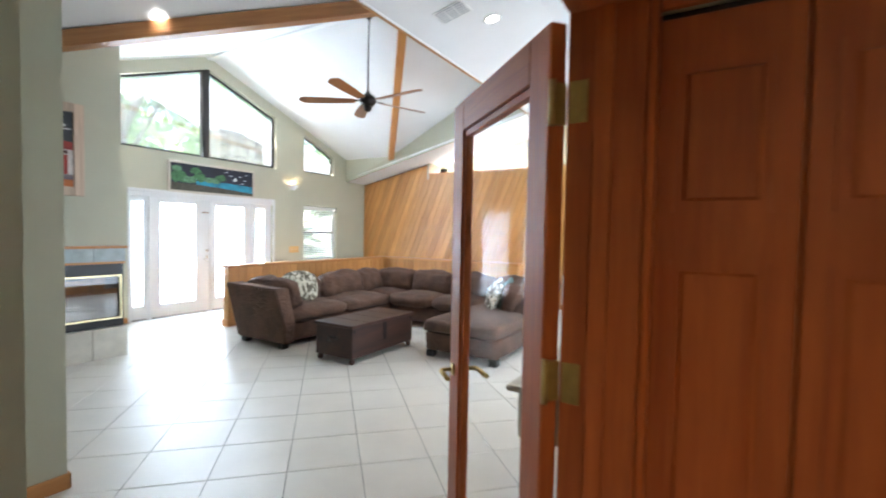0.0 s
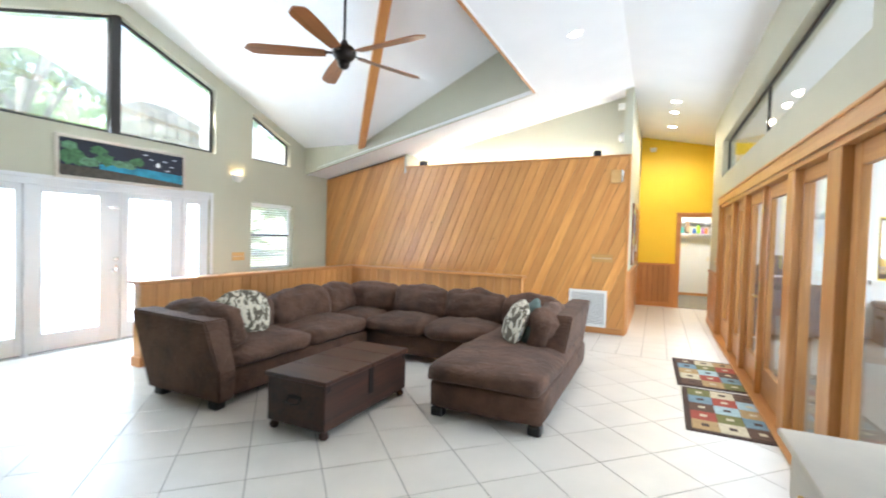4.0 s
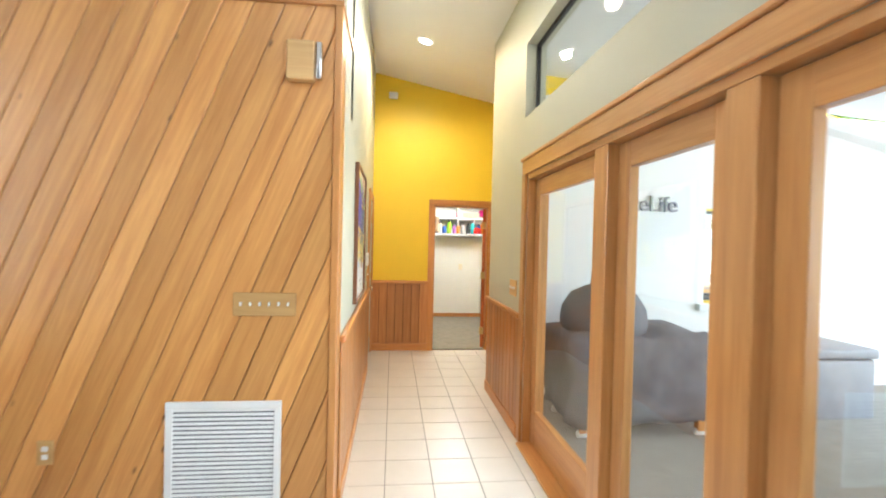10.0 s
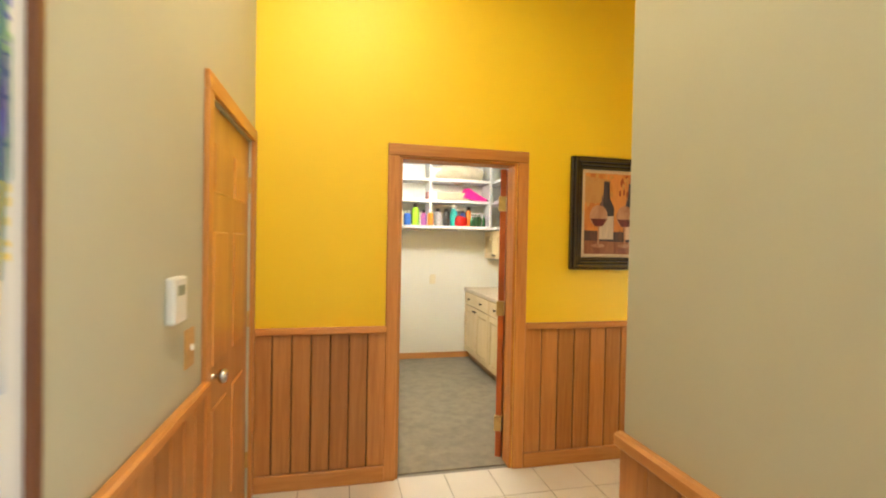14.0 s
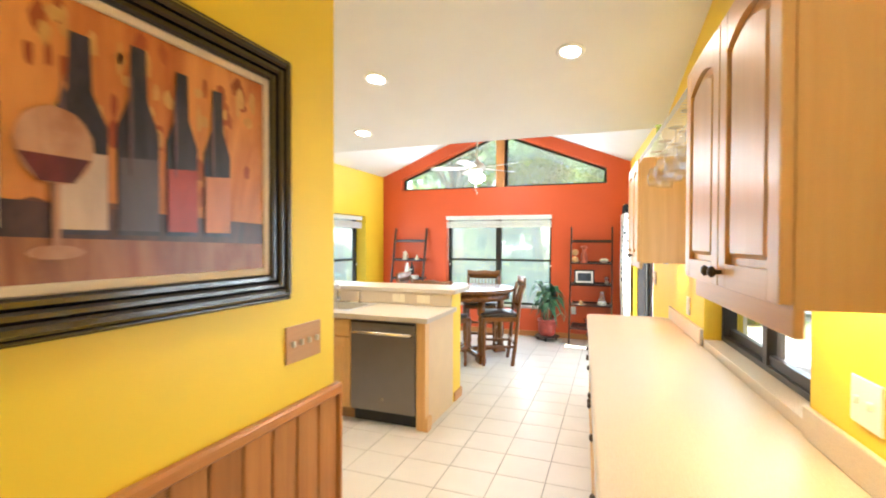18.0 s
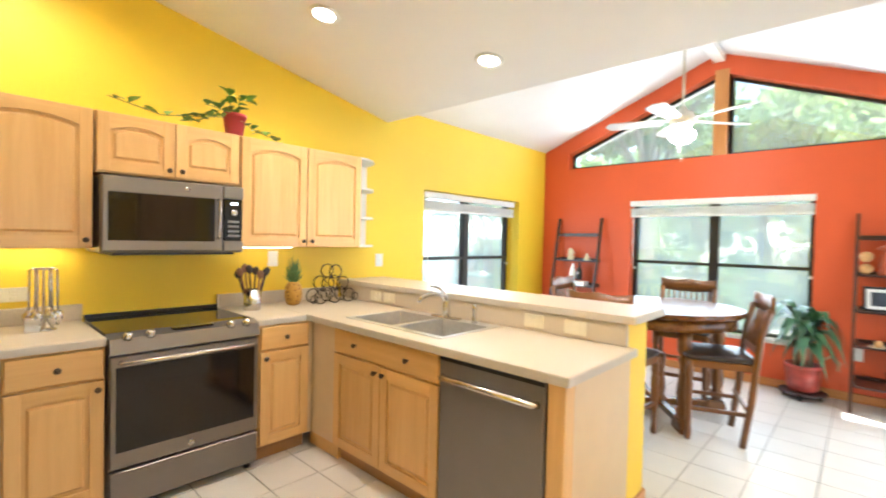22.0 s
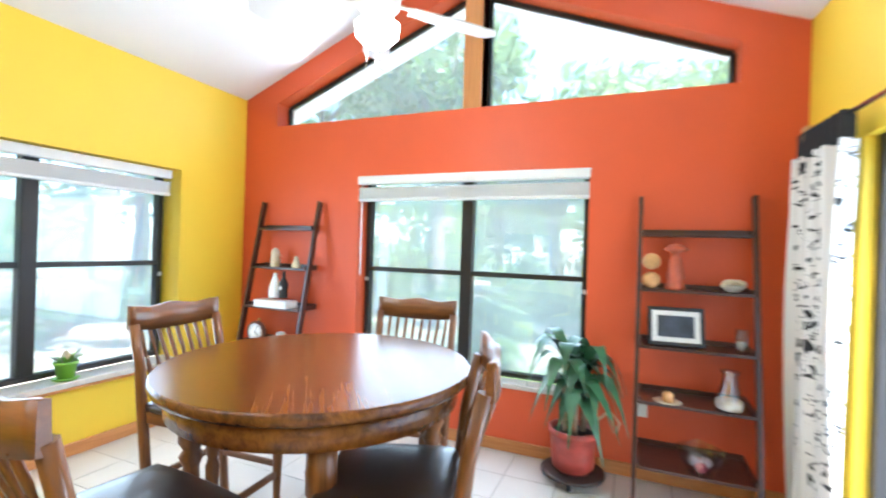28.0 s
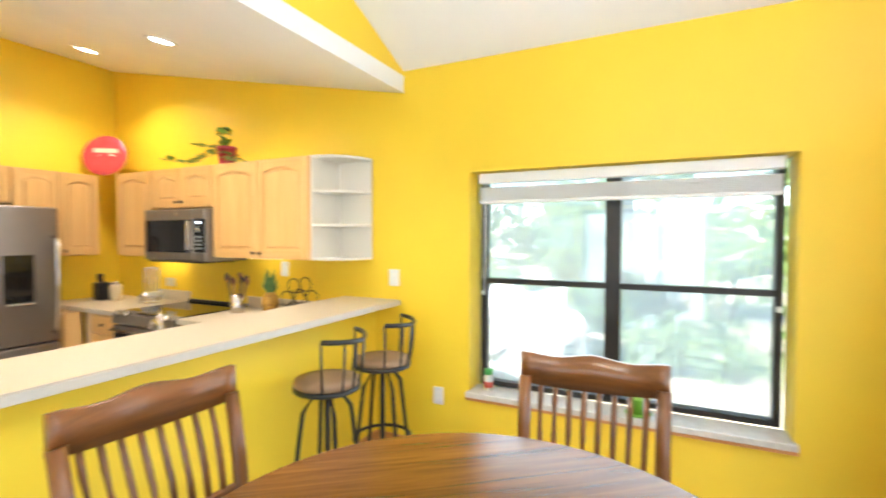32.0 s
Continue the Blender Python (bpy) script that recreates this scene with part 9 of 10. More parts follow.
part("bowl", lathe([(0.05, 0), (0.10, 0.08), (0.12, 0.15), (0.115, 0.15), (0.095, 0.08), (0.045, 0.008), (0, 0.008)], 4, smooth=False), CLEAR, gbw)
for i in range(4):
    part("ball", lathe([(0, -0.03), (0.022, -0.02), (0.03, 0.0), (0.022, 0.02), (0, 0.03)], 12), paint("ball_pink_%d" % (i % 2), ((0.5, 0.08, 0.12), (0.4, 0.35, 0.36))[i % 2], 0.4), gbw, m=pose(0.03 * math.cos(i * 1.6), 0.03 * math.sin(i * 1.6), 0.05 + 0.02 * (i % 2)))
plate("wall_outlet", pose(OX, 11.60, 0.45, 0, 0, -90), 0.075, 0.12, 1, PLASTW, "white outlet on the orange wall", True)
plate("wall_outlet", pose(OX, 14.05, 0.45, 0, 0, -90), 0.075, 0.12, 1, PLASTW, "white outlet on the orange wall", True)

# ---- floor plant ----
fp_ = thing("potted_plant", pose(7.44, 11.98, 0), "corn plant with glossy leaves in a red pot", "potted plant")
part("caddy", lathe([(0.17, 0.05), (0.19, 0.055), (0.19, 0.07), (0.17, 0.072), (0, 0.072)], 28), paint("caddy_dark", (0.04, 0.025, 0.02), 0.5), fp_)
for i in range(4):
    part("wheel", lathe([(0.0, -0.012), (0.024, -0.012), (0.024, 0.012), (0, 0.012)], 12), BLACK, fp_, m=pose(0.14 * math.cos(i * 1.57), 0.14 * math.sin(i * 1.57), 0.025, 90))
part("pot", lathe([(0.10, 0.072), (0.125, 0.10), (0.135, 0.20), (0.14, 0.29), (0.15, 0.295), (0.15, 0.33), (0.132, 0.33), (0.125, 0.29), (0, 0.28)], 28), paint("red_glazed_pot", (0.36, 0.055, 0.04), 0.35, 0.25, 14, 0.2, 40), fp_)
part("soil", lathe([(0.126, 0.285), (0.126, 0.30), (0, 0.305)], 20), paint("dark_soil", (0.03, 0.02, 0.015), 0.95, 0.4, 40, 0.8, 90), fp_)
r_ = random.Random(8)
bm = bmesh.new()
for cx, cy, hgt in ((-0.01, 0.05, 0.84), (0.04, -0.05, 0.76), (-0.05, -0.01, 0.66)):
    part("cane", tube([(cx, cy, 0.28), (cx * 1.2, cy * 1.2, hgt - 0.06)], 0.018, 10), paint("cane_bark", (0.36, 0.26, 0.15), 0.8, 0.3, 40, 0.4, 80), fp_)
    for i in range(15):
        a = i * 2.4 + cx * 40
        L = r_.uniform(0.24, 0.38)
        rise = r_.uniform(0.02, 0.22)
        p0 = Vector((cx * 1.2, cy * 1.2, hgt - 0.16 + 0.008 * i))
        d = Vector((math.cos(a), math.sin(a), 0))
        s = Vector((-d.y, d.x, 0))
        prev = None
        for j in range(7):
            u = j / 6
            c = p0 + d * (L * u * 0.92) + Vector((0, 0, rise * math.sin(u * math.pi * 0.8) - 0.42 * u * u * L * 2))
            wd = 0.046 * math.sin(min(1.0, 0.15 + u * 0.95) * math.pi) + 0.002
            cur = [bm.verts.new(c - s * wd + Vector((0, 0, 0.006))), bm.verts.new(c), bm.verts.new(c + s * wd + Vector((0, 0, 0.006)))]
            if prev:
                for k in range(2):
                    bm.faces.new((prev[k], prev[k + 1], cur[k + 1], cur[k])).smooth = True
            prev = cur
part("leaves", bm, paint("glossy_dark_leaf", (0.045, 0.13, 0.06), 0.3, 0.4, 8, 0.1, 50), fp_)
part("dry_leaf", tube([(0.10, -0.10, 0.33), (0.14, -0.20, 0.42), (0.12, -0.26, 0.36), (0.16, -0.24, 0.28)], 0.008, 6), paint("dry_leaf_tan", (0.55, 0.42, 0.26), 0.8), fp_)

# ---- windows of the dining room ----


def double_window(name, m, w, z0, z1, label):
    """Two double-hung sashes with a centre mullion; lies in the plane local y = 0, width along local x."""
    ob = struct(name, box((-w / 2 + 0.03, -0.004, z0 + 0.03), (-0.03, 0.002, (z0 + z1) / 2)), GLASS, label, "window", m)
    ob.visible_shadow = False
    zm = z0 + (z1 - z0) * 0.50
    for lo, hi in (((0.03, -0.004, z0 + 0.03), (w / 2 - 0.03, 0.002, zm)), ((-w / 2 + 0.03, 0.016, zm), (-0.03, 0.022, z1 - 0.03)), ((0.03, 0.016, zm), (w / 2 - 0.03, 0.022, z1 - 0.03))):
        g_ = bx("pane", ob, GLASS, lo, hi)
        g_.visible_shadow = False
    for lo, hi in (((-w / 2, -0.03, z0), (-w / 2 + 0.04, 0.04, z1)), ((w / 2 - 0.04, -0.03, z0), (w / 2, 0.04, z1)), ((-w / 2 + 0.04, -0.03, z0), (w / 2 - 0.04, 0.04, z0 + 0.035)), ((-w / 2 + 0.04, -0.03, z1 - 0.035), (w / 2 - 0.04, 0.04, z1)), ((-0.045, -0.034, z0 + 0.035), (0.045, 0.04, z1 - 0.035))):
        bx("frame_bar", ob, BLACKF, lo, hi, 0.003)
    for s in (-1, 1):
        x0, x1 = (-w / 2 + 0.04, -0.045) if s < 0 else (0.045, w / 2 - 0.04)
        # mesh over the whole sash, made pale to wash the view with glare
        sc_n = bx("insect_screen", ob, SCREEN, (x0, 0.030, z0 + 0.035), (x1, 0.031, z1 - 0.035))
        sc_n.visible_shadow = False
        bx("meeting_rail", ob, BLACKF, (x0, -0.028, zm - 0.018), (x1, 0.02, zm + 0.018), 0.003)
        bx("latch", ob, PLASTW, (s * (w / 2 - 0.02) - 0.012, -0.045, zm - 0.10), (s * (w / 2 - 0.02) + 0.012, -0.028, zm - 0.07), 0.003)
    return ob


def raised_blind(m, w, label):
    ob = thing("window_blind", m, label, "blind", "raised blinds")
    bx("valance", ob, PLASTW, (-w / 2, -0.03, -0.065), (w / 2, 0.03, 0.0), 0.004)
    for i in range(9):
        bx("stacked_slat", ob, PLASTW, (-w / 2 + 0.008, -0.022 + 0.003 * (i % 2), -0.175 + 0.0095 * i), (w / 2 - 0.008, 0.026, -0.169 + 0.0095 * i), 0.001)
    bx("bottom_rail", ob, PLASTW, (-w / 2 + 0.006, -0.024, -0.20), (w / 2 - 0.006, 0.027, -0.178), 0.004)
    part("wand", tube([(-w / 2 + 0.05, -0.035, -0.07), (-w / 2 + 0.05, -0.036, -0.80)], 0.004, 6), PLASTW, ob)
    return ob


double_window("window_7", pose(6.14, NY + 0.20, 0), 1.74, 0.49, 1.955, "dark framed double window in the yellow wall")
raised_blind(pose(6.14, NY + 0.07, 1.95), 1.685, "white slatted blind drawn up in the yellow wall window")
sl_ = struct("window_sill_1", box((5.235, NY - 0.035, 0.45), (7.045, NY + 0.17, 0.487), 0.004), paint("pale_stone_sill", (0.62, 0.58, 0.52), 0.35, 0.1, 20), "pale stone window sill", "window sill")
bx("apron", sl_, FIRX, (5.235, NY - 0.033, 0.432), (7.045, NY - 0.003, 0.449), 0.002)
double_window("window_8", pose(OX + 0.16, 12.845, 0, 0, 0, -90), 1.785, 0.48, 1.965, "dark framed double window in the orange wall")
raised_blind(pose(OX + 0.02, 12.845, 1.97, 0, 0, -90), 1.80, "white slatted blind drawn up in the orange wall window")
sl2 = struct("window_sill_2", box((OX - 0.025, 11.93, 0.445), (OX + 0.13, 13.76, 0.478), 0.004), paint("pale_stone_sill", (0.62, 0.58, 0.52), 0.35, 0.1, 20), "pale stone window sill", "window sill")
ot = lambda y: 3.36 - 0.40 * abs(y - 12.82)
gable_pane("window_9", [(11.14, 2.46), (12.71, 2.46), (12.71, ot(12.71) - 0.02), (11.14, ot(11.14) - 0.02)], OX + 0.15, "sloping dark framed gable window", w=0.035)
gable_pane("window_10", [(12.87, 2.46), (14.59, 2.46), (14.59, ot(14.59) - 0.02), (12.87, ot(12.87) - 0.02)], OX + 0.15, "sloping dark framed gable window", w=0.035)
struct("window_post", box((OX - 0.008, 12.72, 2.44), (OX + 0.16, 12.86, 3.38), 0.003), FIRZ, "honey wood post between the gable windows", "trim")
beam("beam_dining_ridge", (XK, 12.82, 3.595), (OX, 12.82, 3.595), 0.11, 0.13, WHITE, "white painted ridge beam")
wp = thing("green_plant_pot", pose(6.30, NY + 0.05, 0.487), "small succulent in a lime green pot on the sill", "potted plant")
part("saucer", lathe([(0.06, 0), (0.075, 0.012), (0.07, 0.015), (0, 0.01)], 20), paint("lime_pot", (0.22, 0.46, 0.05), 0.35, 0.05), wp)
part("pot", lathe([(0.045, 0.012), (0.06, 0.10), (0.066, 0.10), (0.066, 0.12), (0.055, 0.12), (0.05, 0.10), (0, 0.09)], 20), paint("lime_pot", (0.22, 0.46, 0.05), 0.35, 0.05), wp)
bm = bmesh.new()
for i in range(9):
    a = i * 2.4
    leaf_mesh(bm, (0.02 * math.cos(a), 0.02 * math.sin(a), 0.10), (0.12 * math.cos(a), 0.08 * math.sin(a), 0.17 + 0.02 * (i % 3)), 0.014, 0.02)
part("leaves", bm, LEAFG, wp)
part("shell", lathe([(0.02, 0.11), (0.028, 0.14), (0.012, 0.18), (0, 0.19)], 12), CERC, wp)
sb_ = thing("spice_bottle", pose(5.36, NY + 0.08, 0.487), "small plastic bottle with a green cap and label", "bottle")
part("body", lathe([(0.03, 0), (0.033, 0.01), (0.033, 0.09), (0.025, 0.105)], 16), paint("bottle_pale", (0.6, 0.6, 0.55), 0.3), sb_)
part("label", lathe([(0.0336, 0.02), (0.0336, 0.06)], 16), paint("label_red", (0.5, 0.08, 0.05), 0.5), sb_)
part("cap", lathe([(0.028, 0.105), (0.028, 0.14), (0, 0.142)], 16), paint("cap_green", (0.08, 0.42, 0.10), 0.4), sb_)

# ---- south side of the dining room ----
sd = struct("door_5", box((3.92, -0.15, 0.0), (5.73, -0.06, 0.03), 0.003), BLACKF, "dark framed sliding glass door", "sliding door", MS)
for lo, hi in (((3.90, -0.16, 0.03), (3.95, -0.05, 1.96)), ((5.70, -0.16, 0.03), (5.75, -0.05, 1.96)), ((3.95, -0.16, 1.92), (5.70, -0.05, 1.96)), ((5.03, -0.12, 0.03), (5.075, -0.08, 1.92)), ((5.05, -0.15, 0.03), (5.10, -0.115, 1.92)),
               ((3.95, -0.12, 0.03), (5.03, -0.08, 0.08)), ((5.10, -0.15, 0.03), (5.70, -0.115, 0.08)), ((3.95, -0.12, 1.88), (5.03, -0.08, 1.92)), ((5.10, -0.15, 1.88), (5.70, -0.115, 1.92))):
    bx("frame_bar", sd, BLACKF, lo, hi, 0.003)
for lo, hi in (((3.95, -0.103, 0.08), (5.03, -0.097, 1.88)), ((5.10, -0.135, 0.08), (5.70, -0.129, 1.88))):
    g_ = bx("pane", sd, GLASS, lo, hi)
    g_.visible_shadow = False
    # sheet added to pale the view through the door, as glare would
    ms_ = bx("insect_screen", sd, SCREEN, (lo[0], -0.158, lo[2]), (hi[0], -0.157, hi[2]))
    ms_.visible_shadow = False


def curtain_mat():
    m, nt, b = nodes_of("white_curtain_black_print")
    f = noise_of(nt, 16.0, 2.0, 0.6, (1.0, 1.0, 1.6), shift=False, dist=1.0)
    tc = nt.nodes.new("ShaderNodeTexCoord")
    sx = nt.nodes.new("ShaderNodeSeparateXYZ")
    nt.links.new(tc.outputs["Object"], sx.inputs[0])
    wv = nt.nodes.new("ShaderNodeMath")
    wv.operation = 'PINGPONG'
    wv.inputs[1].default_value = 0.11
    nt.links.new(sx.outputs[0], wv.inputs[0])
    gt = nt.nodes.new("ShaderNodeMath")
    gt.operation = 'LESS_THAN'
    gt.inputs[1].default_value = 0.045
    nt.links.new(wv.outputs[0], gt.inputs[0])
    th_ = nt.nodes.new("ShaderNodeMath")
    th_.operation = 'GREATER_THAN'
    th_.inputs[1].default_value = 0.575
    nt.links.new(f, th_.inputs[0])
    mu = nt.nodes.new("ShaderNodeMath")
    mu.operation = 'MULTIPLY'
    nt.links.new(gt.outputs[0], mu.inputs[0])
    nt.links.new(th_.outputs[0], mu.inputs[1])
    nt.links.new(ramp(nt, mu.outputs[0], [(0.4, (0.78, 0.76, 0.72)), (0.6, (0.02, 0.02, 0.02))]), b.inputs["Base Color"])
    b.inputs["Roughness"].default_value = 0.9
    return m


cu = thing("curtain", MS @ pose(5.62, 0.10, 0.0), "white curtain with a black branch print and black tabs, drawn aside", "curtain")
bm = bmesh.new()
nx, nz = 40, 14
grid = []
for j in range(nz + 1):
    z = 0.03 + 1.90 * j / nz
    grid.append([bm.verts.new((0.50 * i / nx + 0.03 * (1 - j / nz) * math.sin(i), 0.035 * math.sin(i * 0.95 + 0.15 * j) + 0.02 * math.sin(i * 0.31 + j * 0.2), z)) for i in range(nx + 1)])
for j in range(nz):
    for i in range(nx):
        bm.faces.new((grid[j][i], grid[j][i + 1], grid[j + 1][i + 1], grid[j + 1][i])).smooth = True
part("cloth", bm, curtain_mat(), cu)
for i in range(7):
    b = box((0.02 + 0.07 * i, -0.03, 1.92), (0.06 + 0.07 * i, 0.03, 2.055), 0.006)
    part("tab", b, paint("black_cloth", (0.02, 0.02, 0.02), 0.9), cu)
rd = thing("curtain_rod", MS @ pose(0, 0.10, 2.035), "grey metal curtain rod on wooden brackets", "curtain rod")
part("rod", tube([(3.70, 0, 0), (6.15, 0, 0)], 0.011, 8), CHROME, rd)
for x in (3.86, 6.05):
    bx("bracket", rd, OAKP, (x - 0.03, -0.10, -0.03), (x + 0.03, 0.02, 0.05), 0.004)
wb = thing("whiteboard_calendar", MS @ pose(3.42, 0.0, 1.34), "clear calendar board with faint ruled columns on the yellow wall", "notice board")
bx("board", wb, paint("glossy_board", (0.70, 0.70, 0.66), 0.12, 0.04, 4, 0.0), (-0.36, 0.006, 0), (0.36, 0.012, 0.53), 0.002)
for i in range(8):
    bx("rule", wb, paint("rule_grey", (0.5, 0.5, 0.5), 0.4), (-0.34 + 0.097 * i, 0.0122, 0.03), (-0.337 + 0.097 * i, 0.0132, 0.44))
for i in range(5):
    bx("rule", wb, paint("rule_grey", (0.5, 0.5, 0.5), 0.4), (-0.34, 0.0122, 0.03 + 0.1 * i), (0.34, 0.0132, 0.033 + 0.1 * i))
for i in range(7):
    bx("heading_bar", wb, paint("rule_pink", (0.62, 0.40, 0.36), 0.4), (-0.325 + 0.097 * i, 0.0122, 0.46), (-0.265 + 0.097 * i, 0.0132, 0.475))
bx("marker", wb, OAKP, (-0.20, 0.013, 0.28), (-0.17, 0.024, 0.40), 0.004)
plate("switch_plate", MS @ pose(3.78, 0.0, 1.18, 0, 0, 180), 0.20, 0.13, 3, OAKP, "oak switch plate with ivory switches by the sliding door", tog=IVORY)
square_rug("door_mat", pose(6.54, 10.86, 0, 0, 0, 92), 4, 7, 0.145, 0.035, [cloth("rug_cream", (0.44, 0.36, 0.24)), cloth("rug_faded_red", (0.30, 0.09, 0.06)), cloth("rug_blue", (0.13, 0.21, 0.24)), cloth("rug_sage", (0.17, 0.20, 0.13)), cloth("rug_tan", (0.34, 0.20, 0.08))], cloth("rug_tan_edge", (0.30, 0.20, 0.11)), "faded rug of coloured squares by the sliding door", 9)
ceiling_fan("ceiling_fan", pose(6.38, 12.82, 2.55), 3.47 - 2.55, 0.66, 5, 32, paint("satin_nickel", (0.58, 0.55, 0.50), 0.35, 0.05, 30, 0.03, 90, metal=0.8), paint("pale_grey_blade", (0.58, 0.57, 0.55), 0.45, 0.04), "pale ceiling fan with five blades and a lit bowl", True, 10)
fl = bpy.data.lights.new("fan_lamp", 'POINT')
fl.energy, fl.color, fl.shadow_soft_size = 3 * LAMP, (1.0, 0.95, 0.86), 0.08
flo = new("fan_lamp", fl)
flo.location = (6.38, 12.82, 2.30)
for x, y in ((5.3, 14.0), (5.7, 12.3)):
    dt = thing("smoke_detector", pose(x, y, z_dining(y), 180 + (-21 if y > 12.8 else 21)), "round white smoke detector on the ceiling", "smoke detector", "ceiling detectors")
    part("base", lathe([(0.06, 0), (0.06, 0.02), (0.045, 0.032), (0, 0.034)], 20), PLASTW, dt)
# baseboards
bsd = struct("baseboard_orange", box((OX - 0.016, 10.62, 0.0), (OX, NY, 0.085), 0.004), FIRY, "honey wood baseboard under the orange wall", "baseboard")
bx("board", bsd, FIRX, (4.52, NY - 0.016, 0.0), (OX - 0.016, NY, 0.085), 0.004)
bx("board", bsd, FIRY, (FW, -0.5, 0.0), (FW + 0.016, 2.95, 0.085), 0.004)
bx("board", bsd, FIRY, (FW, 5.55, 0.0), (FW + 0.016, WY - 0.02, 0.085), 0.004)
bx("board", bsd, FIRX, (-6.8, 2.13, 0.0), (-5.72, 2.146, 0.085), 0.004)

# ---- outside ----


def ground_mat():
    m, nt, b = nodes_of("yard_ground")
    f = noise_of(nt, 0.25, 5.0, 0.6, shift=False)
    g_ = noise_of(nt, 6.0, 4.0, 0.6, shift=False)
    c = ramp(nt, f, [(0.42, (0.10, 0.16, 0.04)), (0.52, (0.30, 0.27, 0.20)), (0.62, (0.42, 0.38, 0.31))])
    mx = nt.nodes.new("ShaderNodeMix")
    mx.data_type, mx.blend_type = 'RGBA', 'MULTIPLY'
    mx.inputs[0].default_value = 0.6
    nt.links.new(c, mx.inputs[6])
    nt.links.new(ramp(nt, g_, [(0.3, (0.6, 0.6, 0.6)), (0.7, (1, 1, 1))]), mx.inputs[7])
    nt.links.new(mx.outputs[2], b.inputs["Base Color"])
    b.inputs["Roughness"].default_value = 0.95
    return m


bm = bmesh.new()
vs = [bm.verts.new(p) for p in ((-400, -400, -0.25), (400, -400, -0.25), (400, 400, -0.25), (-400, 400, -0.25))]
bm.faces.new(vs)
tagged(link("ground", bm, ground_mat()), "sandy yard with patches of grass", "ground", kind="structure")
# patio
PT = [paint("slate_tile_%d" % i, c, 0.45, 0.12, 5, 0.15, 50) for i, c in enumerate(((0.62, 0.63, 0.64), (0.50, 0.55, 0.58), (0.66, 0.64, 0.60), (0.42, 0.47, 0.51)))]
pf = tagged(link("floor_patio", box((GX + 0.16, 0.9, -0.22), (8.6, 10.2, -0.03)), GROUT), "pale slate tiled patio floor", "floor", kind="structure")
ptm = {}
r_ = random.Random(4)
for i in range(11):
    for j in range(16):
        if i + j > 22:
            continue
        k = r_.randrange(4)
        w, h = (0.56, 0.56)
        x0, y0 = GX + 0.17 + i * 0.57, 10.15 - (j + 1) * 0.57
        if y0 < 0.95:
            continue
        if k not in ptm:
            me = bpy.data.meshes.new("patio_tile")
            t_ = box((0.003, 0.003, 0), (w, h, 0.012), 0.003)
            t_.to_mesh(me)
            t_.free()
            me.materials.append(PT[k])
            ptm[k] = me
        o = new("patio_tile", ptm[k])
        o.parent = pf
        o.location = (x0, y0, -0.03)
st_ = wall("wall_patio_stucco", 'y', -0.225, -0.203, (-1.50, 6.6), lambda x: 3.0, [(0.58, 1.92, 0.93, 1.94), (3.88, 5.77, 0.0, 1.98)], STUCCO, z0=-0.03, label="white stucco patio wall")
st_.matrix_basis = MS
psl = struct("window_sill_patio", box((0.48, -0.30, 0.86), (2.05, -0.226, 0.93), 0.006), STUCCO, "white stucco sill outside the counter window", "window sill", MS)
tagged(link("ceiling_patio", slab([(GX + 0.16, 3.22), (6.4, 2.82), (6.4, 2.92), (GX + 0.16, 3.32)], 'y', 0.9, 10.2), paint("patio_ceiling_white", (0.78, 0.79, 0.79), 0.7, 0.02)), "white patio ceiling", "ceiling", kind="structure")
tagged(link("beam_patio", box((4.55, 0.9, 2.45), (4.80, 10.1, 2.85)), STUCCO), "white patio beam", "beam", kind="structure")
tagged(link("wall_patio_west", box((GX + 0.161, 0.9, 2.2), (GX + 0.18, 10.2, 2.44)), STUCCO), "white stucco above the glazed doors", "wall", kind="structure")
for y in (1.2, 5.2):
    ps_ = thing("patio_post", pose(6.2, y, -0.03), "white square patio post", "post", "patio posts")
    bx("post", ps_, STUCCO, (-0.10, -0.10, 0), (0.10, 0.10, 2.88), 0.01)
SIGN = paint("grey_sign_letters", (0.36, 0.36, 0.37), 0.6)
sg = thing("wall_sign", MS @ pose(-0.15, -0.226, 1.955), "grey block letters spelling LakeLife on the stucco wall", "sign")
lettering(sg, "LakeLife", 0.23, pose(0, -0.016, 0, 90) @ Matrix.Diagonal((1.0, 1.0, 1.0, 1.0)), SIGN, 0.014, name="letters")
# grill under a cover
GCOV = paint("charcoal_grill_cover", (0.135, 0.14, 0.155), 0.7, 0.2, 6, 0.4, 40)
gr = thing("covered_grill", pose(0.66, 9.45, -0.03), "kamado grill on a cart under a dark grey fabric cover", "grill")
b = cushion((-0.62, -0.36, 0.12), (0.62, 0.36, 0.84), 0.06, 0.02, 3, 0.03, 10)
part("cart_cover", b, GCOV, gr)
part("dome_cover", lathe([(0.34, 0.80), (0.36, 0.90), (0.345, 1.02), (0.27, 1.14), (0.15, 1.20), (0.11, 1.21), (0.10, 1.30), (0.105, 1.315), (0, 1.32)], 26), GCOV, gr, m=pose(-0.22, 0, 0))
bx("emblem", gr, paint("emblem_red", (0.6, 0.1, 0.08), 0.5), (-0.42, -0.352, 0.99), (-0.38, -0.345, 1.03), 0.004)
bx("emblem_bar", gr, PLASTW, (-0.36, -0.356, 0.99), (-0.14, -0.350, 1.025), 0.002)
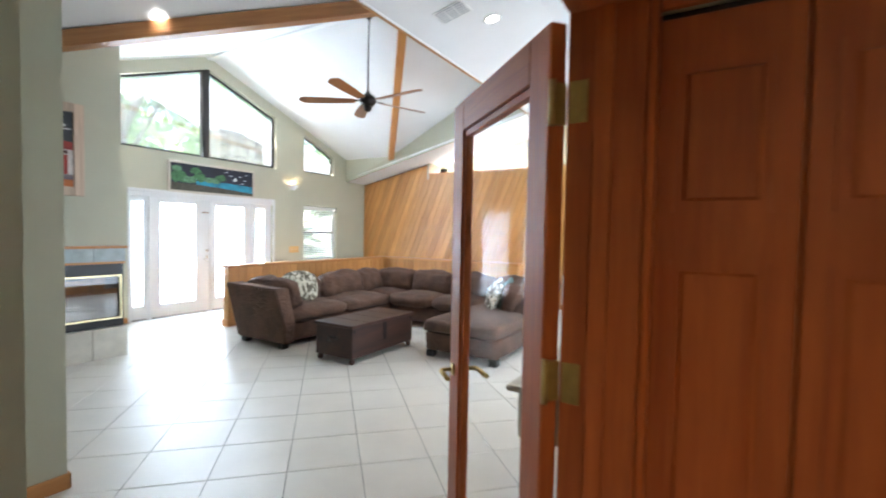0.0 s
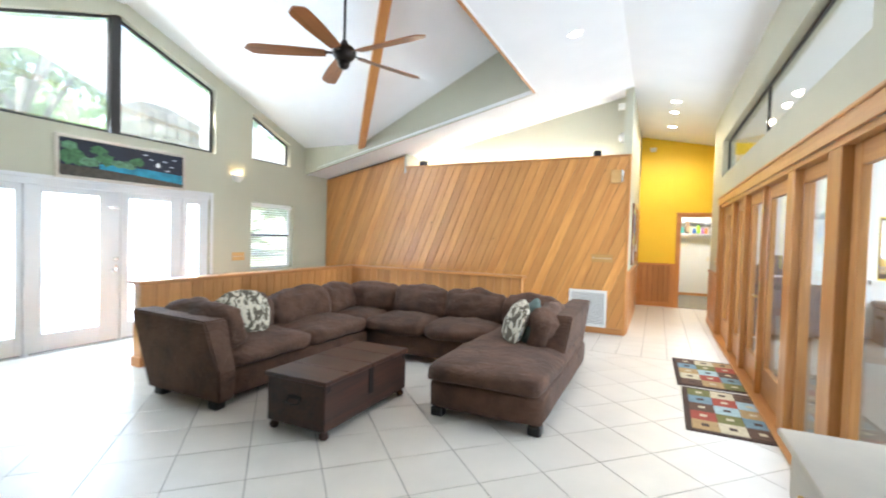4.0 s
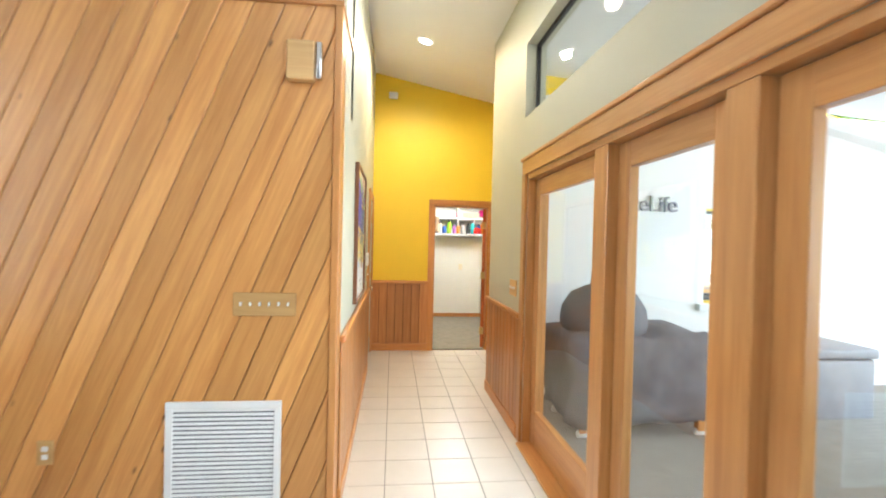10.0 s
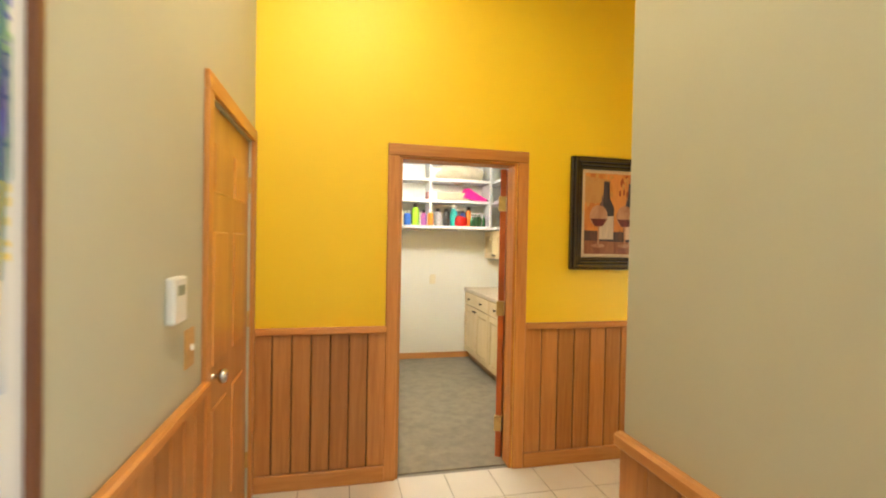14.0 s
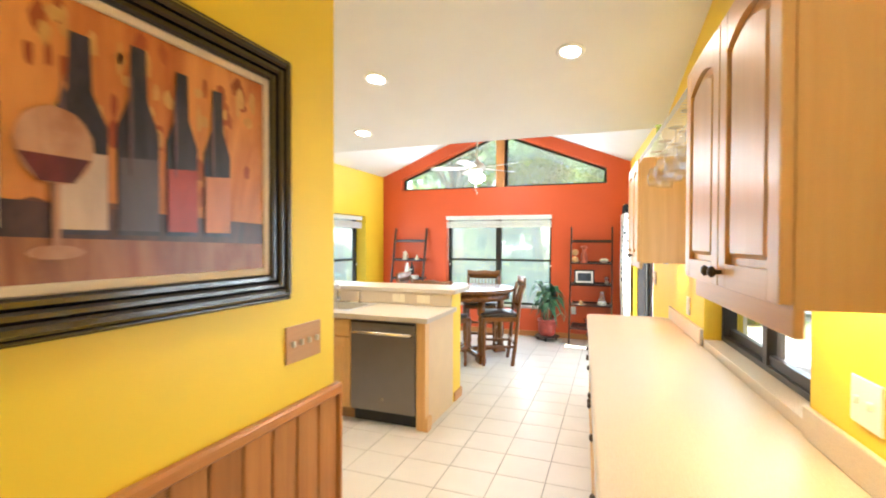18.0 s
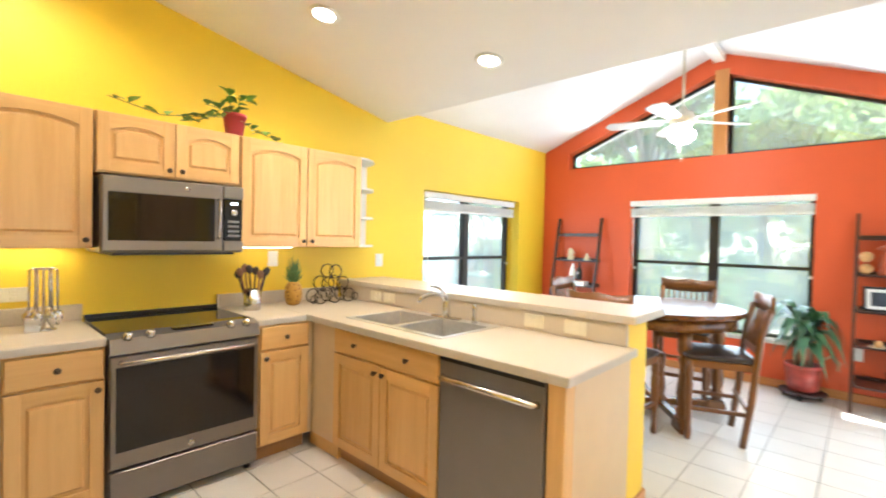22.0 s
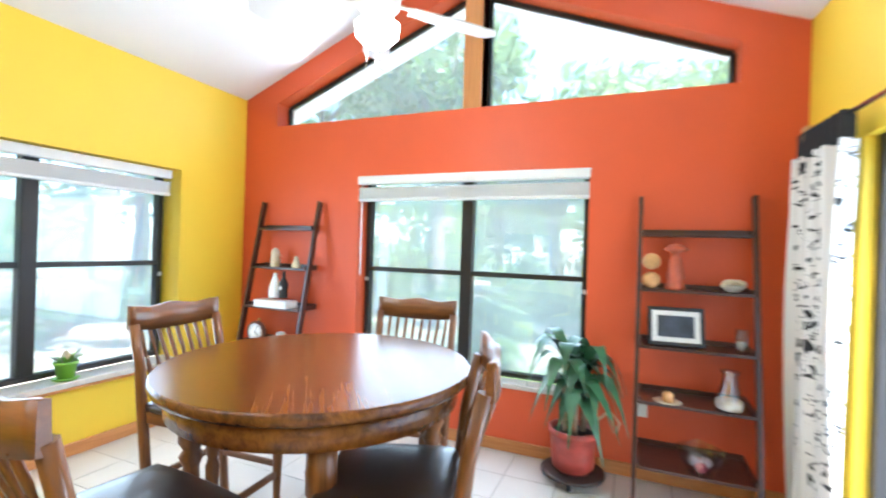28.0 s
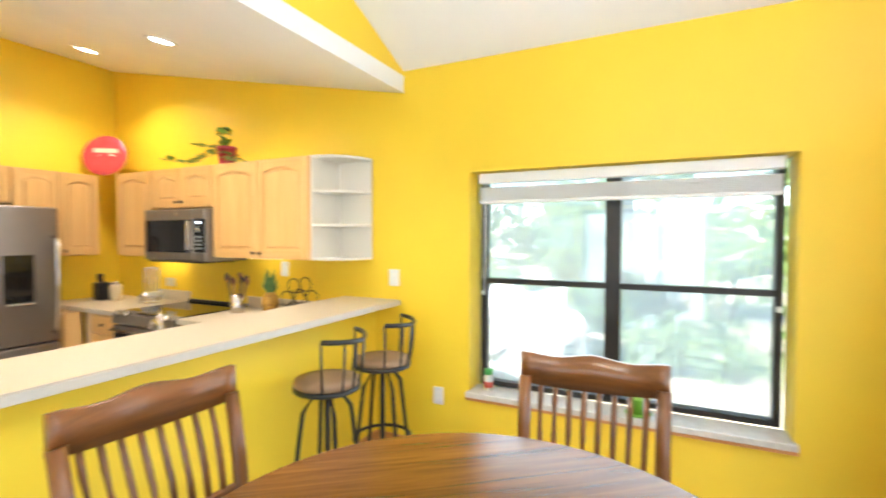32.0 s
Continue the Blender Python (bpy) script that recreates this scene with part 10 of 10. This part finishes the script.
for sx in (-0.5, 0.5):
    for sy in (-0.28, 0.28):
        part("wheel", lathe([(0.0, -0.015), (0.045, -0.015), (0.045, 0.015), (0, 0.015)], 14), PLASTW, gr, m=pose(sx, sy, 0.045, 90))
        bx("leg", gr, FIRZ, (sx - 0.03, sy - 0.03, 0.06), (sx + 0.03, sy + 0.03, 0.16), 0.004)
DBX = paint("deck_box_grey", (0.24, 0.24, 0.26), 0.55, 0.1, 8, 0.4, 70)
db = thing("deck_box", pose(2.45, 9.72, -0.03), "large grey plastic deck box with a lid", "storage box")
bx("body", db, DBX, (-0.62, -0.30, 0), (0.62, 0.30, 0.56), 0.03, seg=3)
bx("lid", db, DBX, (-0.64, -0.32, 0.565), (0.64, 0.32, 0.66), 0.03, seg=3)
bx("handle", db, BLACK, (-0.635, -0.10, 0.40), (-0.615, 0.10, 0.45), 0.006)
WICK = paint("brown_grey_wicker", (0.24, 0.16, 0.13), 0.7, 0.35, 70, 0.9, 120)
MINT = paint("mint_cushion", (0.25, 0.58, 0.42), 0.85, 0.06, 10, 0.2, 150)
ws_ = thing("wicker_sofa", pose(1.55, 5.5, -0.03), "brown wicker patio sofa with mint green cushions", "patio sofa")
bx("base", ws_, WICK, (-0.40, -1.6, 0.05), (0.45, 1.6, 0.36), 0.02, seg=2)
bx("backrest", ws_, WICK, (-0.44, -1.6, 0.05), (-0.30, 1.6, 0.74), 0.02, seg=2)
bx("armrest", ws_, WICK, (-0.40, 1.5, 0.05), (0.45, 1.62, 0.60), 0.02, seg=2)
bx("armrest", ws_, WICK, (-0.40, -1.62, 0.05), (0.45, -1.5, 0.60), 0.02, seg=2)
for i in range(4):
    part("seat_cushion", cushion((-0.28, -1.48 + 0.745 * i, 0.36), (0.46, -0.75 + 0.745 * i, 0.50), 0.05, 0.02, i, 0.004, 5), MINT, ws_)
    part("back_cushion", cushion((-0.14, -0.34, 0), (0.02, 0.34, 0.40), 0.05, 0.03, i, 0.006, 5), MINT, ws_, m=pose(-0.18, -1.11 + 0.745 * i, 0.48, 0, -14, 0))
wc_ = thing("wicker_chair", pose(2.75, 7.55, -0.03), "grey wicker patio chair", "patio chair")
bx("seat", wc_, WICK, (-0.34, -0.34, 0.05), (0.34, 0.34, 0.40), 0.03, seg=2)
bx("backrest", wc_, WICK, (-0.36, -0.34, 0.40), (-0.22, 0.34, 0.78), 0.03, seg=2)
part("cushion", cushion((-0.22, -0.30, 0.40), (0.34, 0.30, 0.50), 0.04, 0.02, 3, 0.004, 5), MINT, wc_)
for x, y, tr in ((2.2, 7.9, 15), (2.4, 4.6, 40)):
    ceiling_fan("ceiling_fan", pose(x, y, 2.45), 0.40, 0.62, 5, tr, paint("fan_grey", (0.32, 0.31, 0.31), 0.5), paint("fan_blade_grey", (0.30, 0.27, 0.27), 0.6), "grey patio ceiling fan with a small lamp", True)

# front eaves and stone pier beyond the gable window
EAVE = paint("white_soffit_boards", (0.62, 0.62, 0.62), 0.7, 0.05, 4, 0.2, 30)
bm = bmesh.new()
for k in range(10):
    for s in (1, -1):
        y0, y1 = 4.2 + s * 0.36 * k, 4.2 + s * 0.36 * (k + 1) - s * 0.012
        z0, z1 = 4.02 - 0.37 * 0.36 * k, 4.02 - 0.37 * 0.36 * (k + 1)
        vs = [bm.verts.new(p) for p in ((FW - 0.16, y0, z0), (-9.6, y0, z0), (-9.6, y1, z1), (FW - 0.16, y1, z1))]
        bm.faces.new(vs)
bmesh.ops.solidify(bm, geom=bm.faces[:], thickness=0.03)
tagged(link("roof_eaves", bm, EAVE), "white boarded eaves over the entry", "roof", kind="structure")
bm = bmesh.new()
for k in range(8):
    for s in (1, -1):
        y0, y1 = 12.8 + s * 0.36 * k, 12.8 + s * 0.36 * (k + 1) - s * 0.012
        z0, z1 = 3.47 - 0.393 * 0.36 * k, 3.47 - 0.393 * 0.36 * (k + 1)
        vs = [bm.verts.new(p) for p in ((OX + 0.21, y0, z0), (OX + 0.60, y0, z0), (OX + 0.60, y1, z1), (OX + 0.21, y1, z1))]
        bm.faces.new(vs)
bmesh.ops.solidify(bm, geom=bm.faces[:], thickness=0.03)
tagged(link("roof_eaves_dining", bm, EAVE), "white boarded eaves over the dining gable", "roof", kind="structure")
STN = [paint("pier_stone_%d" % i, c, 0.85, 0.25, 7, 0.6, 25) for i, c in enumerate(((0.42, 0.37, 0.30), (0.55, 0.50, 0.42), (0.32, 0.27, 0.22)))]
pier = thing("stone_pier", pose(-9.0, 5.75, -0.25), "rough fieldstone pier beside the entry", "pier")
bx("core", pier, GROUT, (-0.28, -0.5, 0), (0.28, 0.5, 3.7))
r_ = random.Random(2)
for i in range(18):
    for j in range(5):
        a0 = -0.52 + j * 0.208
        b = cushion((0.26, a0 + r_.uniform(0, 0.02), 0.2 * i + 0.01), (0.34, a0 + 0.20, 0.2 * i + 0.195), 0.03, 0.01, i * 7 + j, 0.02, 2)
        part("stone", b, STN[r_.randrange(3)], pier)

# ---- trees and shrubs ----
LV = []
for i, c in enumerate(((0.12, 0.20, 0.06), (0.17, 0.26, 0.09), (0.09, 0.16, 0.06))):
    m, nt, b = nodes_of("leaf_green_%d" % i)
    f = noise_of(nt, 1.2, 3.0)
    nt.links.new(ramp(nt, f, [(0.3, shade(c, 0.6)), (0.7, shade(c, 1.5))]), b.inputs["Base Color"])
    b.inputs["Roughness"].default_value = 0.5
    tr = nt.nodes.new("ShaderNodeBsdfTranslucent")
    tr.inputs[0].default_value = (*shade(c, 1.8), 1)
    ad = nt.nodes.new("ShaderNodeMixShader")
    ad.inputs[0].default_value = 0.45
    nt.links.new(b.outputs[0], ad.inputs[1])
    nt.links.new(tr.outputs[0], ad.inputs[2])
    nt.links.new(ad.outputs[0], nt.nodes["Material Output"].inputs[0])
    LV.append(m)
BARK = paint("grey_bark", (0.16, 0.13, 0.10), 0.95, 0.35, 6, 0.8, 20)


def leaf_cloud(name, clumps, per, size, material, seed):
    """Many small leaves in uneven clumps: (x, y, z, radius)."""
    g_ = np.random.RandomState(seed)
    V, F = [], []
    for cx, cy, cz, rad in clumps:
        d = g_.normal(size=(per, 3))
        d /= np.linalg.norm(d, axis=1)[:, None]
        rr_ = rad * g_.uniform(0.45, 1.05, size=(per, 1)) * g_.uniform(0.7, 1.1, size=(per, 1))
        p = np.array((cx, cy, cz)) + d * rr_ * np.array((1, 1, 0.75))
        a = g_.normal(size=(per, 3))
        a /= np.linalg.norm(a, axis=1)[:, None]
        b_ = np.cross(a, g_.normal(size=(per, 3)))
        b_ /= np.linalg.norm(b_, axis=1)[:, None]
        s = size * g_.uniform(0.6, 1.4, size=(per, 1))
        base = len(V)
        q_ = np.stack([p - a * s, p + b_ * s * 0.45, p + a * s, p - b_ * s * 0.45], axis=1).reshape(-1, 3)
        V.extend(q_.tolist())
        F.extend([[base + 4 * k, base + 4 * k + 1, base + 4 * k + 2, base + 4 * k + 3] for k in range(per)])
    me = bpy.data.meshes.new(name)
    me.from_pydata(V, [], F)
    me.materials.append(material)
    return me


def tree(x, y, h, spread, seed, mi, lean=(0, 0), trunk=0.16, size=0.16):
    r = random.Random(seed)
    ob = thing("tree", pose(x, y, -0.25), "leafy oak tree with a grey trunk in the yard", "tree", "yard trees")
    top = Vector((lean[0], lean[1], h * 0.62))
    part("trunk", tube([(0, 0, 0), tuple(top * 0.35 + Vector((0.1, 0, 0))), tuple(top * 0.7), tuple(top)], trunk, 9, taper=0.5), BARK, ob)
    cl_ = []
    for i in range(7):
        a = i * 2.4 + seed
        e = top + Vector((math.cos(a) * spread * r.uniform(0.4, 0.9), math.sin(a) * spread * r.uniform(0.4, 0.9), h * r.uniform(0.0, 0.34)))
        s = top * r.uniform(0.55, 0.95)
        part("limb", tube([tuple(s), tuple(s.lerp(e, 0.5) + Vector((0, 0, 0.2))), tuple(e)], trunk * 0.4, 6, taper=0.3), BARK, ob)
        cl_.append((*e, spread * r.uniform(0.35, 0.55)))
        cl_.append((*(s.lerp(e, 0.6)), spread * r.uniform(0.25, 0.4)))
    me = leaf_cloud("crown", cl_, 260, size, LV[mi], seed)
    o = new("crown", me)
    o.parent = ob
    return ob


k = 0
for x, y, h, s, ln, tk in ((13.2, 15.5, 6.8, 2.2, (0.6, 0.2), 0.22), (15.0, 10.5, 6.0, 2.2, (0, 0), 0.2), (17.5, 13.5, 5.8, 2.2, (-0.5, 0.4), 0.2), (14.5, 19.5, 8.5, 3.0, (0, 0), 0.18), (9.0, 20.5, 8.0, 2.8, (1.6, 0.2), 0.2), (5.6, 21.5, 8.0, 2.8, (0.2, 0), 0.22), (2.5, 22.0, 8.0, 3.0, (0, 0), 0.2), (12.0, 23.0, 9.0, 3.2, (0, 0), 0.2),
                           (19.0, 7.5, 8.5, 3.2, (0, 0), 0.2), (14.8, 4.6, 8.0, 2.8, (0, 0), 0.2), (18.5, 1.5, 9.0, 3.2, (0, 0), 0.2),
                           (-14.5, 2.0, 8.0, 3.2, (0, 0), 0.2), (-15.5, 6.5, 8.5, 3.2, (0, 0), 0.2), (-14.0, 10.5, 8.0, 3.0, (0, 0), 0.2), (-17.5, -2.0, 9.0, 3.4, (0, 0), 0.2), (21.5, 16.5, 6.8, 3.0, (0, 0), 0.25), (23.0, 11.0, 6.8, 3.0, (0, 0), 0.25)):
    tree(x, y, h, s, 21 + k, k % 3, ln, tk)
    k += 1


def shrub(x, y, w, h, seed, mi, label):
    r = random.Random(seed)
    ob = thing("shrub", pose(x, y, -0.25), label, "shrub", "yard shrubs")
    cl_ = [(r.uniform(-w, w), r.uniform(-w, w) * 0.6, r.uniform(0.2, h), w * r.uniform(0.3, 0.5)) for i in range(8)]
    me = leaf_cloud("foliage", cl_, 130, 0.11, LV[mi], seed)
    o = new("foliage", me)
    o.parent = ob
    for i in range(3):
        part("stem", tube([(0, 0, 0), (r.uniform(-w, w) * 0.5, r.uniform(-w, w) * 0.3, h * 0.8)], 0.02, 5), BARK, ob)


for i, (x, y, w, h) in enumerate(((11.5, 13.6, 0.8, 1.3), (12.5, 11.2, 1.0, 1.0), (13.6, 12.9, 1.0, 1.4), (12.2, 15.8, 1.2, 1.5), (16.0, 16.0, 1.6, 2.2), (16.5, 11.5, 1.6, 2.0), (4.6, 19.0, 1.2, 1.4), (7.2, 19.4, 1.4, 1.6), (10.0, 18.6, 1.3, 1.5), (12.0, 18.2, 1.4, 1.8), (2.6, 19.5, 1.4, 1.6),
                                  (12.8, 8.2, 1.2, 1.0), (13.5, 6.2, 1.3, 1.1), (13.0, 3.8, 1.4, 1.2), (-11.5, 3.0, 1.2, 1.2), (-11.8, 5.0, 1.2, 1.0), (-11.2, 7.6, 1.1, 1.3), (6.4, 23.5, 2.2, 2.6), (11.0, 22.0, 2.2, 2.6), (18.8, 13.0, 2.2, 2.6), (19.5, 9.5, 2.2, 2.4))):
    shrub(x, y, w, h, 60 + i, i % 3, "leafy green garden shrub")
# far woods close the view
cl_ = []
r_ = random.Random(77)
for i in range(120):
    a = 2 * math.pi * i / 120
    rad = r_.uniform(30, 40)
    cl_.append((rad * math.cos(a), 8 + rad * math.sin(a), r_.uniform(0.5, 8), r_.uniform(2.4, 4.0)))
me = leaf_cloud("woods", cl_, 260, 0.5, LV[1], 5)
wo = new("woods", me)
tagged(wo, "belt of leafy woods round the yard", "woods", kind="stuff")
# stepping stones and the leaning white sail-like cover outside the north window
STEP = paint("pale_step_stone", (0.5, 0.48, 0.44), 0.85, 0.15, 6, 0.3, 30)
for i in range(7):
    s = thing("stepping_stone", pose(9.2 + 0.62 * i, 12.0 - 0.12 * i, -0.25, 0, 0, 8), "flat pale stepping stone in the yard", "stepping stone", "stepping stones")
    bx("slab", s, STEP, (-0.26, -0.45, 0), (0.26, 0.45, 0.05), 0.015)
tp = thing("white_tarp", pose(4.9, 17.2, -0.25, 0, 0, 12), "crumpled white tarp heaped in the yard", "tarp")
part("sheet", cushion((-0.9, -0.3, 0), (0.7, 0.3, 1.1), 0.25, 0.05, 3, 0.10, 8), paint("white_tarp_cloth", (0.78, 0.78, 0.78), 0.7, 0.05), tp)

# ---- floor tiles ----
TILES = paint("cream_floor_tile", (0.66, 0.62, 0.56), 0.34, 0.05, 3.0, 0.06, 30)
floor_ob = bpy.data.objects["floor"]


def tile_mesh(w, h, name="tile"):
    me = bpy.data.meshes.new(name)
    b = box((-w / 2, -h / 2, -0.006), (w / 2, h / 2, 0.0), 0.0015)
    b.to_mesh(me)
    b.free()
    me.materials.append(TILES)
    return me


def rest(name, quads):
    """Tiles joined in one mesh; each a polygon in x and y."""
    V, F = [], []
    for q_ in quads:
        n_, b0 = len(q_), len(V)
        V.extend([(x, y, 0.0) for x, y in q_])
        F.append(list(range(b0, b0 + n_)))
        V.extend([(x, y, -0.006) for x, y in q_])
        for i in range(n_):
            j = (i + 1) % n_
            F.append([b0 + i, b0 + n_ + i, b0 + n_ + j, b0 + j])
    me = bpy.data.meshes.new(name)
    me.from_pydata(V, [], F)
    me.materials.append(TILES)
    o = new(name, me)
    o.parent = floor_ob
    o["kind"] = "stuff"
    return o


JT = 0.0055
# laid square in the hall and kitchen
TX, TY = 0.300, 0.320
sq = tile_mesh(TX - JT, TY - JT)
loose = []
count = 0
for i in range(-16, 35):
    for j in range(-4, 26):
        x0, y0 = -1.38 + i * TX, 8.22 + j * TY
        x1, y1 = x0 + TX, y0 + TY
        if y1 <= 6.93 or x0 > OX or y0 > NY or x1 < FW:
            continue
        if x0 > GX + 0.1 and y0 < 10.3:
            continue
        if y0 > PY and x1 < PX and x0 < PX - 0.2:
            continue
        whole = x0 > FW and x1 < OX and y0 > 6.93 and y1 < NY and not (x1 > GX and y0 < 10.4) and not (y1 > PY and x0 < PX)
        near = (x0 > -2.9 and x1 < GX + 0.3 and y0 < 12) or (x0 > GX and y0 > 10.3 and x1 < 7.8)
        if whole and near and count < 290:
            o = new("tile", sq)
            o.parent = floor_ob
            o.location = ((x0 + x1) / 2, (y0 + y1) / 2, 0.0)
            count += 1
        else:
            q_ = [(x0 + JT / 2, y0 + JT / 2), (x1 - JT / 2, y0 + JT / 2), (x1 - JT / 2, y1 - JT / 2), (x0 + JT / 2, y1 - JT / 2)]
            for nn, dd in (((0, -1), -6.935), ((-1, 0), -FW), ((1, 0), OX + 0.05), ((0, 1), NY)):
                q_ = clip_line(q_, nn, dd) if len(q_) > 2 else q_
            if len(q_) > 2:
                loose.append(q_)
# laid on the diagonal in the living room
D = 0.430
dg = tile_mesh(D - JT, D - JT)
c45 = math.sqrt(0.5)
for i in range(-26, 26):
    for j in range(-26, 26):
        u, v = (i + 0.5) * D, (j + 0.5) * D
        cx, cy = -2.75 + (u - v) * c45, 2.63 + (u + v) * c45
        if not (-8 < cx < 3 and -3.5 < cy < 7.4):
            continue
        hd_ = D * c45
        inside = cx - hd_ > FW and cx + hd_ < GX and cy + hd_ < 6.925 and cy - hd_ > -0.9
        e = D / 2 - JT / 2
        q_ = [(cx + (a - b_) * c45, cy + (a + b_) * c45) for a, b_ in ((-e, -e), (e, -e), (e, e), (-e, e))]
        near = inside and -6.0 < cx < GX and 0.3 < cy < 6.9
        if near and count < 520:
            o = new("tile", dg)
            o.parent = floor_ob
            o.matrix_basis = pose(cx, cy, 0, 0, 0, 45)
            count += 1
        else:
            for nn, dd in (((0, 1), 6.925), ((-1, 0), -FW), ((1, 0), GX + 0.1 if cy > 0.9 else 2.3), ((0, -1), 3.3)):
                q_ = clip_line(q_, nn, dd) if len(q_) > 2 else q_
            if len(q_) > 2:
                loose.append(q_)
rest("tile_rest", loose)
